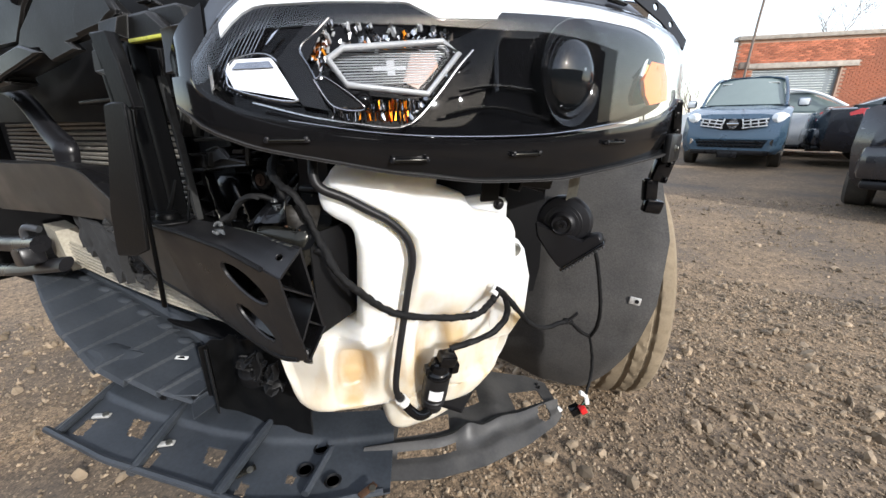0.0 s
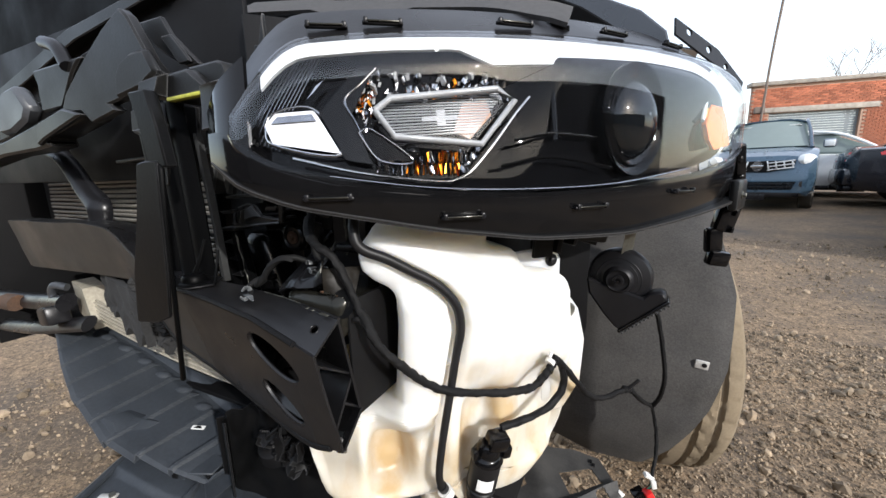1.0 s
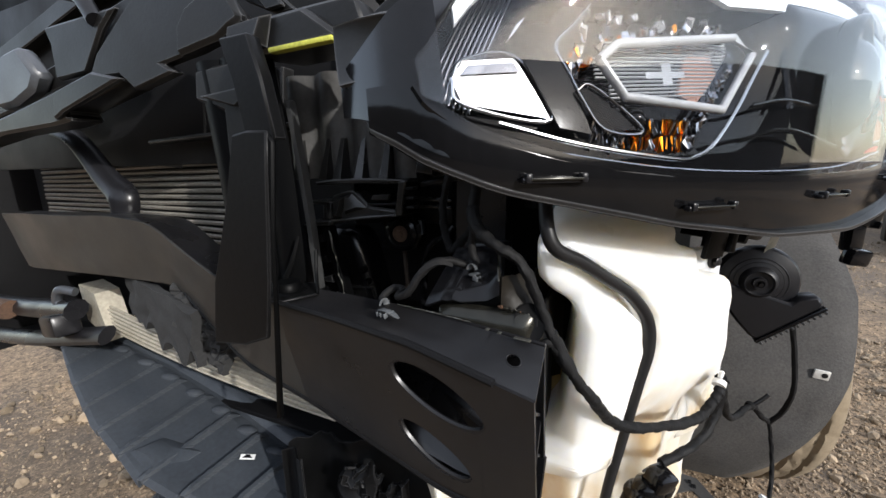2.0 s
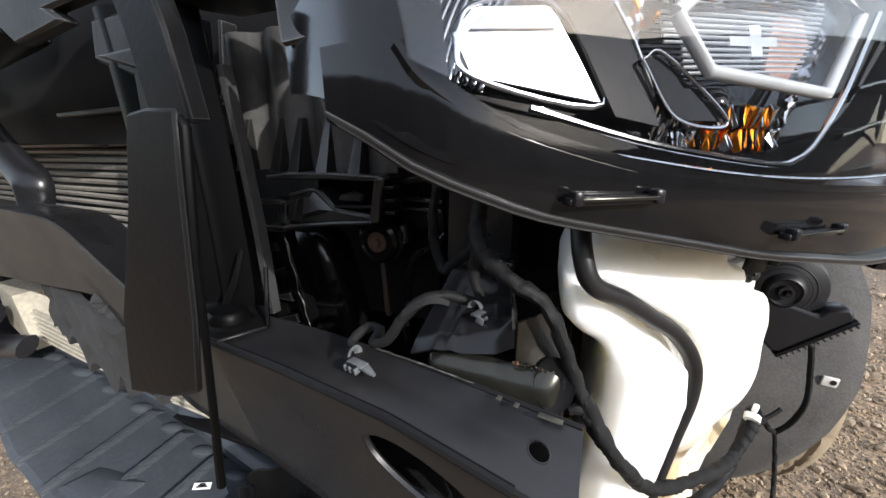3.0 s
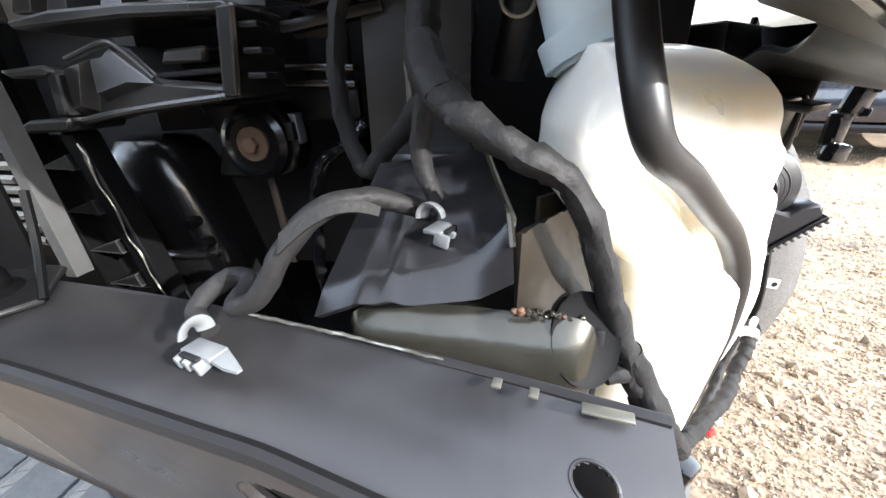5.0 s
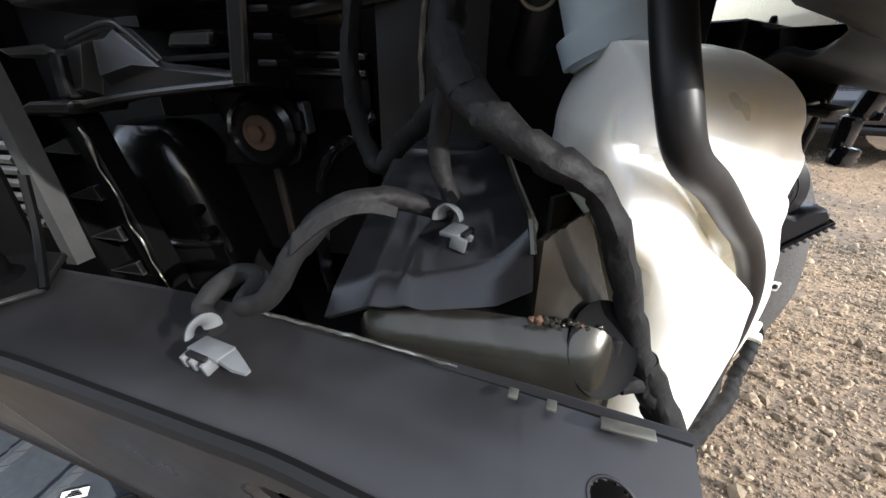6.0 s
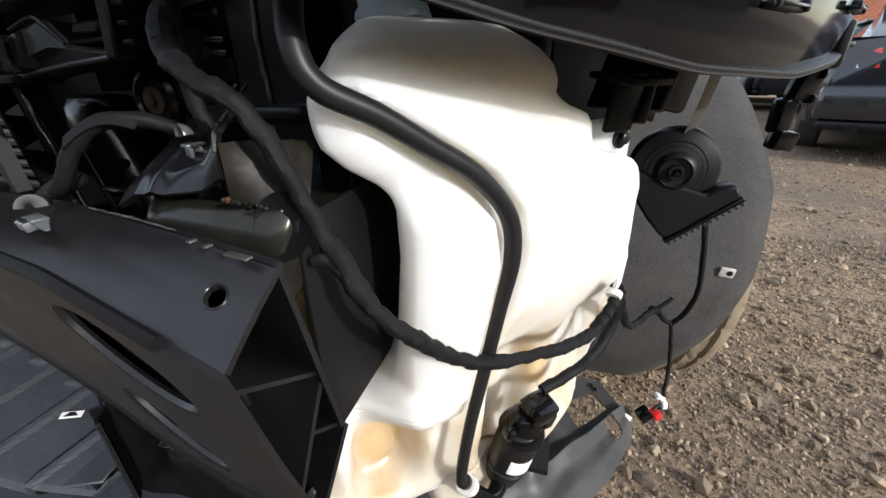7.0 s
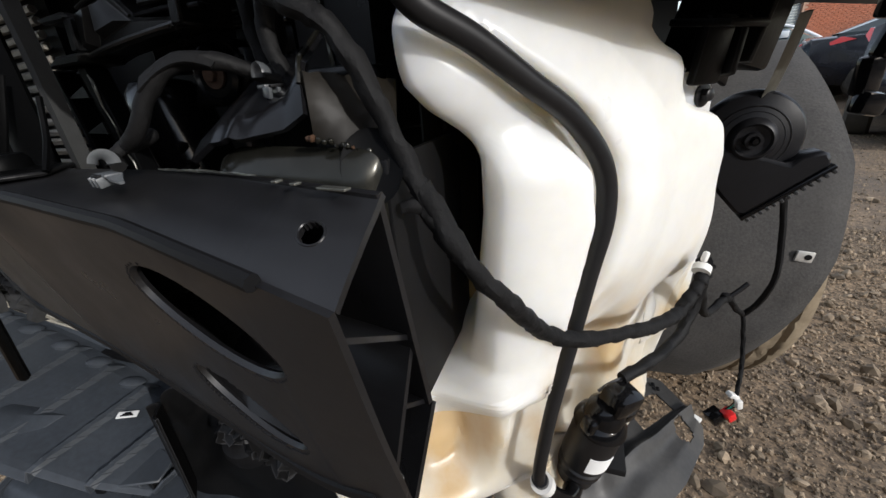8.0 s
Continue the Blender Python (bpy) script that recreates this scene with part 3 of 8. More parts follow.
def build_headlamp():
    lamp = thing("headlamp", "large black headlamp unit with a clear lens and amber reflectors", "headlamp", K @ Vector((0.1, 0.05, 0.84)))
    # housing bowl behind, its lower lip and the top flange
    shell = bmesh.new()

    def back(s, t):
        u = -0.262 + 0.872 * s
        lo, hi = curve(u, LENS_LOW) + 0.012, table(max(-0.2, u), LENS_TOP) + 0.012
        z = lo + (hi - lo) * t
        dd = 0.012 + table(u, ((-0.262, 0.0), (-0.2, 0.035), (0.04, 0.05), (0.16, 0.13), (0.45, 0.13), (0.61, 0.02)))
        edge = math.sin(math.pi * (0.04 + 0.92 * t)) ** 0.35
        return (u, lamp_d(u, z) + (0.030 if -0.2 < u < 0.56 else 0.012) + dd * edge, z)
    shell = sheet(back, 60, 22, 0.003, K)
    part("housing", shell, black_plastic, lamp)
    lip = lamp_sheet(-0.250, 0.60, SHELF_LOW, lambda u: curve(u, LENS_LOW) + 0.004, lambda u, z: 0.010 * max(0.0, (curve(u, LENS_LOW) - z) / 0.055) ** 1.6, 70, 10, 0.004)
    lip_ob = part("lower_lip", lip, gloss_black, lamp)

    def under(s, t):
        u = -0.25 + 0.85 * s
        z = curve(u, SHELF_LOW)
        return (u, lamp_d(u, z) + 0.002 + (0.05 + table(u, ((-0.25, 0.0), (0.05, 0.01), (0.18, 0.09), (0.6, 0.07)))) * t, z + 0.004 + 0.03 * t + 0.004 * math.sin(u * 60) * t)
    part("underside", sheet(under, 60, 8, 0.004, K), black_plastic, lamp)
    inner = lamp_sheet(-0.262, -0.205, lambda u: curve(u, SHELF_LOW) + 0.012, lambda u: table(u, ((-0.262, 0.985), (-0.232, 1.02), (-0.16, 1.075))), lambda u, z: 0.004 + 0.9 * max(0, -0.24 - u), 20, 30, 0.006)
    part("inner_rim", inner, gloss_black, lamp)
    top = lamp_sheet(-0.215, 0.52, lambda u: curve(u, LENS_TOP) + 0.001, lambda u: curve(u, LENS_TOP) + 0.045, lambda u, z: 0.006 + 0.9 * max(0, z - curve(u, LENS_TOP)), 50, 5, 0.004)
    part("top_flange", top, satin_black, lamp)
    # clear lens
    lens = part("lens", lamp_sheet(-0.222, 0.60, LENS_LOW, LENS_TOP, lens_off, 80, 40, 0.003), lens_clear, lamp, "clear polycarbonate lens")
    lens.visible_shadow = False
    rim = bmesh.new()
    rim = tube([(u, lamp_d(u, z) + 0.004, z) for u, z in LENS_LOW], 0.004, 8, 6, K)
    part("lens_rim", rim, gloss_black, lamp)
    # bezel
    def bez(u, z):
        return 0.038 + lens_off(u, z) * min(1.0, max(0.0, (u - 0.09) / 0.06))
    part("bezel", lamp_sheet(-0.214, 0.585, lambda u: curve(u, LENS_LOW) + 0.004, lambda u: curve(u, LENS_TOP) - 0.004, bez, 70, 20, 0.002), bezel_black, lamp)
    # white strip painted in for the sky's reflection along the top edge
    glare_band = lamp_sheet(-0.19, 0.56, lambda u: curve(u, LENS_TOP) - (0.018 if u < 0.02 else 0.018 + 0.02 * min(1, (u - 0.02) / 0.04) * max(0.25, 1 - u * 1.3)), lambda u: curve(u, LENS_TOP) - 0.004, 0.010, 60, 4, 0.004)
    part("sky_glare_band", glare_band, lamp_white, lamp, "white band put in for the sky's reflection")
    # grooved reflector fan at the inner end
    for i in range(9):
        s = i / 8
        line = [(-0.205 + 0.03 * s - 0.004, 0.958 - 0.012 * s), (-0.196 + 0.032 * s, 0.985), (-0.160 + 0.03 * s, 1.045)]
        part("groove_rib", lamp_strip(line, 0.030, 0.0011, 0.003), dull_silver, lamp)
    # bright plate, bounded by a black chevron
    plate_w = [(-0.180, 0.985), (-0.140, 0.988), (-0.116, 0.942), (-0.184, 0.953), (-0.191, 0.972)]
    plate = part("reflector_plate", lamp_patch(plate_w, 0.026, 0.004), satin_silver, lamp, "bright silvered reflector plate")
    part("plate_rim", lamp_strip([(-0.191, 0.972), (-0.180, 0.986), (-0.140, 0.989), (-0.116, 0.941), (-0.184, 0.952), (-0.191, 0.972)], 0.0245, 0.0016, 0.003), chrome, plate)
    # shade on the plate's upper band is a darker silver patch
    part("plate_step", lamp_patch([(-0.178, 0.981), (-0.143, 0.984), (-0.139, 0.977), (-0.184, 0.974)], 0.0235, 0.002), dull_silver, plate, "upper step, its shade put in as smoked silver")
    part("chevron", lamp_patch([(-0.135, 0.985), (-0.095, 1.03), (-0.075, 1.03), (-0.115, 0.982), (-0.085, 0.93), (-0.112, 0.935)], 0.022, 0.01), gloss_black, lamp)
    # turn signal: amber bowl with facets, hexagonal clear ring, ribbed lens
    bowl = [(-0.105, 1.0), (-0.075, 1.03), (0.03, 1.035), (0.08, 1.02), (0.09, 1.0), (0.03, 0.93), (0.0, 0.915), (-0.06, 0.922), (-0.085, 0.94)]
    sig = part("turn_signal", lamp_patch(bowl, 0.045, 0.004), dull_silver, lamp, "faceted turn signal reflector")
    rnd = random.Random(2)

    def facet(u, z, w, h, mat, label="", off=0.036, tilt=35):
        c = K @ Vector((u, lamp_d(u, z) + off, z))
        m = Matrix.Translation(c) @ pose(0, 0, 0, rnd.uniform(-30, 24), rnd.uniform(-tilt, tilt), 45 + rnd.uniform(-34, 34))
        part("facet", loft([[(-w / 2, 0.003, -h / 2), (w / 2, 0.003, -h / 2), (w / 2, 0.003, h / 2), (-w / 2, 0.003, h / 2)], [(-w * 0.3, -0.003, -h * 0.42), (w * 0.45, -0.002, -h * 0.35), (w * 0.3, -0.003, h * 0.45), (-w * 0.4, -0.002, h * 0.3)]], m), mat, sig, label, smooth=False)
    for i in range(40):                       # tall flutes under the ring, fanned round the bulb
        u = -0.078 + 0.108 * i / 39
        for k in range(2):
            hot = -0.050 < u < 0.016 and rnd.random() < 0.55
            z = 0.9235 + 0.013 * k + 0.12 * max(0.0, -0.055 - u)
            facet(u + rnd.uniform(-0.0008, 0.0008), z, 0.0026, rnd.uniform(0.013, 0.018), amber_mirror if hot else (dull_silver, bezel_black, mirror_silver, dull_silver)[rnd.randrange(4)], "amber flute" if hot else "", 0.034 + 0.004 * (1 - k), 4)
    part("bulb_cap", lathe([(0.0005, 0.010), (0.005, 0.009), (0.009, 0.005), (0.0105, 0.0), (0.0105, -0.01)], 20, Matrix.Translation(K @ Vector((-0.040, lamp_d(-0.040, 0.942) + 0.030, 0.942))) @ pose(0, 0, 0, 90, 0, 45)), gloss_black, sig, "dark bulb cap")
    for i in range(46):                       # left of the ring
        z = rnd.uniform(0.955, 1.02)
        u = -0.100 + 0.30 * (z - 0.955) + rnd.uniform(-0.006, 0.016)
        hot = 0.985 < z and rnd.random() < 0.3
        facet(u, z, rnd.uniform(0.003, 0.006), rnd.uniform(0.006, 0.014), amber_mirror if hot else (mirror_silver, frosted, dull_silver)[rnd.randrange(3)], "amber facet" if hot else "", rnd.uniform(0.032, 0.042))
    for i in range(96):                       # above the ring
        u = rnd.uniform(-0.080, 0.085)
        hot = -0.06 < u < -0.03 and rnd.random() < 0.35 or 0.01 < u < 0.022
        facet(u, rnd.uniform(1.003, 1.032), rnd.uniform(0.003, 0.006), rnd.uniform(0.005, 0.012), amber_mirror if hot else (mirror_silver, mirror_silver, frosted, dull_silver)[rnd.randrange(4)], "amber facet" if hot else "", rnd.uniform(0.030, 0.042))
    for i in range(22):                       # along the slanted right edge
        k = rnd.uniform(0, 6)
        facet(0.088 - 0.0125 * k, 0.997 - 0.0135 * k, rnd.uniform(0.004, 0.009), rnd.uniform(0.006, 0.012), dull_silver)
    part("edge_line", lamp_strip([(-0.072, 1.034), (-0.090, 1.016), (-0.108, 0.998), (-0.098, 0.972), (-0.088, 0.945)], 0.022, 0.0022, 0.003), dull_silver, lamp)
    part("sliver", lamp_patch([(-0.146, 1.000), (-0.138, 1.008), (-0.128, 1.020), (-0.136, 1.014)], 0.024, 0.003), mirror_silver, lamp)
    # amber bulb cover behind the ribbed lens
    part("amber_bulb", lamp_patch([(0.012, 0.965), (0.03, 0.957), (0.06, 0.985), (0.055, 1.003), (0.025, 0.998)], 0.032, 0.003), amber_soft, sig, "amber bulb cover")
    hexa = [(-0.079, 0.986), (-0.061, 0.999), (0.063, 1.013), (0.083, 1.0), (0.036, 0.950), (-0.060, 0.958), (-0.079, 0.986)]
    ring = tube([(u, lamp_d(u, z) + 0.014, z) for u, z in hexa], 0.0038, 10, 1, K, soft=False)
    part("light_ring", ring, frosted, lamp, "frosted white light ring")
    inside = [(-0.074, 0.985), (-0.059, 0.995), (0.060, 1.008), (0.075, 0.998), (0.032, 0.954), (-0.056, 0.962)]
    part("signal_lens", lamp_patch(inside, 0.022, 0.003), lens_clear, lamp, "clear ribbed lens")
    for i in range(15):
        z0 = 0.958 + 0.0032 * i
        a = -0.062 - (0.012 if 4 < i < 11 else 0)
        e = 0.032 + 0.9 * (z0 - 0.954)
        part("lens_rib", lamp_strip([(a, z0 + 0.001), ((a + e) / 2, z0 + 0.004), (min(e, 0.07), z0 + 0.007)], 0.027, 0.0012, 0.002), frosted, lamp)
    part("cross_emblem", lamp_patch([(-0.026, 0.9815), (-0.009, 0.9825), (-0.009, 0.989), (0.001, 0.990), (0.001, 0.983), (0.015, 0.984), (0.015, 0.9785), (0.001, 0.9775), (0.001, 0.972), (-0.009, 0.971), (-0.009, 0.977), (-0.026, 0.976)], 0.0262, 0.001), frosted, lamp, "frosted moulded cross")
    kite = [(-0.097, 0.963), (-0.083, 0.966), (-0.042, 0.933), (-0.077, 0.934)]
    part("kite_reflector", lamp_patch(kite, 0.021, 0.003), bezel_black, lamp, "small kite-shaped reflector")
    part("kite_rim", lamp_strip(kite + kite[:1], 0.0185, 0.0014, 0.002), dull_silver, lamp)
    # long chrome line under and beside the signal
    chrome_line = [(0.102, 1.004), (0.080, 0.983), (0.05, 0.95), (0.022, 0.922), (0.004, 0.912), (-0.02, 0.910), (-0.10, 0.921), (-0.165, 0.937)]
    part("chrome_trim", lamp_strip(chrome_line, 0.012, 0.0034, 0.004), chrome, lamp, "thin chrome trim line")
    part("chrome_trim", lamp_strip([(-0.13, 0.918), (-0.02, 0.903), (0.1, 0.898), (0.24, 0.901), (0.4, 0.917)], 0.02, 0.0025, 0.002), chrome, lamp)
    # low beam projector
    u0, z0 = 0.268, 0.982
    c = K @ Vector((u0, lamp_d(u0, z0) + 0.018, z0))
    m = Matrix.Translation(c) @ pose(0, 0, 0, 90, 0, 62)
    big = lambda prof: [(r * 1.28, h * 1.1) for r, h in prof]
    part("projector_shroud", lathe(big([(0.045, -0.03), (0.055, -0.01), (0.058, 0.004), (0.0565, 0.008), (0.05, 0.006), (0.044, -0.002)]), 48, m), bezel_black, lamp)
    proj = part("projector", lathe(big([(0.040, -0.01), (0.041, 0.0), (0.038, 0.007), (0.031, 0.014), (0.021, 0.019), (0.010, 0.0215), (0.0005, 0.022)]), 48, m), projector_glass, lamp, "glass projector lens")
    part("projector_ring", lathe(big([(0.042, -0.002), (0.0465, 0.004), (0.0455, 0.0055), (0.0415, 0.002)]), 48, m), gloss_black, lamp)
    part("lens_dot", lathe([(0.0005, 0.0), (0.0022, 0.0), (0.003, -0.002)], 12, m @ pose(0, 0.006, 0.0245)), dull_silver, proj)
    # square outline and fins in the dark bezel
    for seg in (((0.14, 1.012), (0.23, 1.012)), ((0.14, 1.012), (0.135, 0.955)), ((0.08, 0.955), (0.13, 0.962), (0.2, 0.958)), ((0.06, 0.925), (0.13, 0.935), (0.22, 0.92))):
        part("bezel_fin", lamp_strip(seg if len(seg) > 2 else (seg[0], ((seg[0][0] + seg[1][0]) / 2, (seg[0][1] + seg[1][1]) / 2), seg[1]), 0.018, 0.003, 0.006), gloss_black, lamp)
    # amber side marker
    part("side_marker", lamp_patch([(0.452, 0.985), (0.49, 1.02), (0.535, 1.03), (0.56, 1.0), (0.545, 0.955), (0.47, 0.945), (0.455, 0.96)], 0.010, 0.008), side_amber, lamp, "amber side marker")
    part("marker_upper", lamp_patch([(0.448, 0.992), (0.47, 1.012), (0.50, 1.034), (0.535, 1.036), (0.53, 1.020), (0.49, 1.004)], 0.012, 0.006), pale_amber, lamp, "pale yellow upper marker")
    for k in range(5):
        part("marker_rib", lamp_strip([(0.462, 0.955 + 0.012 * k), (0.50, 0.962 + 0.012 * k), (0.545, 0.972 + 0.010 * k)], 0.017, 0.002, 0.003), amber, lamp)
    part("marker_trim", lamp_strip([(0.445, 0.99), (0.485, 1.03), (0.54, 1.035)], 0.012, 0.006, 0.006), lamp_white, lamp)
    # metal snap clips on the lip
    for u, z, w in ((-0.134, 0.896, 0.05), (0.004, 0.871, 0.05), (0.169, 0.874, 0.05), (0.346, 0.885, 0.05), (-0.12, 1.076, 0.045), (-0.06, 1.082, 0.045), (0.10, 1.093, 0.05), (0.26, 1.10, 0.05), (0.40, 1.104, 0.05)):
        base = K @ Vector((u, lamp_d(u, z) + (-0.002 if z < 1 else 0.012), z))
        a0, a1 = lamp_d(u - 0.02, z), lamp_d(u + 0.02, z)
        m = Matrix.Translation(base) @ pose(0, 0, 0, 0, 0, 45 + math.degrees(math.atan2(a1 - a0, 0.04)))
        clip = part("snap_clip", box((w, 0.007, 0.004), m, 0.0015), satin_black, lamp)
        part("clip_bar", box((w * 0.8, 0.003, 0.002), m @ pose(0, -0.0042, 0.001), 0.0006), rail_steel, clip, "dull metal edge")
        for s in (-1, 1):
            part("clip_ear", box((0.005, 0.007, 0.007), m @ pose(s * w * 0.42, -0.002, 0.0015), 0.0015), satin_black, clip)
    # outer mounting bracket with a screw
    u, z = 0.575, 0.868
    m = Matrix.Translation(K @ Vector((u, lamp_d(u, z) - 0.002, z))) @ pose(0, 0, 0, 0, 0, 70)
    part("mount_ear", box((0.07, 0.016, 0.055), m, 0.006), black_plastic, lamp)
    part("mount_screw", bolt_bm(0.004, 0.006, m @ pose(-0.01, -0.008, 0.0, 90, 0, 0)), bare_steel, lamp)
    return lamp


build_headlamp()


# ---- washer reservoir ----
#        z     uL      uR      dF      dB
TANK = ((0.366, -0.004, 0.062, 0.050, 0.140), (0.370, -0.012, 0.080, 0.032, 0.156), (0.378, -0.018, 0.112, 0.026, 0.162), (0.392, -0.021, 0.150, 0.022, 0.164), (0.412, -0.024, 0.186, 0.022, 0.164), (0.432, -0.028, 0.212, 0.022, 0.164),
        (0.438, -0.034, 0.218, 0.023, 0.162), (0.441, -0.130, 0.221, 0.025, 0.162), (0.448, -0.156, 0.226, 0.026, 0.162), (0.460, -0.168, 0.238, 0.028, 0.164), (0.476, -0.174, 0.246, 0.028, 0.164), (0.510, -0.182, 0.254, 0.026, 0.164),
        (0.550, -0.188, 0.258, 0.022, 0.164), (0.580, -0.189, 0.258, 0.016, 0.162), (0.590, -0.140, 0.256, 0.014, 0.160), (0.600, -0.092, 0.254, 0.012, 0.157), (0.618, -0.069, 0.252, 0.007, 0.151), (0.650, -0.068, 0.240, 0.000, 0.146),
        (0.690, -0.066, 0.234, -0.005, 0.140), (0.730, -0.064, 0.229, -0.009, 0.136), (0.745, -0.064, 0.222, -0.009, 0.134), (0.755, -0.065, 0.214, -0.010, 0.133), (0.763, -0.066, 0.202, -0.010, 0.132), (0.769, -0.069, 0.186, -0.010, 0.131), (0.774, -0.073, 0.160, -0.010, 0.130), (0.780, -0.080, 0.140, -0.010, 0.130), (0.792, -0.099, 0.128, -0.011, 0.128),
        (0.804, -0.111, 0.122, -0.012, 0.124), (0.812, -0.113, 0.112, -0.012, 0.118), (0.819, -0.113, 0.084, -0.012, 0.112), (0.827, -0.113, 0.070, -0.012, 0.108), (0.836, -0.112, 0.072, -0.010, 0.106), (0.846, -0.104, 0.068, -0.006, 0.106), (0.856, -0.090, 0.058, 0.002, 0.104), (0.864, -0.075, 0.046, 0.014, 0.100), (0.869, -0.064, 0.038, 0.024, 0.096), (0.872, -0.052, 0.028, 0.036, 0.090))


def bump_at(u, z, cu, cz, ru, rz, p=4):
    q = (abs((u - cu) / ru) ** p + abs((z - cz) / rz) ** p)
    return 1 / (1 + q ** 2)


def tank_front(u, z, d):
    """Relief of the reservoir's front: wells, pump pocket, ridges and the groove for the hose."""
    lean = 0.14 * max(0.0, u - 0.06)
    well = 0.046 * bump_at(u, z, -0.074, 0.506, 0.029, 0.046, 4)
    dome = -0.010 * bump_at(u, z, -0.074, 0.486, 0.022, 0.018, 2)
    arch = 0.018 * bump_at(u, z, -0.074, 0.580, 0.046, 0.034, 2) - 0.010 * bump_at(u, z, -0.112, 0.540, 0.010, 0.045, 2) - 0.008 * bump_at(u, z, -0.036, 0.535, 0.010, 0.040, 2)
    pump = 0.034 * bump_at(u, z, 0.066, 0.505, 0.030, 0.085)
    side = 0.022 * bump_at(u, z, 0.185, 0.555, 0.042, 0.05, 3)
    low = 0.016 * bump_at(u, z, 0.20, 0.475, 0.05, 0.03, 3)
    ridge = -0.006 * bump_at(u, z, 0.022, 0.56, 0.012, 0.09)
    corner = 0.045 * max(0.0, min(1.0, (-0.105 - u) / 0.08)) * bump_at(u, z, -0.17, 0.55, 0.06, 0.07)
    hu = table(z, ((0.46, -0.006), (0.50, -0.0107), (0.61, 0.0035), (0.68, 0.013), (0.72, 0.019), (0.752, 0.013), (0.782, -0.012), (0.802, -0.042), (0.82, -0.072), (0.835, -0.100), (0.86, -0.106)))
    groove = 0.009 * math.exp(-((u - hu) / 0.013) ** 2) * (1 if 0.66 < z < 0.86 else 0.35)
    bulge = -0.013 / (1 + math.exp(min(40.0, -(u - hu - 0.010) / 0.0025))) * max(0.0, 1 - max(0.0, u - hu - 0.02) / 0.07) * bump_at(u, z, 0.0, 0.735, 0.3, 0.085)
    wave = 0.003 * math.sin(z * 33 + u * 12) + 0.002 * noise.noise((u * 20, z * 20, 1))
    d = d + lean + well + dome + arch + pump + side + low + ridge + corner + groove + bulge + wave
    # proud panel on the inner side of the hose, which half hides it
    hd = table(z, ((0.47, 0.004), (0.50, -0.001), (0.555, -0.0041), (0.61, -0.0093), (0.68, -0.0148), (0.72, -0.0175), (0.76, -0.018)))
    edge = 1 / (1 + math.exp(min(40.0, (u - hu + 0.0115) / 0.0016)))
    zone = max(0.0, min(1.0, (z - 0.535) / 0.06)) * max(0.0, min(1.0, (0.785 - z) / 0.035)) * max(0.0, min(1.0, (u + 0.105) / 0.05))
    zone = zone * zone * (3 - 2 * zone)
    return d + zone * edge * min(0.0, hd - 0.0093 - d)


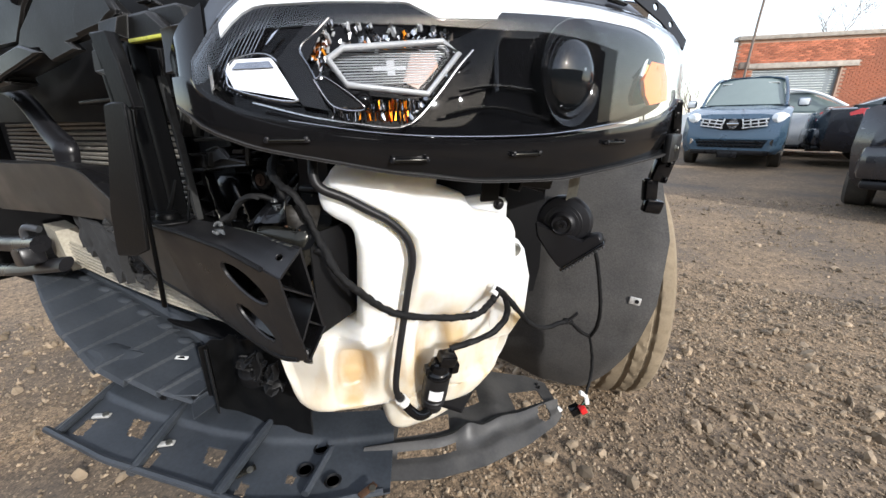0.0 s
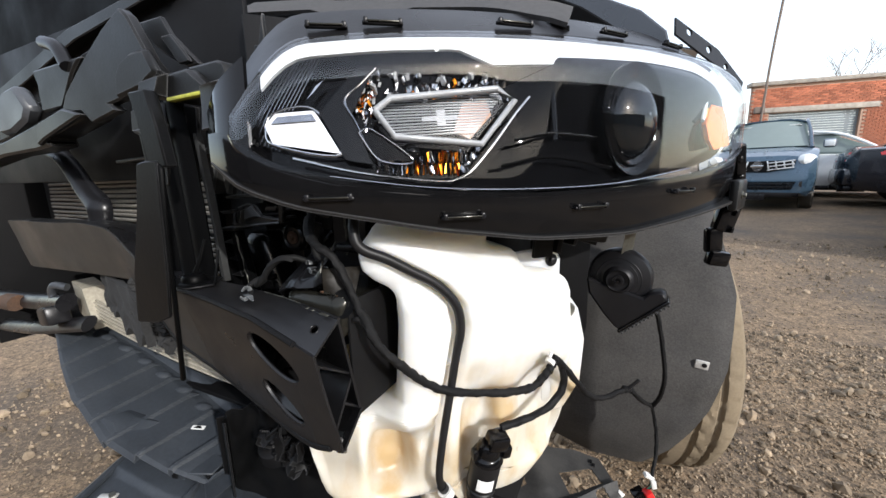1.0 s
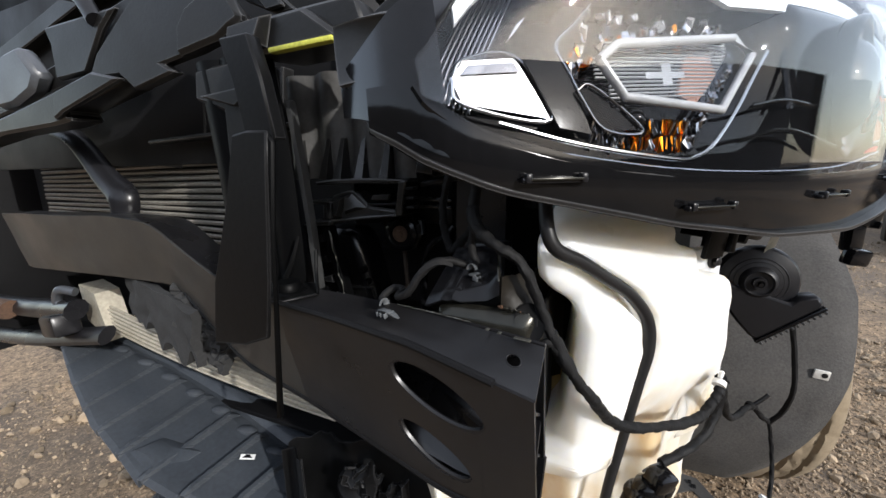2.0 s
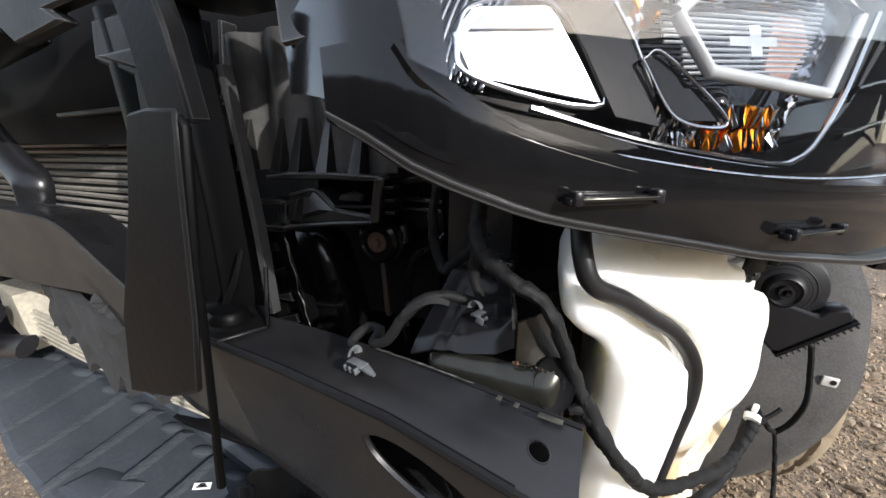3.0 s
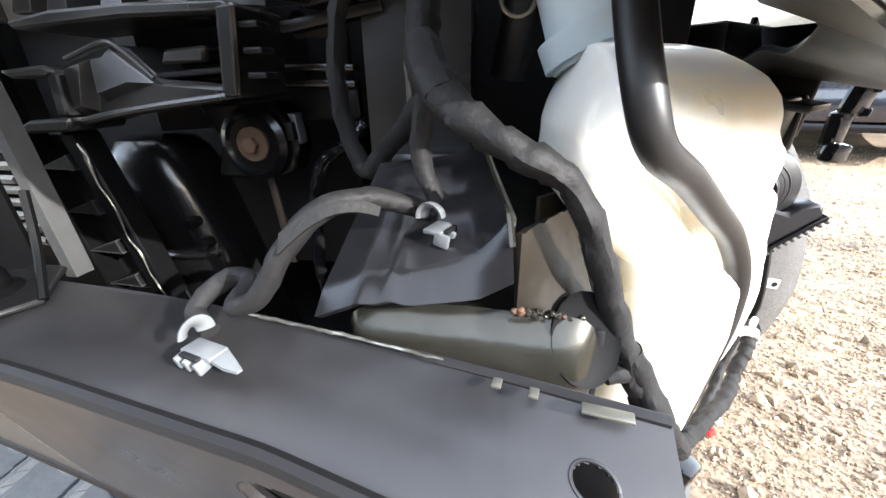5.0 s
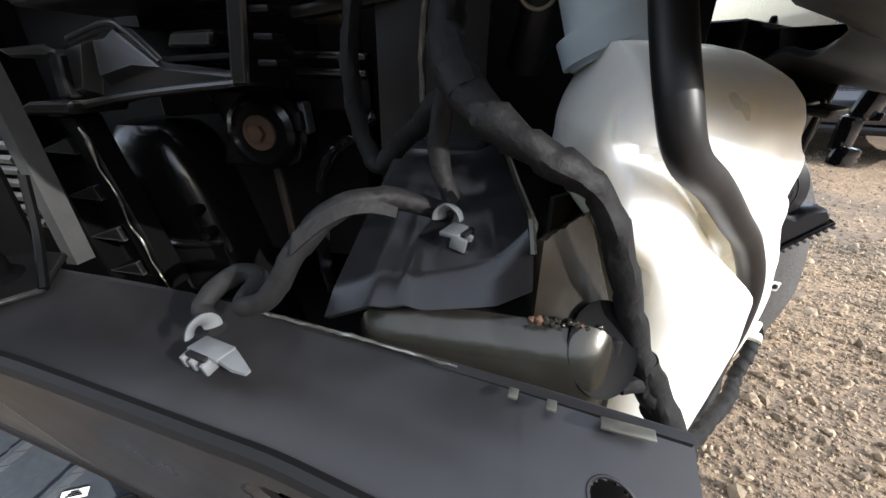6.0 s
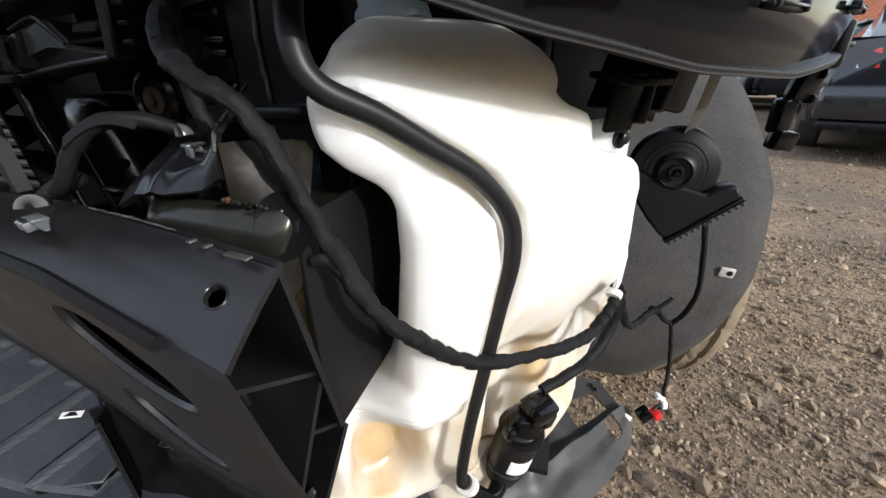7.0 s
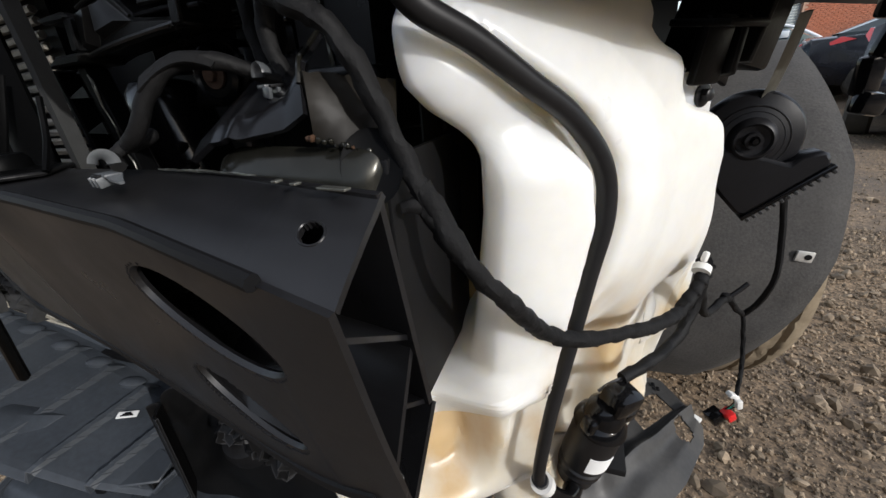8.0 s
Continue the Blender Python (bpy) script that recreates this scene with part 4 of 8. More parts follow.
def build_reservoir():
    tank = thing("washer_reservoir", "milky white plastic washer reservoir with brown water stains", "washer tank", K @ Vector((0.05, 0.1, 0.4)))
    zs = sorted(set(list(np.linspace(0.366, 0.872, 150))))
    rings = []
    front, back = 150, 50
    for z in zs:
        uL, uR, dF, dB = (table(z, [(r[0], r[k]) for r in TANK]) for k in (1, 2, 3, 4))
        cu, cd, hu, hd = (uL + uR) / 2, (dF + dB) / 2, (uR - uL) / 2, (dB - dF) / 2
        ring = []
        for k in range(front + back):
            c = -math.cos(math.pi * (k + 0.5) / front) if k < front else math.cos(math.pi * (k - front + 0.5) / back)
            deep = (1 - abs(c) ** 5) ** 0.2
            x = cu + hu * c
            y = cd + hd * deep * (-1 if k < front else 1)
            if k < front:
                y += (tank_front(x, z, dF) - dF) * min(1.0, deep ** 2.5 * 1.8)
            left = (uR - x) / (uR - uL)
            x += 0.82 * left * max(0.0, y - dF - 0.01) * min(1.0, max(0.0, (z - 0.60) / 0.05))
            ring.append((x, y, z))
        rings.append(ring)
    part("body", loft(rings, K), poly, tank)
    # back chamber beside the beam end; brown stain and shade are both in its colour
    part("back_chamber", box((0.115, 0.066, 0.115), K @ pose(-0.062, 0.096, 0.610, 0, -6, 0), 0.012, 3), shaded_poly, tank, "stained back chamber, shade put into its colour")
    # filler neck
    part("filler_neck", tube([(-0.022, 0.066, 0.866), (-0.030, 0.086, 0.92), (-0.044, 0.118, 1.0), (-0.054, 0.142, 1.06)], [0.0235, 0.021, 0.0205, 0.0205], 24, 6, K), neck_plastic, tank, "bluish translucent filler neck")
    part("neck_collar", tube([(-0.0235, 0.0690, 0.868), (-0.0255, 0.0745, 0.881)], 0.0252, 24, 2, K, soft=False), neck_plastic, tank)
    nk = K @ Vector((-0.040, 0.069, 0.912))
    for i, (dx, dz) in enumerate(((0, 0), (0.006, 0.003), (0.008, -0.004), (0.002, 0.007))):
        part("paint_mark", box((0.007, 0.002, 0.004), Matrix.Translation(nk + Vector((dx - 0.003, 0.003 - dx * 0.7, dz))) @ pose(0, 0, 0, 10, 20 * i, -12), 0.001), green_mark, tank)
    # side mounting flange with a washer, and the upper tab with its bolt
    fl = [(0.20, 0.49), (0.252, 0.495), (0.286, 0.54), (0.292, 0.62), (0.276, 0.680), (0.258, 0.704), (0.236, 0.708), (0.214, 0.69), (0.20, 0.60)]
    m = K @ pose(0, 0.084, 0, 90, 0, 0)
    part("mount_flange", plate(fl, 0.014, m, 0.004, ((0.248, 0.684, 0.008),)), poly, tank)
    part("grommet", lathe([(0.006, -0.002), (0.0135, -0.002), (0.0135, 0.004), (0.010, 0.006), (0.006, 0.005)], 20, K @ pose(0.248, 0.068, 0.684, 90, 0, 0)), bare_steel, tank)
    tab = [(0.10, 0.735), (0.216, 0.738), (0.216, 0.782), (0.206, 0.797), (0.186, 0.801), (0.10, 0.795)]
    part("mount_tab", plate(tab, 0.010, K @ pose(0, 0.055, 0, 90, 0, 0), 0.003), poly, tank)
    part("tab_bolt", bolt_bm(0.006, 0.008, K @ pose(0.197, 0.045, 0.781, 90, 0, 0)), satin_black, tank)
    br = thing("lamp_bracket", "black plastic bracket bolted over the reservoir corner", "bracket", K @ Vector((0.20, 0.05, 0.8)))
    part("bracket_plate", box((0.05, 0.05, 0.006), K @ pose(0.178, 0.030, 0.835, 8, 0, 0), 0.002), shaded_plastic, br)
    part("bracket_leg", box((0.034, 0.008, 0.05), K @ pose(0.171, 0.027, 0.815, 8, 0, 0), 0.003), shaded_plastic, br)
    part("bracket_leg", box((0.010, 0.040, 0.045), K @ pose(0.198, 0.040, 0.818, 0, 10, 0), 0.003), shaded_plastic, br)
    return tank


build_reservoir()


# ---- bumper beam: creased box section; its twist and set-back are fitted to the camera's view ----
#        x      TF(y,z)          TB(y,z)         BF(y,z)         BB(y,z)
BEAM = ((-0.338, 0.311, 0.742, 0.350, 0.769, 0.341, 0.612, 0.376, 0.646),
        (-0.40, 0.322, 0.751, 0.363, 0.771, 0.352, 0.592, 0.402, 0.632),
        (-0.45, 0.331, 0.758, 0.374, 0.771, 0.362, 0.594, 0.418, 0.628),
        (-0.55, 0.344, 0.764, 0.394, 0.769, 0.380, 0.608, 0.436, 0.640),
        (-0.63, 0.353, 0.766, 0.402, 0.767, 0.390, 0.624, 0.446, 0.646),
        (-0.75, 0.376, 0.772, 0.425, 0.772, 0.404, 0.640, 0.462, 0.652),
        (-0.85, 0.396, 0.800, 0.450, 0.798, 0.426, 0.676, 0.485, 0.682),
        (-0.94, 0.414, 0.834, 0.470, 0.832, 0.440, 0.726, 0.50, 0.730),
        (-1.10, 0.420, 0.836, 0.480, 0.834, 0.446, 0.722, 0.50, 0.724),
        (-1.55, 0.450, 0.824, 0.510, 0.822, 0.474, 0.695, 0.53, 0.70))


def beam_at(x, k):
    xs = [b[0] for b in BEAM][::-1]
    return Vector((x, float(np.interp(x, xs, [b[1 + 2 * k] for b in BEAM][::-1])), float(np.interp(x, xs, [b[2 + 2 * k] for b in BEAM][::-1]))))


def beam_soft(x, k):
    """Corner line of the beam, smoothed along its length."""
    return sum((beam_at(min(-0.338, x + 0.012 * q), k) for q in range(-3, 4)), Vector()) / 7 * 1.0 if x < -0.385 else beam_at(x, k)


def beam_face(x0, x1, ka, kb, holes, thick, nu=90, nv=16, dent=0.0):
    """Face of the beam between two of its corner lines; holes are (x, across, half length, half width, tilt)."""
    def fn(s, t):
        x = x0 + (x1 - x0) * s
        p = beam_soft(x, ka).lerp(beam_soft(x, kb), t)
        return p + Vector((0, dent * noise.noise((x * 7, t * 2, 5)), dent * noise.noise((x * 6, t * 2, 9))))

    def keep(s, t):
        x = x0 + (x1 - x0) * s
        for cx, cv, r0, r1, tilt in holes:
            dx, dm = x - cx, (t - cv) * 0.18
            a, c = dx * math.cos(tilt) + dm * math.sin(tilt), -dx * math.sin(tilt) + dm * math.cos(tilt)
            if (a / r0) ** 2 + (c / r1) ** 2 < 1:
                return False
        return True
    return sheet(fn, nu, nv, thick, keep=keep)


def hole_rim(ka, kb, hole, r):
    cx, cv, r0, r1, tilt = hole
    pts = []
    for k in range(33):
        a = 2 * math.pi * k / 32
        dx, dm = r0 * math.cos(a), r1 * math.sin(a)
        x, v = cx + dx * math.cos(tilt) - dm * math.sin(tilt), cv + (dx * math.sin(tilt) + dm * math.cos(tilt)) / 0.18
        pts.append(beam_soft(x, ka).lerp(beam_soft(x, kb), v))
    return tube(pts, r, 6, 1, soft=False)


def build_beam():
    beam = thing("bumper_beam", "dented black steel bumper beam, bare of its cover", "bumper beam", (-0.9, 0.42, 0.6))
    slots = [(-0.428, 0.27, 0.050, 0.026, 0.28), (-0.437, 0.70, 0.043, 0.022, 0.44)]
    part("front_wall", beam_face(-0.338, -0.63, 0, 2, slots, 0.003, 170, 90, 0.0015), beam_paint, beam)
    for q in slots:
        part("slot_rim", hole_rim(0, 2, q, 0.0028), beam_paint, beam)
    # dished floors behind the two openings, meeting the wall at their outer end
    for x0, x1, v0, v1 in ((-0.482, -0.366, 0.12, 0.40), (-0.486, -0.374, 0.50, 0.86)):
        def floor_pt(s, t, x0=x0, x1=x1, v0=v0, v1=v1):
            x = x0 + (x1 - x0) * s
            return beam_at(x, 0).lerp(beam_at(x, 2), v0 + (v1 - v0) * t) + Vector((0, 0.014 + 0.05 * (1 - s) ** 0.9, 0))
        part("recess_floor", sheet(floor_pt, 12, 6, 0.002), beam_paint, beam)
    part("front_wall", beam_face(-0.63, -1.55, 0, 2, [], 0.003, 60, 14, 0.003), beam_ground_lit, beam, "front wall, dust and ground reflection in its colour")
    drain = (-0.360, 0.50, 0.0062, 0.021, 0.0)
    part("top_wall", beam_face(-0.338, -0.63, 0, 1, [drain], 0.003, 240, 40, 0.0012), beam_paint, beam)
    part("drain_rim", hole_rim(0, 1, drain, 0.0006), beam_paint, beam)
    part("top_wall", beam_face(-0.63, -1.55, 0, 1, [], 0.003, 60, 10, 0.002), beam_paint, beam)
    part("back_wall", beam_face(-0.338, -1.55, 1, 3, [], 0.003, 80, 8), beam_paint, beam)
    part("bottom_wall", beam_face(-0.338, -1.55, 2, 3, [], 0.003, 80, 6), beam_paint, beam)
    # rolled lip along the top front edge
    part("rolled_lip", tube([beam_at(x, 0) + Vector((0, -0.003, 0.0005)) for x in np.linspace(-0.37, -0.64, 14)], 0.0034, 8, 3), deep_black, beam)
    part("rolled_lip", tube([beam_at(x, 2) + Vector((0, -0.002, 0.001)) for x in np.linspace(-0.36, -0.92, 20)], 0.004, 8, 3), deep_black, beam)
    # inner webs seen in the open end
    def web(f0, f1):
        def fn(s, t):
            x = -0.342 - 0.24 * s
            a = beam_at(x, 0).lerp(beam_at(x, 2), f0)
            c = beam_at(x, 1).lerp(beam_at(x, 3), f1)
            return a.lerp(c, t)
        return sheet(fn, 10, 4, 0.0025)
    part("inner_web", web(0.10, 0.60), beam_paint, beam)
    part("inner_web", web(0.78, 0.62), beam_paint, beam)

    def low_web(s, t):
        x = -0.342 - 0.22 * s
        a = beam_at(x, 0).lerp(beam_at(x, 2), 0.78).lerp(beam_at(x, 1).lerp(beam_at(x, 3), 0.62), 0.5)
        return a.lerp(beam_at(x, 3), t)
    part("inner_web", sheet(low_web, 8, 3, 0.0025), beam_paint, beam)
    # sharp torn tongue at the lower corner
    p = beam_at(-0.341, 2)
    part("torn_tongue", tube([p + Vector((-0.012, 0.004, 0.006)), p + Vector((-0.006, 0.006, -0.006)), p + Vector((-0.010, 0.016, -0.019))], [0.007, 0.006, 0.0015], 6, 4, flat=0.35), beam_paint, beam)
    # weld beads: bright scratched edge along the rear top
    pts = []
    for i, x in enumerate(np.linspace(-0.405, -0.490, 30)):
        pts.append(beam_at(x, 1) + Vector((0, -0.003 + 0.0008 * noise.noise((i * 0.9, 0, 0)), 0.0013 + 0.0004 * noise.noise((i * 0.7, 3, 0)))))
    part("weld_bead", tube(pts, [0.0003, 0.0007, 0.0004, 0.0009, 0.0005, 0.0007, 0.0003], 6, 2, wrap=0.6), bare_steel, beam, "bright weld bead")
    for x in (-0.352, -0.372, -0.383):
        part("scratch", box((0.014 if x > -0.36 else 0.003, 0.004, 0.0012), Matrix.Translation(beam_at(x, 1) + Vector((-0.004, -0.006, 0.0012))) @ pose(0, 0, 0, 0, 0, -10), 0.0004), bare_steel, beam)
    part("paint_chip", box((0.003, 0.002, 0.022), Matrix.Translation(beam_at(-0.344, 1).lerp(beam_at(-0.344, 3), 0.66)), 0.0007), bare_steel, beam)


build_beam()


# ---- rail end behind the beam: crushed box, triangular bracket ----
def build_rail():
    rail = thing("frame_rail", "crushed grey steel frame rail end behind the beam", "frame rail", (-0.40, 0.45, 0.60))
    rings = []
    for y, zt, hw in ((0.370, 0.768, 0.038), (0.374, 0.777, 0.044), (0.380, 0.782, 0.047), (0.392, 0.778, 0.048), (0.42, 0.772, 0.047), (0.62, 0.770, 0.046)):
        ring = []
        for k in range(24):
            a = 2 * math.pi * k / 24
            x = -0.399 + hw * math.copysign(abs(math.cos(a)) ** 0.35, math.cos(a))
            z = zt - 0.026 + 0.026 * math.copysign(abs(math.sin(a)) ** 0.35, math.sin(a))
            z += 0.003 * noise.noise((x * 40, y * 40, z * 30))
            ring.append((x, y, z))
        rings.append(ring)
    part("rail_box", loft(rings), rail_steel, rail)
    part("rail_liner", box((0.004, 0.16, 0.15), pose(-0.352, 0.46, 0.70), 0.001), deep_black, rail)
    def gus(s, t):
        """Plate that leans back, its front edge turned down on to the rail and its outer edge turned up."""
        f = Vector((-0.456 + 0.073 * s, 0.373 - 0.003 * math.sin(s * math.pi), table(s, ((0, 0.777), (0.25, 0.7855), (0.55, 0.787), (0.85, 0.790), (1, 0.796)))))
        r = Vector((-0.445 + 0.047 * s, 0.432 - 0.012 * s, 0.820 + 0.004 * s))
        p = f.lerp(r, t)
        p.z += 0.006 * min(1.0, t / 0.12) * (0.5 + 0.5 * s) + 0.012 * s ** 7 * min(1.0, t / 0.10) * (1 - 0.6 * t)
        p.z += 0.0015 * math.exp(-((s - 0.42) / 0.05) ** 2) * (1 - t) + 0.0003 * noise.noise((s * 5, t * 5, 1))
        return p
    part("gusset", sheet(gus, 40, 30, 0.003), gusset_black, rail, "folded black gusset plate")
    part("gusset_edge", tube([gus(0.985, t) + Vector((0.001, -0.0005, 0.0015)) for t in np.linspace(0.06, 1, 10)], 0.0012, 6, 3), rail_steel, rail)
    # stained side wall, torn open at its outer corner, welded to the rail with a ragged rusty bead
    def wall(s, t):
        low = Vector((-0.3815, 0.3750, 0.7850)).lerp(Vector((-0.3500, 0.3900, 0.7720)), s)
        top = Vector((-0.3812, 0.3755, 0.8125)).lerp(Vector((-0.3600, 0.4200, 0.8080)), s)
        return low.lerp(top, t) + Vector((0.003 * math.sin(s * math.pi) * (1 - t), 0, 0.0015 * noise.noise((s * 9, t * 9, 3))))
    part("side_wall", sheet(wall, 20, 14, 0.0025), stained_steel, rail, "brown-stained side wall")
    # nothing is cut here: the hole's darkness is a dull black dish
    part("torn_dark_dish", lathe([(0.0125, 0.0), (0.0145, 0.0012), (0.013, -0.004), (0.011, -0.010), (0.0005, -0.011)], 20, pose(-0.3570, 0.3790, 0.7720, 66, 0, 24) @ Matrix.Diagonal((0.95, 1.2, 1, 1))), hood_black, rail, "black dish standing in for a torn hole")
    rnd = random.Random(9)
    for i in range(12):
        q = i / 11
        r = rnd.uniform(0.0008, 0.0019)
        c = Vector((-0.3825 + 0.024 * q, 0.3725 + 0.0095 * q + rnd.uniform(-0.001, 0.001), 0.7865 - 0.0085 * q + rnd.uniform(-0.001, 0.001)))
        part("weld_drop", lathe([(0.0004, -r), (r * 0.9, -r * 0.4), (r, r * 0.2), (r * 0.5, r * 0.8), (0.0004, r)], 8, Matrix.Translation(c) @ pose(0, 0, 0, 40 * q, 30, 50 * i)), orange_rust if i in (0, 1, 8) else rail_steel, rail)
    # dark inner panel behind, with a round grommet
    part("inner_panel", box((0.040, 0.004, 0.135), K @ pose(-0.050, 0.058, 0.730), 0.001), stained_steel, rail, "brown-stained inner panel")
    part("grommet", lathe([(0.004, 0.0), (0.010, 0.0), (0.0115, 0.002), (0.0115, 0.004), (0.009, 0.005), (0.006, 0.003)], 20, K @ pose(-0.046, 0.0555, 0.778, 90, 0, 0)), stained_steel, rail)


build_rail()


# ---- wheel, liner, fender ----
def build_wheel():
    wheel = thing("car_tyre", "dusty all-season tyre on a steered wheel", "tyre", (0.12, 1.44, 0.0))
    m = Matrix.Translation((0.125, 1.44, 0.385)) @ pose(0, 0, 0, 0, 0, 13) @ pose(0, 0, 0, 0, 90, 0)
    R, W = 0.385, 0.245
    n, rings = 220, []
    prof = [(-W, 0.60), (-W - 0.004, 0.75), (-W + 0.004, 0.90), (-W + 0.018, 0.965), (-W + 0.03, 0.985)]
    across = [(-W + 0.03) + (W - 0.055) * i / 34 for i in range(32)]
    b = bmesh.new()
    for k in range(n):
        ring = []
        a = 2 * math.pi * k / n
        for x, f in prof:
            ring.append((x, R * f))
        for x in across:
            s = (x + W / 2) / (W / 2)
            rr = R * (1 - 0.012 * s * s)
            groove = any(abs(x - g) < 0.0042 for g in (-0.195, -0.15, -0.10, -0.055))
            skew = (k + (x * 120 if abs(s) > 0.4 else -x * 90)) % 5.5
            if groove:
                rr -= 0.009
            elif skew < 1.0 and abs(s) > 0.15:
                rr -= 0.005
            ring.append((x, rr))
        for x, f in [(-0.018, 0.975), (-0.006, 0.94), (0.004, 0.86), (0.003, 0.75), (-0.004, 0.62)]:
            ring.append((x, R * f))
        rings.append([b.verts.new((r * math.cos(a), r * math.sin(a), x)) for x, r in ring])
    q = len(rings[0])
    for k in range(n):
        r0, r1 = rings[k], rings[(k + 1) % n]
        for j in range(q - 1):
            b.faces.new((r0[j], r0[j + 1], r1[j + 1], r1[j]))
    b.transform(m)
    tyre = part("tread", b, tread_rubber, wheel, "tyre with brown dust in the tread")
    part("rim", lathe([(0.06, -0.10), (0.2, -0.11), (0.232, -0.2), (0.238, -0.02), (0.225, -0.006), (0.19, -0.03), (0.07, -0.035), (0.03, -0.03)], 40, m), bare_steel, wheel)


build_wheel()

LINER_EDGE = ((0.18, 0.0), (0.22, 0.022), (0.27, 0.056), (0.34, 0.09), (0.4, 0.115), (0.5, 0.14), (0.65, 0.150), (0.75, 0.128), (0.9, 0.10))


def liner_point(x, z, off=0.0):
    y = 1.41 - math.sqrt(max(0.0, (0.455 + off) ** 2 - (z - 0.42) ** 2))
    return Vector((x, y + 0.35 * max(0, -0.12 - x), z))


def build_liner():
    liner = thing("wheel_liner", "dark grey felt wheel arch liner", "wheel liner", (-0.05, 0.96, 0.2))

    def fn(s, t):
        z = 0.185 + 0.66 * t
        x1 = table(z, LINER_EDGE)
        x = -0.34 + (x1 + 0.34) * s
        p = liner_point(x, z)
        p.y += 0.004 * noise.noise((x * 9, z * 9, 0)) + 0.02 * max(0, s - 0.94) / 0.06 * 0.5
        return p
    part("felt_shell", sheet(fn, 36, 40, 0.004), felt, liner)
    # spring nut near its edge
    p = Vector((0.092, 0.9625, 0.506))
    nut = part("spring_nut", box((0.026, 0.005, 0.019), Matrix.Translation(p) @ pose(0, 0, 0, 0, 8, 5), 0.002), zinc, liner, "bright spring nut clip")
    part("nut_slot", lathe([(0.002, 0), (0.005, 0.0), (0.005, 0.001), (0.002, 0.001)], 12, Matrix.Translation(p) @ pose(0.004, -0.0025, 0, 90, 0, 0)), satin_black, nut)


build_liner()


def build_fender():
    fender = thing("front_fender", "dark painted front fender edge behind the headlamp", "fender", (0.2, 1.1, 0.8))

    def fn(s, t):
        a = -0.15 + 1.65 * t
        y = 0.98 + 1.1 * s
        return (0.055 + 0.035 * math.sin(s * 2) - 0.02 * t, y + 0.06 * t, 0.90 + 0.22 * t + 0.02 * s)
    part("panel", sheet(fn, 20, 12, 0.003), navy_paint, fender)

    def top(s, t):
        return (0.035 - 0.16 * s, 0.985 + 1.1 * t + 0.03 * s, 1.14 + 0.02 * math.sin(s * 3) + 0.02 * t)
    part("top_edge", sheet(top, 8, 12, 0.003), navy_paint, fender)
    # holed flange and plastic retainer pieces hanging at the arch corner
    part("mount_flange", plate([(0, 0), (0.10, -0.045), (0.16, -0.10), (0.15, -0.12), (0.09, -0.075), (-0.005, -0.03)], 0.004, pose(-0.02, 0.86, 1.165, 78, 0, 48), 0.001, ((0.03, -0.022, 0.006), (0.075, -0.048, 0.006), (0.115, -0.075, 0.005))), satin_black, fender)
    for dx, dz, w, h in ((0.0, 0.0, 0.030, 0.06), (0.012, -0.05, 0.036, 0.055), (-0.004, -0.095, 0.028, 0.05), (0.02, 0.05, 0.02, 0.07), (0.006, -0.13, 0.04, 0.03)):
        part("retainer", box((w, 0.022, h), pose(0.085 + dx, 0.93, 0.875 + dz, 6, 12 * math.sin(dz * 90), 30), 0.006), gloss_black, fender)
    for i in range(5):
        part("retainer_tooth", box((0.006, 0.02, 0.012), pose(0.102 + 0.004 * (i % 2), 0.925, 0.93 - 0.032 * i, 0, 20, 40), 0.002), gloss_black, fender)


build_fender()


def build_hood():
    hood = thing("hood", "raised black hood standing open behind the lamp", "hood", (-1.0, 0.85, 1.1))
    edge = [(-2.7, 1.02), (-0.5, 1.085), (-0.10, 1.092), (-0.028, 1.088), (-0.020, 1.105), (-0.030, 1.14), (-0.070, 1.178), (-0.14, 1.215), (-0.30, 1.30), (-0.75, 1.62), (-2.7, 1.85)]
    part("skin", slab_at(edge, 0.83, 0.03), navy_paint, hood)
    part("inner_frame", slab_at([(-2.6, 1.06), (-0.12, 1.11), (-0.08, 1.13), (-0.16, 1.19), (-0.45, 1.35), (-0.85, 1.58), (-2.6, 1.75)], 0.80, 0.028), hood_black, hood)
    strip = thing("seal_strip", "dull grey rubber strip along the front panel", "seal strip", (-0.8, 0.6, 1.1))

    ridge = ((-1.95, 1.322), (-1.30, 1.295), (-1.02, 1.277), (-0.78, 1.246), (-0.53, 1.207), (-0.25, 1.156), (-0.15, 1.120))

    def lip(s, t):
        x = -1.95 + 1.80 * s
        step = 0.005 if (s * 4.6) % 1 > 0.55 else 0.0
        return (x, 0.60 + 0.04 * t, curve(x, ridge, 0.03) + 0.016 * (2 * t - 1) - step)
    part("strip", sheet(lip, 80, 3, 0.006), seal_grey, strip)
    part("panel_face", sheet(lambda s, t: (-1.95 + 1.80 * s, 0.615 + 0.02 * t, curve(-1.95 + 1.80 * s, ridge, 0.03) - 0.02 - 0.09 * t), 30, 3, 0.004), deep_black, strip)


def slab_at(poly, y, thick):
    """An upright plate with its outline in (x, z)."""
    return plate(poly, thick, pose(0, y + thick, 0, 90, 0, 0), 0.003)


build_hood()


# ---- under tray ----
TRAY_FRONT = ((-1.46, 0.470, 0.520), (-1.33, 0.427, 0.488), (-1.18, 0.388, 0.450), (-1.10, 0.380, 0.43), (-1.0, 0.367, 0.405), (-0.92, 0.383, 0.385), (-0.84, 0.402, 0.365), (-0.77, 0.43, 0.348))
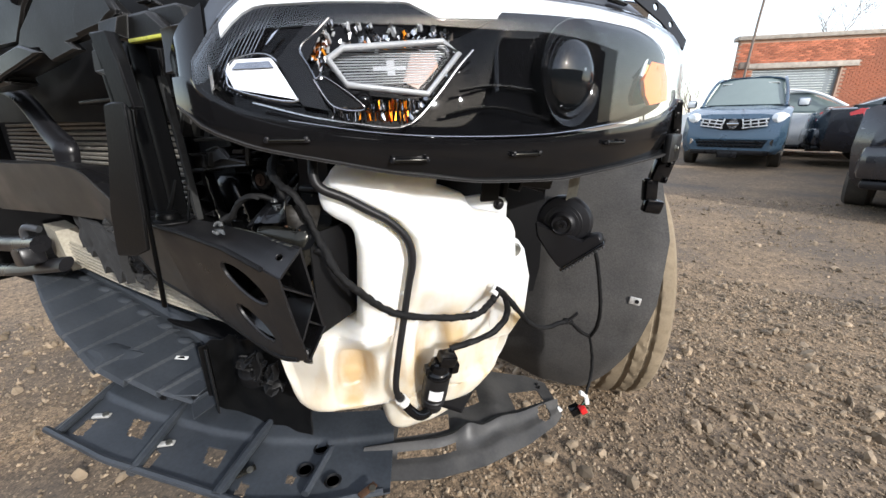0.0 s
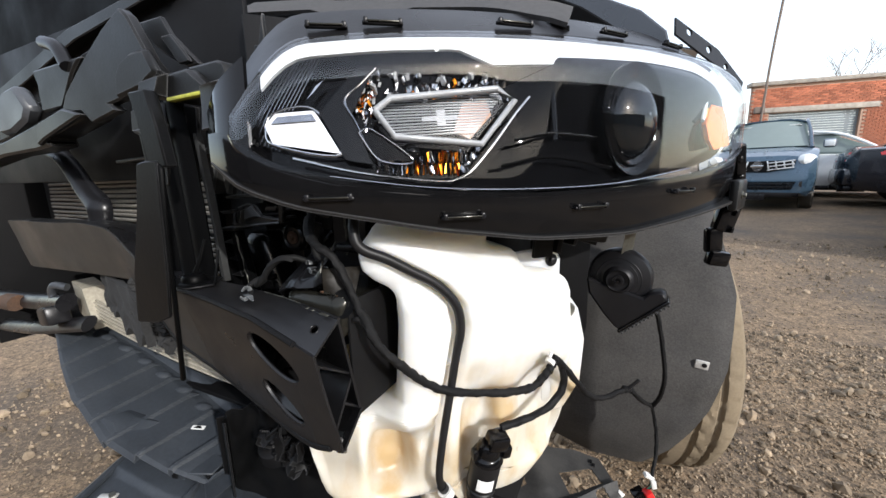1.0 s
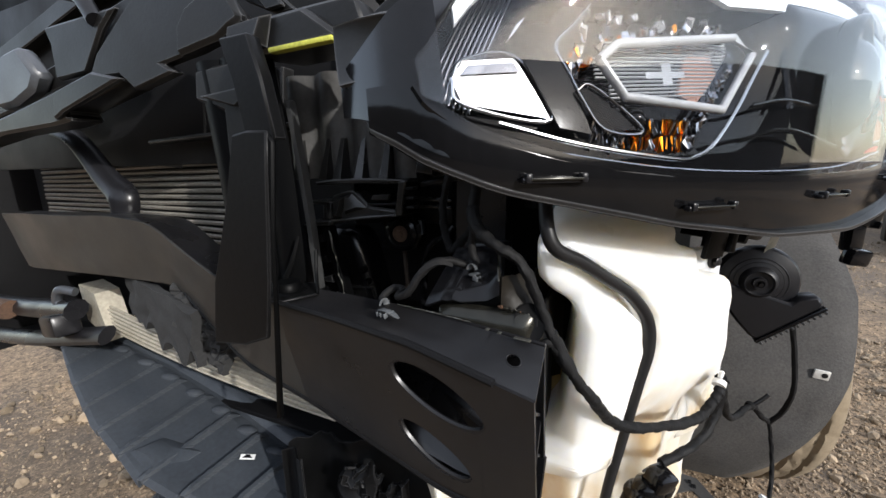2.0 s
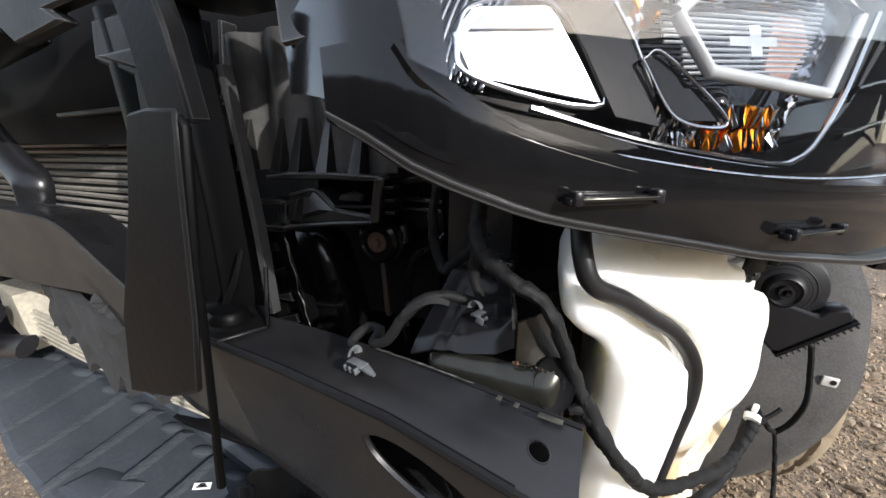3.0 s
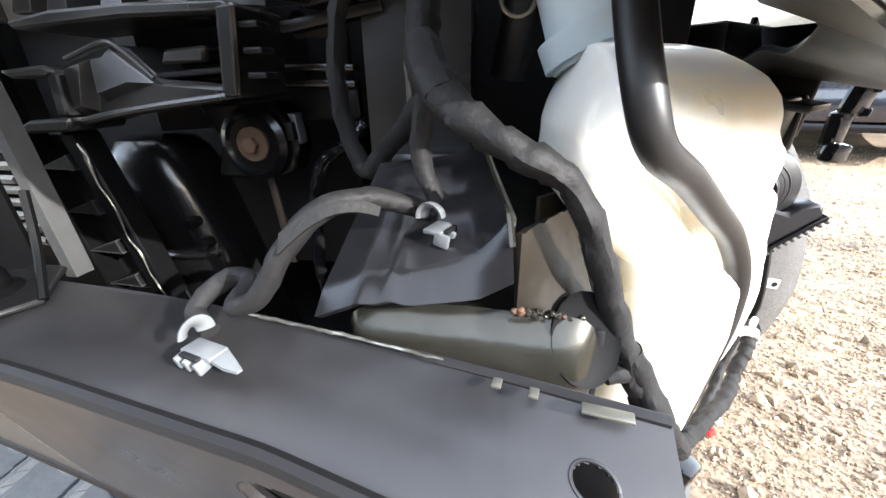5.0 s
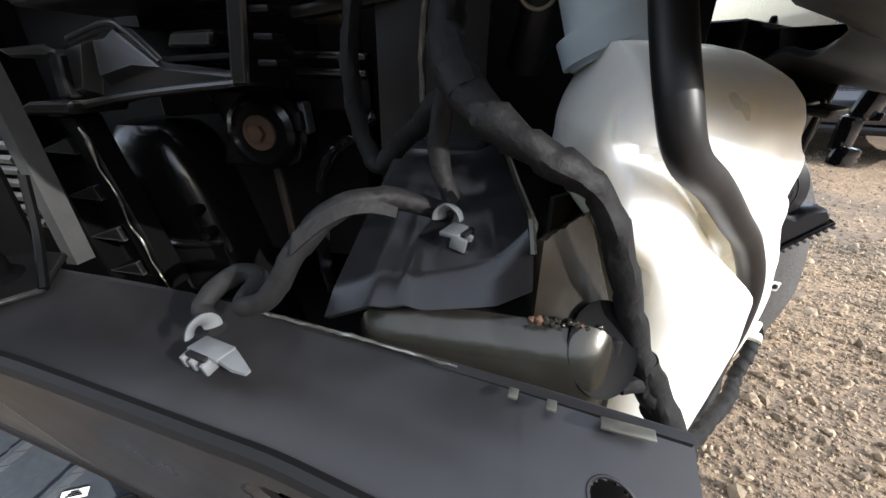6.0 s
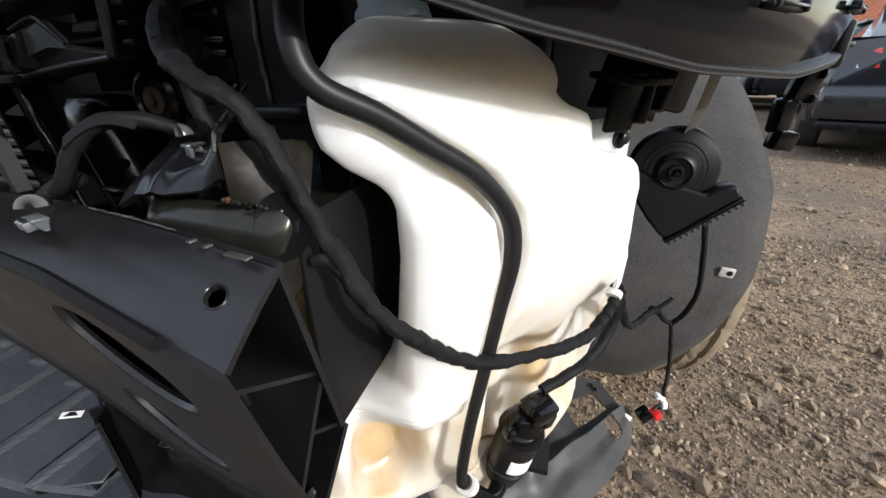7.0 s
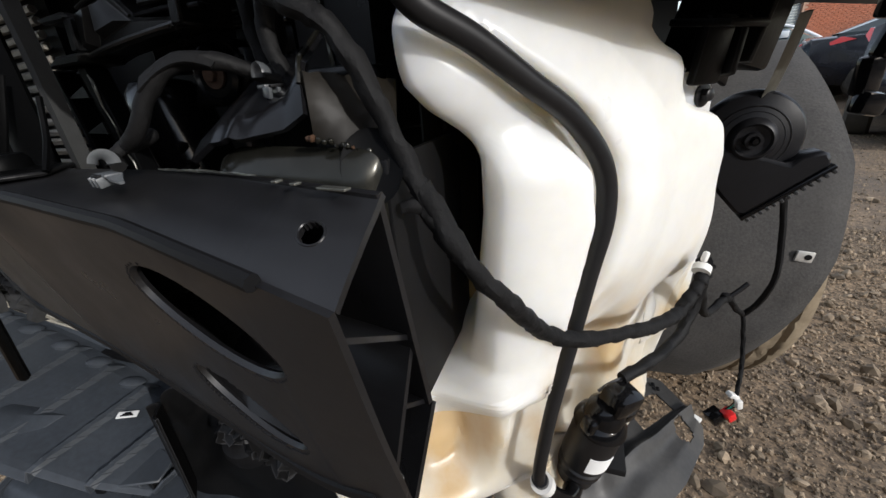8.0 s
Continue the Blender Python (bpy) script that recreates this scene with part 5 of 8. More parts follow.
TRAY_REAR = ((-1.50, 0.555, 0.53), (-1.40, 0.565, 0.505), (-1.25, 0.580, 0.468), (-1.05, 0.582, 0.418), (-0.87, 0.566, 0.373), (-0.74, 0.56, 0.34))


def tray_point(s, t):
    x0 = -1.46 + 0.69 * s
    x1 = -1.50 + 0.76 * s
    f = Vector((x0, table(x0, [(p[0], p[1]) for p in TRAY_FRONT]), table(x0, [(p[0], p[2]) for p in TRAY_FRONT])))
    r = Vector((x1, table(x1, [(p[0], p[1]) for p in TRAY_REAR]), table(x1, [(p[0], p[2]) for p in TRAY_REAR])))
    return f.lerp(r, t) + Vector((-0.003, -0.009, -0.017))


def build_tray():
    tray = thing("splash_tray", "weathered blue-grey plastic splash tray with raised ribs", "splash tray", (-1.1, 0.48, 0.38))

    def fn(s, t):
        p = tray_point(s, t)
        k = (s * 9.0 + 0.25 * t) % 1.0
        fade = min(1, max(0, (0.94 - t) * 14))
        p.z += (0.013 * (1 - k) * (1 - 0.5 * t) + (0.009 if 0.02 < k < 0.13 else 0.0) * (0.4 + 0.6 * t)) * fade - 0.06 * max(0, 0.06 - t)
        p.y += 0.004 * noise.noise((math.floor(s * 9) * 3.1, 0, 0)) * (1 - t)
        return p
    part("panel", sheet(fn, 360, 20, 0.003), tray_plastic, tray, smooth=False)
    for i in range(8):
        q = fn((i + 0.45) / 9, 0.86) + Vector((0, 0, 0.001))
        part("rib_lug", lathe([(0.0005, 0.007), (0.008, 0.006), (0.013, 0.002), (0.014, -0.004)], 16, Matrix.Translation(q) @ pose(0, 0, 0, 0, 14, 30) @ Matrix.Diagonal((1.5, 0.9, 1, 1))), tray_plastic, tray)
    # upturned rear channel, with near-black discs painted in for the darkness of holes
    def ch(s, t):
        p = tray_point(s, 1.0)
        return p + Vector((0, 0.045 * t, 0.028 * t + 0.006 * math.sin(t * 6)))
    part("rear_channel", sheet(ch, 60, 6, 0.003), tray_plastic, tray)
    for i in range(7):
        p = tray_point(0.42 + 0.075 * i, 1.0) + Vector((0, 0.028, 0.022))
        part("channel_dark_disc", lathe([(0.0005, 0.0), (0.007, 0.0), (0.008, 0.0015), (0.0005, 0.0015)], 14, Matrix.Translation(p) @ pose(0, 0, 0, -32, 0, 0)), deep_black, tray)
    # paper label
    part("label", box((0.026, 0.013, 0.001), Matrix.Translation((-0.8990, 0.486, 0.3755)) @ pose(0, 0, 0, 0, 14, 38)), label_white, tray, "small white paper label")
    for i in range(3):
        part("label_bar", box((0.016 - 0.004 * i, 0.0016, 0.001), Matrix.Translation((-0.8990, 0.486, 0.3767)) @ pose(0, 0, 0, 0, 14, 38) @ pose(0, -0.003 + 0.003 * i, 0)), satin_black, tray)
    # raised tent with a hole
    q = tray_point(0.62, 0.18)
    part("tent", loft([[(q.x - 0.055, q.y - 0.03, q.z + 0.002), (q.x + 0.05, q.y - 0.02, q.z - 0.01), (q.x + 0.06, q.y + 0.05, q.z - 0.006), (q.x - 0.03, q.y + 0.045, q.z + 0.004)],
                       [(q.x - 0.02, q.y - 0.015, q.z + 0.022), (q.x + 0.01, q.y - 0.012, q.z + 0.018), (q.x + 0.02, q.y + 0.018, q.z + 0.016), (q.x - 0.008, q.y + 0.02, q.z + 0.022)]]), tray_plastic, tray)


build_tray()


def build_lower_tray():
    low = thing("engine_undertray", "black slotted engine undertray hanging below the tray", "undertray", (-0.7, 0.4, 0.3))
    # outer edge and inner edge, from the far corner to the reservoir
    outer = ((-1.013, 0.260, 0.300), (-0.813, 0.268, 0.295), (-0.628, 0.297, 0.288), (-0.498, 0.318, 0.280), (-0.396, 0.369, 0.272), (-0.298, 0.452, 0.266))
    inner = ((-1.040, 0.430, 0.320), (-0.860, 0.440, 0.312), (-0.700, 0.470, 0.304), (-0.600, 0.510, 0.298), (-0.490, 0.560, 0.290), (-0.387, 0.625, 0.284))

    def pt(s, t):
        i = s * 5
        a = Vector([float(np.interp(i, range(6), [o[k] for o in outer])) for k in range(3)])
        c = Vector([float(np.interp(i, range(6), [o[k] for o in inner])) for k in range(3)])
        return a.lerp(c, t)

    def fn(s, t):
        p = pt(s, t)
        p.z += 0.007 / (1 + math.exp(-(t - 0.64) / 0.012)) + 0.006 * math.exp(-(t / 0.04) ** 2) + 0.0015 * noise.noise((p.x * 9, p.y * 9, 0))
        return p

    # square openings and the slots beside the fixing clips
    openings = [((-0.887, 0.358), (-0.842, 0.366), (-0.814, 0.331), (-0.856, 0.324)), ((-0.674, 0.376), (-0.632, 0.386), (-0.617, 0.349), (-0.652, 0.345)),
                ((-0.977, 0.317), (-0.954, 0.322), (-0.936, 0.285), (-0.965, 0.282)), ((-0.770, 0.328), (-0.745, 0.327), (-0.734, 0.294), (-0.754, 0.292)),
                ((-0.556, 0.351), (-0.536, 0.353), (-0.528, 0.331), (-0.547, 0.328)), ((-0.49, 0.400), (-0.472, 0.402), (-0.468, 0.386), (-0.484, 0.384))]

    def keep(s, t):
        p = pt(s, t)
        for poly4 in openings:
            if all((c[0] - a[0]) * (p.y - a[1]) - (c[1] - a[1]) * (p.x - a[0]) < 0 for a, c in zip(poly4, poly4[1:] + poly4[:1])):
                return False
        return True
    part("panel", sheet(fn, 220, 60, 0.003, keep=keep), tray_plastic, low)
    for a, c, w in (((-0.985, 0.268), (-1.047, 0.425), 0.013), ((-0.748, 0.276), (-0.820, 0.432), 0.014), ((-0.563, 0.307), (-0.605, 0.475), 0.015), ((-0.425, 0.375), (-0.440, 0.470), 0.010)):
        line = [Vector((a[0] + (c[0] - a[0]) * q, a[1] + (c[1] - a[1]) * q, 0.304 - 0.024 * (a[0] + 1.0) + 0.014 * q)) for q in np.linspace(0, 1, 6)]
        part("rib", tube(line, [w, w, w, w, w, w * 0.6], 8, 4, flat=0.7), tray_plastic, low)
    part("front_rail", tube([fn(s, 0.01) + Vector((0, 0, 0.004)) for s in np.linspace(0, 0.98, 16)], 0.007, 8, 3), tray_plastic, low)
    for x, y, tw in ((-0.955, 0.332, 28), (-0.755, 0.341, 34), (-0.556, 0.363, 62), (-0.328, 0.427, 70)):
        p, s = Vector((x, y, 0.304 - 0.03 * max(0.0, x + 0.95))), x + 1.0
        c = part("push_clip", box((0.036, 0.013, 0.005), Matrix.Translation(p + Vector((0, 0, 0.004))) @ pose(0, 0, 0, 0, 0, tw), 0.002), zinc if s < 0.3 else (rail_steel if s < 0.5 else orange_rust), low, "metal fixing clip")
        part("clip_eye", lathe([(0.002, 0.0), (0.006, 0.0), (0.006, 0.004), (0.002, 0.004)], 12, Matrix.Translation(p + Vector((0.008, 0.004, 0.006)))), bare_steel, c)
    # black liner plate that falls from under the beam to the tray, torn along its edge, with the mount cup on it
    def fall(q, t):
        top = Vector((-0.775 + 0.27 * q, 0.478 + 0.02 * q, table(q, ((0, 0.452), (0.32, 0.488), (0.6, 0.502), (1, 0.482)))))
        low_end = Vector((-0.770 + 0.27 * q, 0.452 + 0.03 * q, 0.300))
        return top.lerp(low_end, t) + Vector((0, 0.014 * math.sin(q * 9) * (1 - t) + 0.010 * noise.noise((q * 6, t * 4, 2)), 0.010 * noise.noise((q * 12, 1, 0)) * (1 - t)))
    part("liner_plate", sheet(fall, 40, 20, 0.003), shaded_plastic, low, "torn black liner plate")
    part("torn_flap", sheet(lambda q, t: (-0.765 + 0.075 * q, 0.452 - 0.02 * q + 0.01 * math.sin(q * 5), 0.335 + (0.125 + 0.03 * q) * t), 10, 8, 0.003), shaded_plastic, low)
    crack = [(-0.870, 0.397), (-0.843, 0.470), (-0.783, 0.468), (-0.770, 0.430), (-0.817, 0.409)]
    part("cracked_edge", plate(crack, 0.004, pose(0, 0, 0.345), 0.0015), tray_plastic, low, "scraped cracked edge")
    for i in range(5):
        part("crack_tab", box((0.012, 0.004, 0.016), pose(-0.852 + 0.017 * i, 0.404 + 0.006 * i, 0.338, 0, 0, 18 - 6 * i), 0.001), tray_plastic if i % 2 else shaded_plastic, low)
    part("torn_spike", plate([(-0.775, 0.415), (-0.789, 0.474), (-0.727, 0.446), (-0.726, 0.388)], 0.003, pose(0, 0, 0.332), 0.001), tray_plastic, low)
    part("mount_cup", lathe([(0.0005, 0.008), (0.008, 0.008), (0.011, 0.004), (0.018, 0.005), (0.021, 0.0), (0.030, -0.004), (0.034, -0.012), (0.036, -0.03)], 28, pose(-0.630, 0.468, 0.440, 28, 6, 0)), deep_black, low)
    rnd = random.Random(12)
    for i in range(5):
        x, y, z = rnd.uniform(-0.66, -0.53), rnd.uniform(0.445, 0.47), rnd.uniform(0.41, 0.47)
        w, h = rnd.uniform(0.03, 0.07), rnd.uniform(0.03, 0.06)
        rag = sheet(lambda s, t: (x + w * (s - 0.5), y + 0.02 * noise.noise((s * 3 + i, t * 3, 0)), z + h * (t - 0.5) * (0.4 + s) + 0.012 * noise.noise((s * 3, i, 0))), 8, 6, 0.003)
        part("torn_shred", rag, shaded_plastic, low)
    # round holes shown by near-black discs, their shade in the colour
    for x, y in ((-0.464, 0.418), (-0.40, 0.42), (-0.47, 0.47)):
        part("round_dark_disc", lathe([(0.0005, 0.0), (0.011, 0.0), (0.014, 0.0025), (0.016, 0.0)], 18, pose(x, y, 0.2855)), deep_black, low)


build_lower_tray()


def build_valance():
    val = thing("lower_valance", "grey plastic valance panel with slots under the reservoir", "valance", (-0.15, 0.62, 0.3))
    outer = ((-0.377, 0.451, 0.262), (-0.320, 0.484, 0.262), (-0.236, 0.530, 0.258), (-0.157, 0.605, 0.252), (-0.089, 0.702, 0.246), (-0.045, 0.790, 0.240), (-0.036, 0.832, 0.236))
    inner = ((-0.431, 0.646, 0.285), (-0.392, 0.685, 0.285), (-0.342, 0.748, 0.280), (-0.278, 0.820, 0.275), (-0.213, 0.880, 0.268), (-0.150, 0.905, 0.262), (-0.095, 0.905, 0.256))

    def fn(s, t):
        i = s * 6
        a = Vector([float(np.interp(i, range(7), [o[k] for o in outer])) for k in range(3)])
        c = Vector([float(np.interp(i, range(7), [o[k] for o in inner])) for k in range(3)])
        p = a.lerp(c, t)
        p.z += 0.014 * math.exp(-((t - 0.30) / 0.05) ** 2) + 0.02 * math.exp(-((t - 0.30) / 0.10) ** 2) * math.exp(-((s - 0.45) / 0.04) ** 2)
        p.z += 0.016 * math.exp(-((s - 0.58) / 0.06) ** 2) * min(1, t * 2) - 0.012 * max(0, 0.12 - t) * 6
        return p

    def keep(s, t):
        if 0.42 < t < 0.60 and (0.16 < s < 0.38):
            return False
        if 0.18 < t < 0.25 and 0.18 < s < 0.40:
            return False
        if 0.40 < t < 0.66 and 0.66 < s < 0.86:
            return False
        if 0.62 < t < 0.80 and 0.42 < s < 0.52:
            return False
        return ((s - 0.80) / 0.035) ** 2 + ((t - 0.20) / 0.10) ** 2 > 1
    part("panel", sheet(fn, 110, 50, 0.003, keep=keep), valance_plastic, val)
    p = Vector((-0.054, 0.846, 0.232))
    part("push_pin", box((0.035, 0.011, 0.006), Matrix.Translation(p + Vector((0, 0, 0.006))) @ pose(0, 0, 0, 0, 5, -35), 0.002), white_plastic, val, "pale fixing pin")
    # two small slots, uncut: near-black bars give their darkness
    for i in range(2):
        part("slot_dark_bar", box((0.006, 0.010, 0.002), Matrix.Translation(fn(0.9, 0.72 + 0.08 * i) + Vector((0, 0, 0.004))), 0.0008), deep_black, val)


build_valance()


# ---- horn ----
def build_horn():
    horn = thing("horn", "round black disc horn with a toothed trumpet mouth", "horn", K @ Vector((0.37, 0.09, 0.62)))
    m = pose(-0.076, 0.800, 0.720, 90, 0, -4)
    disc = [(0.0005, 0.012), (0.006, 0.012), (0.007, 0.016), (0.011, 0.016), (0.012, 0.009), (0.020, 0.010), (0.023, 0.013), (0.027, 0.011), (0.031, 0.004), (0.050, 0.000), (0.062, -0.004), (0.066, -0.010), (0.067, -0.020), (0.055, -0.03), (0.0005, -0.032)]
    disc = [(r * 0.84, z) for r, z in disc]
    part("disc", lathe(disc, 48, m), satin_black, horn)
    part("stud", lathe([(0.0005, 0.022), (0.003, 0.022), (0.0035, 0.012), (0.0035, 0.005)], 12, m), gloss_black, horn)
    # spiral trumpet: a tapering body to the toothed mouth
    mouth = [(-0.055, 0.0), (-0.050, -0.030), (-0.022, -0.068), (0.000, -0.092), (0.010, -0.094), (0.078, -0.032), (0.080, -0.024), (0.073, -0.012), (0.050, -0.018), (0.042, -0.028)]
    part("trumpet", plate(mouth, 0.034, m @ pose(0, 0, -0.024), 0.004), satin_black, horn)
    a, c = Vector((0.006, -0.097, 0)), Vector((0.082, -0.029, 0))
    rim_dir = math.degrees(math.atan2(c.y - a.y, c.x - a.x))
    mid = (a + c) / 2
    frame_m = m @ pose(mid.x, mid.y, -0.006, 0, 0, rim_dir)
    mouth_ob = part("mouth_rim", box((0.104, 0.006, 0.040), frame_m, 0.002), gloss_black, horn)
    for i in range(13):
        part("tooth", box((0.0042, 0.005, 0.009), frame_m @ pose(-0.0465 + 0.0078 * i, -0.004, 0.017), 0.001), black_plastic, mouth_ob)
    # strap up to the lamp carrier
    part("strap", tube([(-0.066, 0.812, 0.765), (-0.062, 0.80, 0.80), (-0.058, 0.785, 0.85)], 0.013, 8, 4, flat=0.12), bare_steel, horn, "flat zinc strap")
    part("plug", box((0.026, 0.02, 0.018), K @ pose(0.448, 0.080, 0.668, 0, -30, 0), 0.003), white_plastic, horn, "pale wire plug")
    for i, r in enumerate((0.031, 0.037)):
        part("embossed_ring", lathe([(r, 0.0022 - i * 0.001), (r + 0.0012, 0.003 - i * 0.001), (r + 0.0024, 0.0016 - i * 0.001)], 40, m), satin_black, horn)


build_horn()


# ---- washer pump with its hose ----
def build_pump():
    pump = thing("washer_pump", "black washer pump pushed into the reservoir", "washer pump", K @ Vector((0.066, 0.03, 0.42)))
    ax = K @ pose(0.0655, 0.014, 0.462, 12, 5, 0) @ Matrix.Diagonal((1.2, 1.2, 1, 1))
    part("motor", lathe([(0.0005, 0.040), (0.012, 0.040), (0.0185, 0.036), (0.0195, 0.03), (0.0195, -0.018), (0.0175, -0.020), (0.0175, -0.024), (0.019, -0.026), (0.019, -0.030), (0.0172, -0.032), (0.0185, -0.036), (0.0165, -0.04), (0.016, -0.052), (0.0005, -0.053)], 28, ax), rubber, pump)
    part("cap", lathe([(0.0005, 0.062), (0.010, 0.062), (0.0145, 0.056), (0.0155, 0.044), (0.0195, 0.040), (0.021, 0.034), (0.0195, 0.031)], 24, ax), gloss_black, pump)
    part("connector", box((0.026, 0.022, 0.024), ax @ pose(0.008, -0.002, 0.066, 0, 8, 0), 0.004), gloss_black, pump)
    part("latch", box((0.012, 0.012, 0.022), ax @ pose(0.023, -0.004, 0.045), 0.003), gloss_black, pump)
    part("latch", box((0.008, 0.012, 0.016), ax @ pose(-0.021, -0.004, 0.05), 0.003), gloss_black, pump)
    part("label", sheet(lambda s, t: (0.0199 * math.cos(-2.4 + 1.1 * s), 0.0199 * math.sin(-2.4 + 1.1 * s), -0.014 + 0.022 * t), 8, 2, 0.0005, ax), label_white, pump, "white paper label")
    part("outlet", tube([(0.062, 0.026, 0.416), (0.048, 0.014, 0.409), (0.030, 0.005, 0.414), (0.014, 0.008, 0.430), (0.005, 0.009, 0.446)], [0.011, 0.010, 0.0085, 0.0085, 0.0085], 14, 6, K), gloss_black, pump)
    part("hose_clip", tube([(0.0055, 0.0098, 0.4455), (-0.0010, 0.0078, 0.4575)], 0.0106, 18, 2, K, soft=False), white_plastic, pump, "white hose ring")
    hose = thing("washer_hose", "thick black rubber washer hose", "hose", K @ Vector((-0.006, 0.002, 0.46)))
    run = [(0.002, 0.010, 0.452), (-0.0069, 0.0040, 0.4704), (-0.0107, -0.0010, 0.4983), (-0.0044, -0.0041, 0.5549), (0.0035, -0.0093, 0.6114), (0.0130, -0.0148, 0.6778), (0.0192, -0.0175, 0.7194), (0.0130, -0.0180, 0.7527), (-0.0117, -0.0165, 0.7822), (-0.0425, -0.0160, 0.8023), (-0.0723, -0.0160, 0.8207), (-0.1002, -0.0160, 0.8348), (-0.1082, -0.0127, 0.8516), (-0.1040, -0.0020, 0.8790), (-0.0920, 0.0149, 0.9216), (-0.0725, 0.0375, 0.9855)]
    part("hose", tube(run, [0.0056] * 6 + [0.0064] * 10, 14, 8, K), rubber, hose)
    part("end_sleeve", tube([(0.002, 0.010, 0.4525), (-0.0060, 0.0046, 0.4684)], 0.0074, 16, 2, K, soft=False), rubber, hose)
    part("end_sleeve", tube([(-0.0955, 0.0105, 0.911), (-0.0885, 0.0190, 0.933)], 0.0078, 16, 2, K, soft=False), rubber, hose)


build_pump()


# ---- wiring harness ----
def build_harness():
    har = thing("wiring_harness", "cloth-taped wiring harness looped across the reservoir", "wiring harness", K @ Vector((0.18, 0.01, 0.6)))
    W = lambda x, y, z: (x, y, z)
    trunk = [W(-0.400, 0.440, 0.99), W(-0.411, 0.418, 0.92), W(-0.4161, 0.3993, 0.8687), W(-0.4077, 0.3861, 0.8523), W(-0.3868, 0.3770, 0.8395), W(-0.3649, 0.3800, 0.8238), W(-0.3470, 0.3860, 0.7804), W(-0.3307, 0.3890, 0.7407), W(-0.3176, 0.3900, 0.7229)]
    part("trunk", tube(trunk, [0.0040, 0.0042, 0.0052, 0.0054, 0.0050, 0.0046, 0.0045, 0.0050, 0.0052], 14, 14, wrap=0.30), tape, har)
    k = lambda u, d, z: tuple(K @ Vector((u, d, z)))
    lead = [W(-0.3385, 0.3880, 0.762), W(-0.3176, 0.3900, 0.7229), k(-0.063, -0.034, 0.689), k(-0.032, -0.022, 0.654), k(0.004, -0.020, 0.633), k(0.056, -0.017, 0.617), k(0.108, -0.012, 0.606), k(0.141, -0.006, 0.604), k(0.164, -0.003, 0.620), k(0.178, 0.001, 0.637)]
    part("lead", tube(lead, [0.0052, 0.0053, 0.0056, 0.0055, 0.0054, 0.0052, 0.0054, 0.0056, 0.0060, 0.0064], 14, 14, wrap=0.30), tape, har)
    part("tape_fold", tube([trunk[2], W(-0.4130, 0.3925, 0.861), trunk[3]], [0.0062, 0.0070, 0.0062], 10, 5, wrap=0.16), tape, har)
    branch = [k(0.172, 0.0, 0.640), k(0.197, 0.013, 0.622), k(0.245, 0.035, 0.570), k(0.292, 0.053, 0.520), k(0.341, 0.070, 0.494), k(0.394, 0.082, 0.489), k(0.424, 0.089, 0.480), k(0.458, 0.091, 0.448), k(0.492, 0.094, 0.425)]
    part("branch", tube(branch, [0.0068, 0.006, 0.0055, 0.0052, 0.005, 0.0055, 0.005, 0.0045, 0.0042], 10, 8, wrap=0.24), tape, har)
    up = [k(0.491, 0.094, 0.424), k(0.490, 0.076, 0.459), k(0.481, 0.062, 0.513), k(0.471, 0.065, 0.579), k(0.461, 0.071, 0.633), k(0.453, 0.077, 0.662)]
    part("horn_lead", tube(up, 0.0044, 8, 8, wrap=0.12), tape, har)
    down = [k(0.492, 0.094, 0.425), k(0.501, 0.087, 0.370), k(0.495, 0.077, 0.325), k(0.480, 0.068, 0.295), k(0.474, 0.064, 0.272)]
    part("sensor_lead", tube(down, 0.0036, 8, 10, wrap=0.22), tape, har)
    pumpw = [k(0.205, 0.017, 0.612), k(0.211, 0.022, 0.570), k(0.178, 0.014, 0.547), k(0.130, 0.008, 0.540), k(0.092, 0.008, 0.537)]
    part("pump_lead", tube(pumpw, [0.0055, 0.006, 0.0058, 0.0055, 0.0058], 10, 8, wrap=0.24), tape, har)
    for i, off in enumerate((-0.003, 0.003)):
        part("bare_wire", tube([k(0.094, 0.008, 0.537), k(0.080, 0.008 + off, 0.534), k(0.071, 0.012 + off, 0.526)], 0.0016, 6, 5), grey_clip if i else rubber, har)
    # branch knot and stub
    for p, r in ((k(0.405, 0.084, 0.489), 0.008), (k(0.426, 0.089, 0.479), 0.0065)):
        part("knot", lathe([(0.0005, -r), (r * 0.8, -r * 0.6), (r, 0), (r * 0.75, r * 0.7), (0.0005, r)], 12, Matrix.Translation(p)), tape, har)
    part("stub", tube([k(0.408, 0.080, 0.492), k(0.418, 0.073, 0.505), k(0.424, 0.069, 0.514)], 0.0035, 8, 4), rubber, har)
    # white band clip on the reservoir edge
    part("band_clip", tube([k(0.168, -0.001, 0.632), k(0.173, 0.001, 0.636)], 0.0076, 14, 2, soft=False), white_plastic, har, "clear plastic band clip")
    part("clip_head", box((0.006, 0.005, 0.010), K @ pose(0.170, -0.001, 0.647, 0, 20, 0), 0.002), white_plastic, har)
    # fixing clips and red plug at the liner's foot
    q = Vector(down[-1])
    part("liner_clip", box((0.022, 0.012, 0.008), Matrix.Translation(q + Vector((-0.006, 0.0, 0.012))) @ pose(0, 0, 0, 10, 30, 30), 0.002), white_plastic, har, "pale push-in clip")
    part("liner_clip", box((0.010, 0.009, 0.018), Matrix.Translation(q + Vector((0.004, -0.004, -0.002))) @ pose(0, 0, 0, 0, -12, 20), 0.002), white_plastic, har)
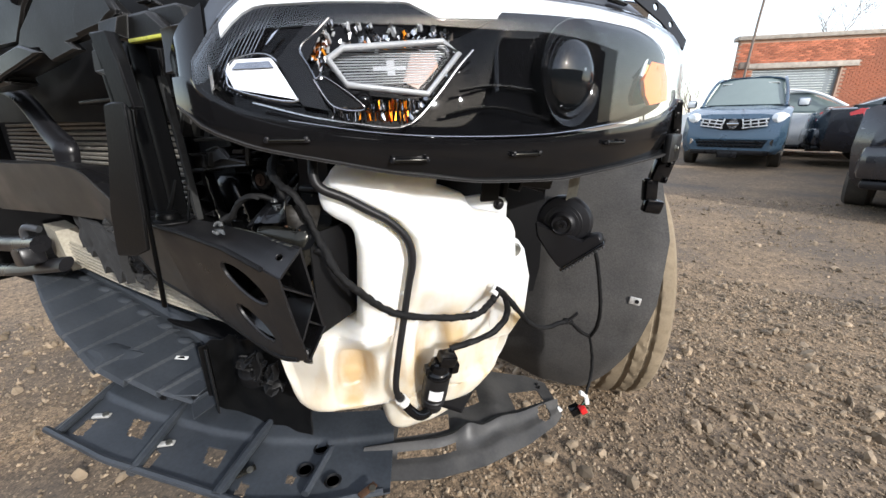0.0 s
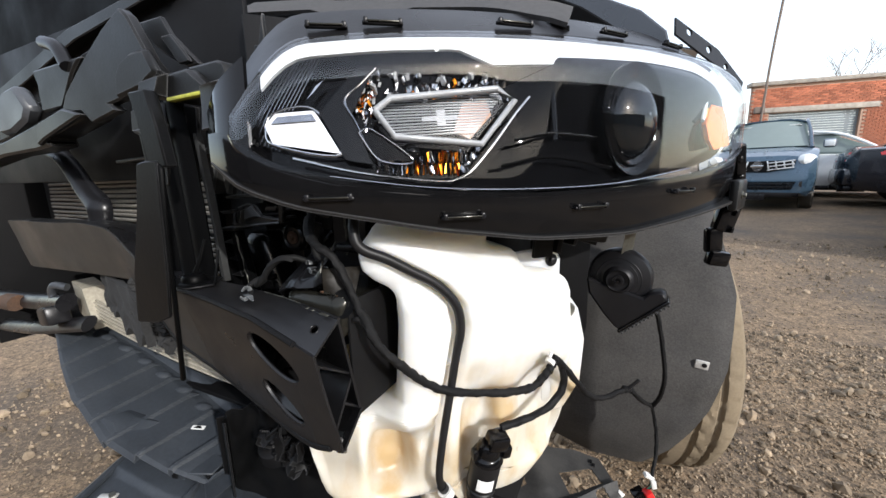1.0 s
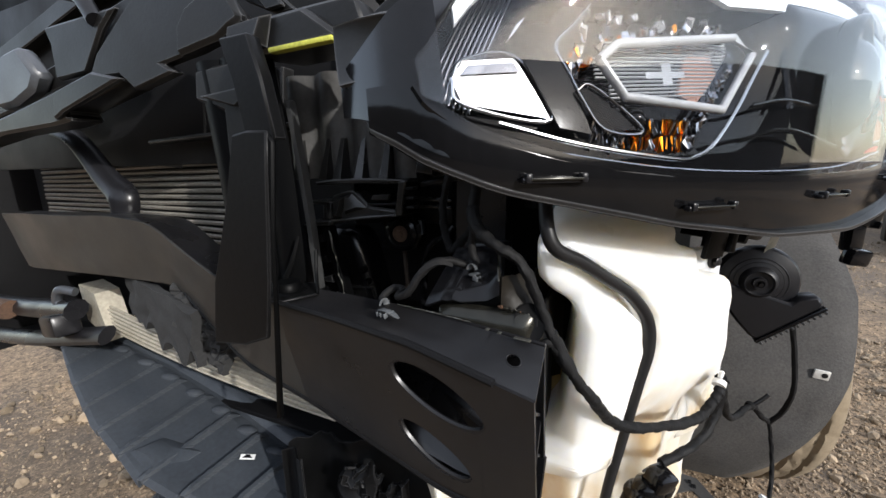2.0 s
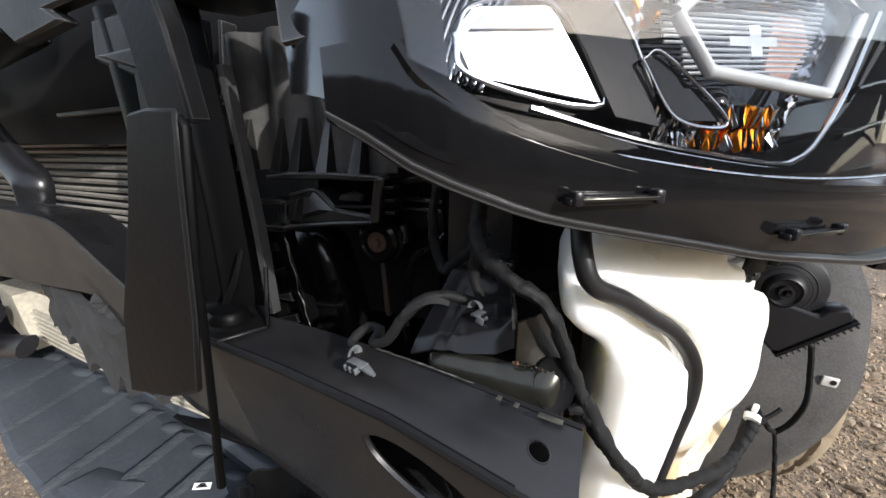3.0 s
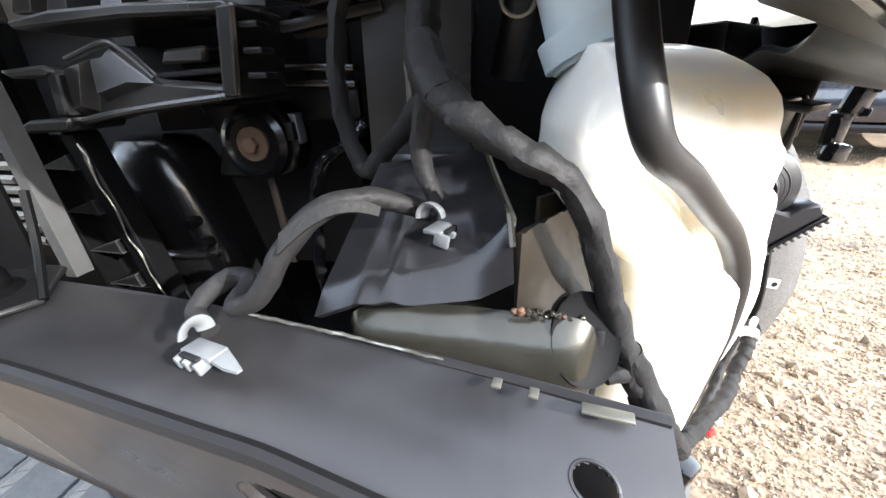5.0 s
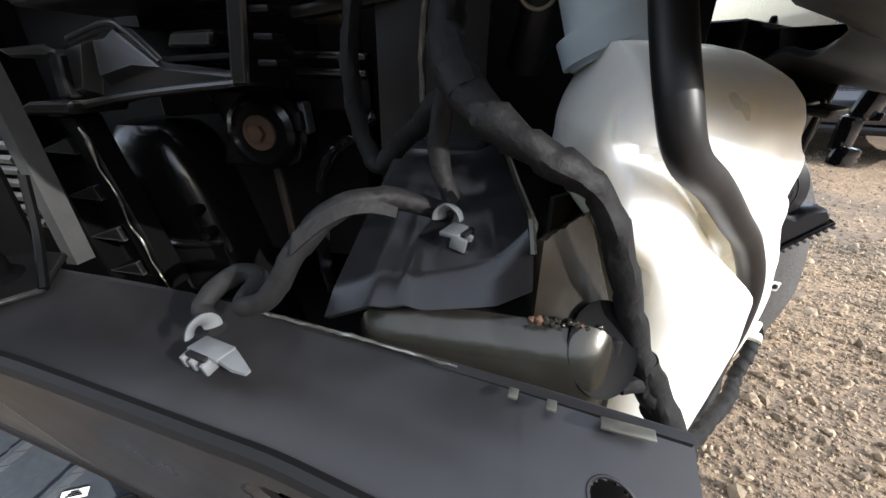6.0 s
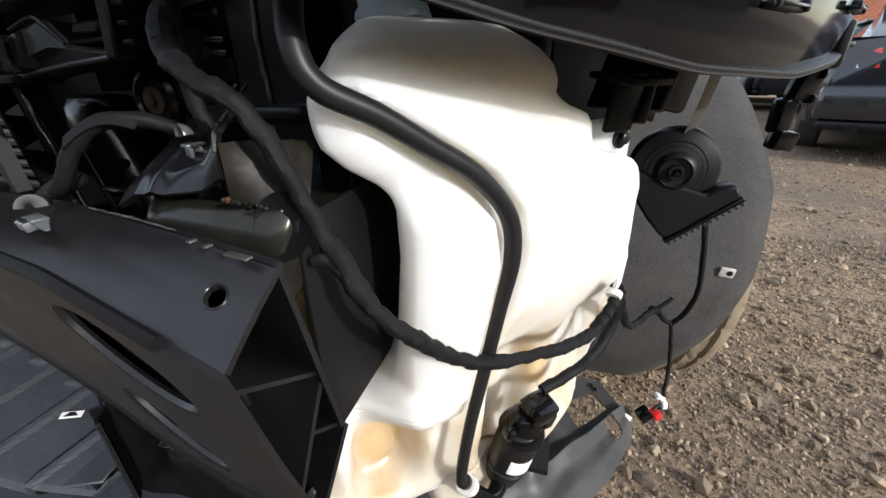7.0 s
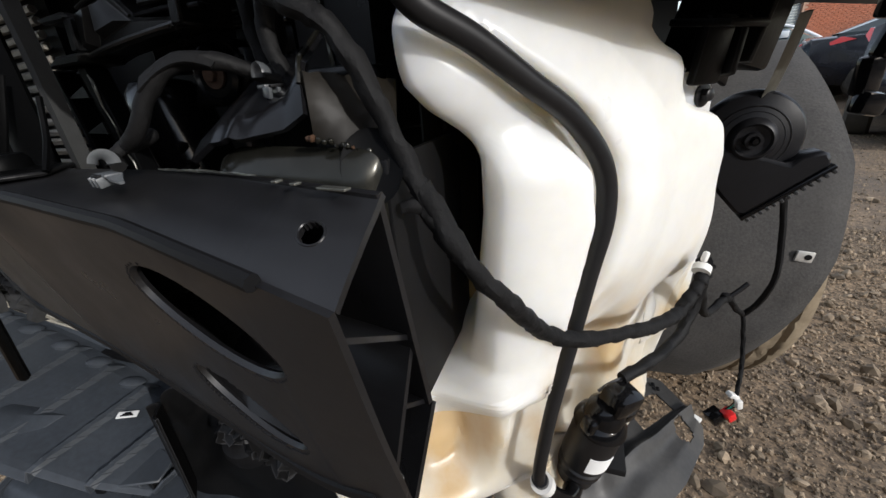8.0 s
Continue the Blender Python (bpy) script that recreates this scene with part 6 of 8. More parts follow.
    for i in range(3):
        part("bare_wire", tube([q, q + Vector((-0.004 + 0.004 * i, 0.002, -0.012)), Vector((0.002 + 0.002 * i, 0.868, 0.243))], 0.0012, 6, 4), green_mark if i == 1 else rubber, har)
    plug = part("sensor_plug", box((0.026, 0.024, 0.020), pose(-0.010, 0.868, 0.226, 0, -28, 30), 0.003), gloss_black, har, "black plug")
    part("plug_lock", box((0.016, 0.020, 0.018), pose(0.008, 0.864, 0.237, 0, -28, 30), 0.003), red_plastic, plug, "red plug lock")
    # second lead over the rail, held by two grey clips
    loop = [W(-0.4894, 0.3599, 0.7769), W(-0.4994, 0.3660, 0.7815), W(-0.4925, 0.3768, 0.7890), W(-0.4813, 0.3755, 0.7898), W(-0.4790, 0.3620, 0.7865), W(-0.4659, 0.3590, 0.7935), W(-0.4560, 0.3627, 0.8086), W(-0.4454, 0.3701, 0.8199), W(-0.4323, 0.3840, 0.8204), W(-0.4190, 0.3960, 0.8132), W(-0.4110, 0.4060, 0.8070)]
    part("rail_lead", tube(loop, [0.0032, 0.0036, 0.0036, 0.0035, 0.0036, 0.0037, 0.0039, 0.0042, 0.004, 0.0036, 0.003], 12, 8, wrap=0.14), tape, har)
    part("tape_wing", sheet(lambda s, t: (-0.455 + 0.028 * s, 0.3605 + 0.016 * s - 0.003 * t, 0.8155 + 0.0085 * math.sin(s * 2.6) - 0.006 * t * (1 - 0.6 * s)), 10, 4, 0.0012), tape, har, "loose end of tape")
    drop = [W(-0.413, 0.408, 0.862), W(-0.418, 0.405, 0.845), W(-0.419, 0.404, 0.830), W(-0.414, 0.404, 0.815), W(-0.411, 0.404, 0.808)]
    part("drop_lead", tube(drop, [0.0052, 0.0048, 0.0044, 0.004, 0.003], 10, 8, wrap=0.14, flat=0.7), tape, har)
    side = [W(-0.458, 0.452, 0.93), W(-0.460, 0.450, 0.902), W(-0.466, 0.450, 0.883), W(-0.469, 0.450, 0.861), W(-0.467, 0.450, 0.835), W(-0.458, 0.448, 0.816), W(-0.444, 0.440, 0.828), W(-0.416, 0.412, 0.852)]
    part("side_lead", tube(side, [0.0040, 0.0042, 0.0040, 0.0041, 0.0043, 0.0044, 0.0045, 0.0046], 12, 10, wrap=0.24), tape, har)
    braid = [W(-0.478, 0.505, 0.834), W(-0.490, 0.500, 0.822), W(-0.508, 0.500, 0.809), W(-0.517, 0.499, 0.787), W(-0.519, 0.498, 0.761), W(-0.520, 0.496, 0.730), W(-0.516, 0.495, 0.710)]
    part("foil_lead", tube(braid, 0.0046, 10, 14, wrap=0.16), gloss_black, har, "shiny taped lead")
    for base, rz in ((Vector((-0.4865, 0.3535, 0.7722)), -15), (Vector((-0.4105, 0.3915, 0.8060)), 70)):
        m = Matrix.Translation(base) @ pose(0, 0, 0, 0, 0, rz)
        c = part("fixing_clip", box((0.015, 0.0075, 0.0018), m @ pose(0, -0.001, 0.0022), 0.0006), clip_nylon, har, "pale grey nylon fixing clip")
        part("clip_band", tube([m @ Vector((-0.0045, 0.0042 * math.cos(a), 0.0070 + 0.0046 * math.sin(a))) for a in np.linspace(-0.1, 3.0, 9)], 0.0030, 8, 3, flat=0.35), clip_nylon, c)
        part("clip_tail", loft([[(0.006, -0.004, 0.001), (0.006, 0.003, 0.001), (0.006, 0.003, 0.0026), (0.006, -0.004, 0.0026)], [(0.013, -0.0045, 0.0002), (0.013, 0.0005, 0.0002), (0.013, 0.0005, 0.0016), (0.013, -0.0045, 0.0016)], [(0.0175, -0.003, -0.001), (0.0175, -0.001, -0.001), (0.0175, -0.001, 0.0), (0.0175, -0.003, 0.0)]], m), clip_nylon, c)
        for x in (-0.0065, -0.002, 0.0035):
            part("clip_tooth", box((0.0020, 0.006, 0.0050), m @ pose(x, -0.0045, -0.0004, 12, 0, 0), 0.0006), clip_nylon, c)
        # shade inside the clip, put in as a near-black inset
        part("clip_dark_gap", box((0.009, 0.004, 0.0014), m @ pose(-0.001, -0.0046, 0.0022), 0.0003), deep_black, c)
    # short stub that ends beside the rail
    part("cut_stub", tube([W(-0.334, 0.390, 0.748), W(-0.341, 0.386, 0.753), W(-0.347, 0.383, 0.752)], [0.0034, 0.0042, 0.0030], 10, 5, wrap=0.1), tape, har)


build_harness()


# ---- front end carrier, shroud and condenser behind the beam ----
def slab(poly, y, thick, m=None, bevel=0.002):
    """A plate with its outline in (x, z), standing at depth y."""
    b = plate(poly, thick, pose(0, y + thick, 0, 90, 0, 0), bevel)
    if m is not None:
        b.transform(m)
    return b


def build_carrier():
    car = thing("front_carrier", "broken black plastic front end carrier", "carrier", (-0.62, 0.44, 0.6))
    # tall post beside the condenser and its companion
    def post(s, t):
        x = -0.757 + 0.118 * s
        return (x - 0.020 * t * t, 0.413 - 0.008 * abs(math.sin(s * 9.4)) - 0.004 * (1 - s), 0.766 + 0.27 * t)
    part("post", sheet(post, 40, 10, 0.004), post_black, car)
    for s, w in ((0.97, 0.006), (0.62, 0.005), (0.34, 0.008)):
        a, c = Vector(post(s, 0)), Vector(post(s, 1))
        part("post_rib", tube([a, a.lerp(c, 0.5) + Vector((0.005, 0, 0)), c], w / 2, 6, 4), post_black, car)
    # pale strip of the radiator side
    part("pale_strip", loft([[(x - 0.0034, 0.414, z), (x + 0.0034, 0.414, z), (x + 0.0034, 0.424, z), (x - 0.0034, 0.424, z)] for x, z in ((-0.646, 0.985), (-0.6365, 0.905), (-0.6305, 0.847), (-0.6275, 0.80), (-0.625, 0.762))]), strip_grey, car, "faded grey sealing strip")
    # shroud bracket: upper shelf, end wall and the wavy arm below it
    part("ledge", slab([(-0.645, 0.891), (-0.617, 0.8945), (-0.573, 0.8955), (-0.519, 0.8945), (-0.515, 0.891), (-0.518, 0.8885), (-0.575, 0.8895), (-0.642, 0.887)], 0.447, 0.05, bevel=0.0015), bracket_plastic, car)
    part("end_wall", slab([(-0.523, 0.892), (-0.513, 0.893), (-0.520, 0.852), (-0.530, 0.852)], 0.446, 0.045, bevel=0.0015), bracket_plastic, car)
    arm_low = [(-0.640, 0.866), (-0.618, 0.873), (-0.592, 0.879), (-0.584, 0.877), (-0.569, 0.862), (-0.526, 0.858), (-0.526, 0.852), (-0.569, 0.848), (-0.613, 0.843), (-0.634, 0.838), (-0.642, 0.843)]
    part("arm", slab(arm_low, 0.452, 0.03, bevel=0.003), bracket_plastic, car)
    part("arm_lip", tube([(-0.632, 0.449, 0.8395), (-0.600, 0.447, 0.845), (-0.569, 0.447, 0.849), (-0.527, 0.447, 0.853)], 0.0020, 8, 5), bracket_plastic, car)
    part("arm_brow", tube([(-0.619, 0.450, 0.873), (-0.592, 0.449, 0.8795), (-0.582, 0.449, 0.8755), (-0.569, 0.450, 0.8625)], 0.0013, 8, 5), bracket_plastic, car)
    part("arm_face", loft([[(-0.634, 0.4515, 0.842), (-0.610, 0.4515, 0.8465), (-0.600, 0.4515, 0.8740), (-0.614, 0.4515, 0.8715), (-0.634, 0.4515, 0.8650)], [(-0.630, 0.4470, 0.846), (-0.613, 0.4440, 0.8500), (-0.605, 0.4440, 0.8700), (-0.615, 0.4450, 0.8680), (-0.630, 0.4470, 0.8620)]]), bracket_plastic, car)
    part("arm_facet", loft([[(-0.600, 0.4515, 0.8750), (-0.592, 0.4515, 0.8770), (-0.571, 0.4515, 0.8600), (-0.604, 0.4515, 0.8510)], [(-0.599, 0.4455, 0.8715), (-0.593, 0.4465, 0.8725), (-0.584, 0.4480, 0.8610), (-0.601, 0.4450, 0.8560)]]), bracket_plastic, car)
    part("stub", slab([(-0.653, 0.868), (-0.624, 0.870), (-0.617, 0.867), (-0.622, 0.864), (-0.646, 0.864)], 0.440, 0.03, bevel=0.0015), bracket_plastic, car)
    part("stub_wall", slab([(-0.624, 0.866), (-0.617, 0.866), (-0.620, 0.845), (-0.627, 0.845)], 0.441, 0.02, bevel=0.001), shaded_plastic, car)
    part("ledge", slab([(-0.665, 0.836), (-0.647, 0.843), (-0.619, 0.844), (-0.622, 0.837)], 0.440, 0.035, bevel=0.0015), bracket_plastic, car)
    part("upper_wall", sheet(lambda s, t: (-0.70 + 0.185 * s, 0.476 - 0.006 * math.sin(s * 22), 0.895 + 0.13 * t), 40, 4, 0.004), upper_sheen, car)
    for x in (-0.678, -0.634, -0.612, -0.580, -0.545):
        part("wall_rib", loft([[(x - 0.006, 0.449, 0.8945), (x + 0.006, 0.449, 0.8945), (x + 0.004, 0.474, 0.8945), (x - 0.004, 0.474, 0.8945)], [(x - 0.002, 0.466, 0.945), (x + 0.003, 0.466, 0.945), (x + 0.002, 0.474, 0.945), (x - 0.002, 0.474, 0.945)]]), bracket_plastic, car)
    for k in range(3):
        part("end_rib", box((0.010, 0.012, 0.003), pose(-0.510, 0.455, 0.862 + 0.011 * k), 0.001), shaded_plastic, car)
    part("block", slab([(-0.569, 0.869), (-0.565, 0.876), (-0.541, 0.877), (-0.543, 0.869)], 0.456, 0.02, bevel=0.0015), bracket_plastic, car)
    part("shelf", slab([(-0.572, 0.862), (-0.572, 0.865), (-0.526, 0.867), (-0.526, 0.864)], 0.454, 0.03, bevel=0.0008), shaded_plastic, car)
    # near-black sheet added where only shade lies behind the bracket
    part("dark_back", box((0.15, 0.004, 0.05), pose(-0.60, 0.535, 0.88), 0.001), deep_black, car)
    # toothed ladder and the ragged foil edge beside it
    # shade between the teeth, put in as a near-black plate
    part("ladder_shade", slab([(-0.672, 0.835), (-0.632, 0.836), (-0.606, 0.728), (-0.650, 0.726)], 0.462, 0.004), deep_black, car)
    part("ladder_rail", slab([(-0.642, 0.836), (-0.630, 0.836), (-0.604, 0.728), (-0.616, 0.728)], 0.448, 0.016, bevel=0.0015), post_black, car)
    part("ladder_rail", slab([(-0.674, 0.836), (-0.668, 0.836), (-0.648, 0.728), (-0.654, 0.728)], 0.448, 0.016, bevel=0.0015), post_black, car)
    for x, z in ((-0.653, 0.817), (-0.6475, 0.7895), (-0.642, 0.763), (-0.637, 0.739)):
        part("ladder_tooth", loft([[(x - 0.013, 0.449, z - 0.002), (x + 0.012, 0.449, z - 0.003), (x + 0.012, 0.462, z - 0.003), (x - 0.013, 0.462, z - 0.002)], [(x - 0.012, 0.4495, z - 0.0012), (x + 0.009, 0.4495, z + 0.006), (x + 0.009, 0.4615, z + 0.006), (x - 0.012, 0.4615, z - 0.0012)]]), shaded_plastic, car)
    foil = [(-0.6275, 0.830), (-0.6250, 0.822), (-0.6230, 0.808), (-0.6205, 0.797), (-0.6180, 0.788), (-0.6165, 0.774), (-0.6130, 0.762), (-0.6105, 0.750), (-0.6070, 0.740), (-0.6045, 0.728)]
    pts = [(x + 0.0010 * math.sin(i * 2.3), 0.4458, z) for i, (x, z) in enumerate(foil)]
    part("foil_edge", tube(pts, [0.0004, 0.0013, 0.0006, 0.0004, 0.0007, 0.0003, 0.0006, 0.0004, 0.0007, 0.0003], 6, 6, wrap=0.5), bare_steel, car, "ragged bright foil edge")
    # radiator end tank, leaning, and the bolted boss
    def ring_at(z, f):
        cx = -0.640 + 0.27 * (0.82 - z)
        return [(cx + 0.029 * math.copysign(abs(math.cos(a)) ** 0.55, math.cos(a)) * f, 0.512 + 0.030 * math.copysign(abs(math.sin(a)) ** 0.55, math.sin(a)) * f, z) for a in np.linspace(0, 2 * math.pi, 24, endpoint=False)]
    part("end_tank", loft([ring_at(z, f) for z, f in ((0.60, 1.0), (0.79, 1.0), (0.806, 0.98), (0.817, 0.9), (0.825, 0.72), (0.828, 0.4))]), tank_black, car)
    for z in (0.655, 0.70, 0.745):
        part("tank_rib", tube([(-0.640 + 0.27 * (0.82 - z) - 0.028, 0.484, z), (-0.640 + 0.27 * (0.82 - z), 0.480, z), (-0.640 + 0.27 * (0.82 - z) + 0.028, 0.484, z)], 0.002, 6, 4), tank_black, car)
    m = pose(-0.545, 0.485, 0.824, 90, 0, 0)
    part("boss_arm", slab([(-0.582, 0.848), (-0.530, 0.849), (-0.520, 0.838), (-0.518, 0.820), (-0.524, 0.805), (-0.545, 0.800), (-0.580, 0.802), (-0.571, 0.825)], 0.489, 0.02, bevel=0.002), tank_black, car)
    boss = part("boss", lathe([(0.0005, 0.0), (0.0165, 0.0), (0.0185, 0.002), (0.0225, 0.0), (0.0235, -0.004), (0.0235, -0.03), (0.0005, -0.03)], 28, m), tank_black, car)
    part("washer", lathe([(0.004, 0.0), (0.0105, 0.0), (0.0105, 0.002), (0.004, 0.0025)], 20, m), rust, boss, "rusty washer")
    part("bolt_head", bolt_bm(0.0052, 0.006, m), rust, boss, "rusty hex bolt")
    part("white_clip", box((0.009, 0.010, 0.019), pose(-0.521, 0.496, 0.832, 0, -5, 0), 0.002), grey_clip, car)
    # slot's shade is a near-black box
    part("clip_dark_slot", box((0.005, 0.006, 0.011), pose(-0.5205, 0.4895, 0.831, 0, -5, 0), 0.001), deep_black, car)
    for x, z in ((-0.606, 0.770), (-0.600, 0.754)):
        part("screw_boss", lathe([(0.0005, 0.004), (0.0035, 0.004), (0.005, 0.0), (0.005, -0.006)], 12, pose(x, 0.483, z, 90, 0, 0)), tank_black, car)
    part("stained_rod", box((0.006, 0.004, 0.07), pose(-0.552, 0.51, 0.765, 0, -4, 0), 0.001), dark_stain, car, "rust-streaked rod")
    # small metal bracket above right, with cross bars
    part("metal_tab", slab([(-0.527, 0.885), (-0.500, 0.884), (-0.499, 0.897), (-0.526, 0.898)], 0.520, 0.004), bare_steel, car)
    part("tab_bolt", bolt_bm(0.004, 0.004, pose(-0.520, 0.519, 0.893, 90, 0, 0)), satin_black, car)
    part("cap_plate", slab([(-0.531, 0.905), (-0.516, 0.904), (-0.493, 0.899), (-0.486, 0.902), (-0.488, 0.912), (-0.531, 0.913)], 0.500, 0.02), bracket_plastic, car)
    for z in (0.867, 0.858):
        part("cross_bar", box((0.056, 0.012, 0.004), pose(-0.508, 0.506, z, 0, 2, 0), 0.001), bracket_plastic, car)
    part("cross_plate", box((0.055, 0.008, 0.02), pose(-0.508, 0.510, 0.846), 0.002), shaded_plastic, car)
    # welded uprights of the rail tower
    part("upright", loft([[(x - 0.013, 0.50, z), (x + 0.013, 0.50, z), (x + 0.013, 0.54, z), (x - 0.013, 0.54, z)] for x, z in ((-0.462, 0.70), (-0.460, 0.85), (-0.457, 1.0))]), beam_paint, car)
    part("upright", loft([[(x - 0.020, 0.497, z), (x + 0.024, 0.497, z), (x + 0.024, 0.53, z), (x - 0.020, 0.53, z)] for x, z in ((-0.434, 0.70), (-0.434, 0.85), (-0.432, 1.02))]), beam_paint, car)
    part("upright_foot", box((0.05, 0.03, 0.012), pose(-0.428, 0.488, 0.815, 0, 0, 0), 0.004), beam_paint, car)
    part("weld_seam", tube([(-0.447, 0.497, 0.80), (-0.444, 0.4955, 0.83), (-0.446, 0.4955, 0.86), (-0.440, 0.4955, 0.93)], 0.0016, 6, 10, wrap=0.5), bare_steel, car)
    part("hose_ring", tube([(-0.385 + 0.010 * math.cos(a), 0.52, 0.900 + 0.010 * math.sin(a)) for a in np.linspace(2.6, 6.6, 10)], 0.0015, 6, 3), bare_steel, car)
    part("pipe", tube([(-0.39, 0.54, 0.86), (-0.382, 0.53, 0.90), (-0.385, 0.54, 0.97)], 0.012, 12, 5), rubber, car)
    # drain plug on the beam
    pl = pose(-0.634, 0.376, 0.7705, 0, 0, 0)
    plug = part("rubber_plug", lathe([(0.0005, 0.011), (0.014, 0.011), (0.0165, 0.008), (0.017, 0.002), (0.021, 0.0), (0.021, -0.004)], 28, pl), post_black, car, "round rubber plug")
    part("plug_plate", plate([(-0.045, -0.022), (0.022, -0.030), (0.040, 0.004), (0.012, 0.036), (-0.045, 0.036)], 0.003, pose(-0.634, 0.376, 0.7675), 0.001), shaded_plastic, car)
    part("plug_arm", tube([(-0.648, 0.384, 0.775), (-0.638, 0.390, 0.80), (-0.632, 0.398, 0.83)], [0.004, 0.003, 0.002], 8, 6, flat=0.5), post_black, car)
    part("plug_ridge", tube([(-0.594, 0.380, 0.770), (-0.606, 0.394, 0.79), (-0.611, 0.402, 0.815)], 0.002, 6, 6), post_black, car)
    # front deflector blade with the thin strip under it
    blade = [(-0.632, 0.940), (-0.612, 0.943), (-0.586, 0.942), (-0.591, 0.906), (-0.603, 0.80), (-0.614, 0.736), (-0.650, 0.722), (-0.700, 0.716), (-0.694, 0.75), (-0.686, 0.79), (-0.650, 0.88)]
    part("deflector", slab(blade, 0.325, 0.005), shaded_plastic, car, "flat air deflector blade")
    part("deflector_fold", slab([(-0.588, 0.940), (-0.581, 0.932), (-0.594, 0.84), (-0.611, 0.64), (-0.619, 0.64), (-0.602, 0.80)], 0.3265, 0.006), post_black, car)
    part("deflector_neck", slab([(-0.628, 0.935), (-0.590, 0.935), (-0.600, 0.99), (-0.612, 1.03), (-0.650, 1.03), (-0.638, 0.99)], 0.338, 0.016), shaded_plastic, car)
    # upper arm with the yellow-stained edge
    arm = [(-0.673, 1.051), (-0.640, 1.055), (-0.577, 1.057), (-0.538, 1.030), (-0.534, 1.024), (-0.629, 1.022), (-0.676, 1.032)]
    part("upper_arm", slab(arm, 0.372, 0.06, bevel=0.004), black_plastic, car)
    part("stained_edge", box((0.078, 0.010, 0.005), pose(-0.578, 0.371, 1.0225, 0, -1, 0), 0.0015), yellow_mark, car, "yellow-green stained edge")
    part("arm_facet", loft([[(-0.672, 0.371, 1.030), (-0.622, 0.371, 1.026), (-0.612, 0.371, 1.055), (-0.668, 0.371, 1.051)], [(-0.664, 0.358, 1.033), (-0.628, 0.358, 1.030), (-0.618, 0.360, 1.050), (-0.660, 0.359, 1.047)]]), black_plastic, car)
    part("arm_flap", slab([(-0.600, 1.063), (-0.537, 1.064), (-0.524, 1.060), (-0.516, 1.033), (-0.550, 1.031), (-0.562, 1.040)], 0.386, 0.03, bevel=0.003), black_plastic, car)
    part("bent_strip", slab([(-0.778, 1.162), (-0.716, 1.161), (-0.696, 1.132), (-0.637, 1.083), (-0.667, 1.083), (-0.711, 1.103), (-0.743, 1.124)], 0.432, 0.008, bevel=0.002), black_plastic, car)
    part("bent_strip", slab([(-0.714, 1.130), (-0.688, 1.130), (-0.669, 1.111), (-0.648, 1.087), (-0.676, 1.086)], 0.425, 0.006, bevel=0.002), black_plastic, car)
    part("column", slab([(-0.773, 1.027), (-0.683, 1.031), (-0.690, 0.97), (-0.700, 0.909), (-0.733, 0.909), (-0.731, 0.978), (-0.779, 0.994)], 0.398, 0.05, bevel=0.003), black_plastic, car)
    part("column_hook", slab([(-0.755, 0.994), (-0.671, 0.999), (-0.674, 0.990), (-0.696, 0.978)], 0.385, 0.012, bevel=0.002), black_plastic, car)
    # small clutter of the shroud, right of the post
    rnd = random.Random(5)
    for i in range(16):
        x, z = rnd.uniform(-0.56, -0.46), rnd.uniform(0.88, 1.10)
        part("shroud_rib", box((rnd.uniform(0.02, 0.06), 0.03, rnd.uniform(0.006, 0.02)), pose(x, rnd.uniform(0.46, 0.52), z, rnd.uniform(-8, 8), rnd.uniform(-10, 10), rnd.uniform(-20, 20)), 0.002), black_plastic, car)


build_carrier()


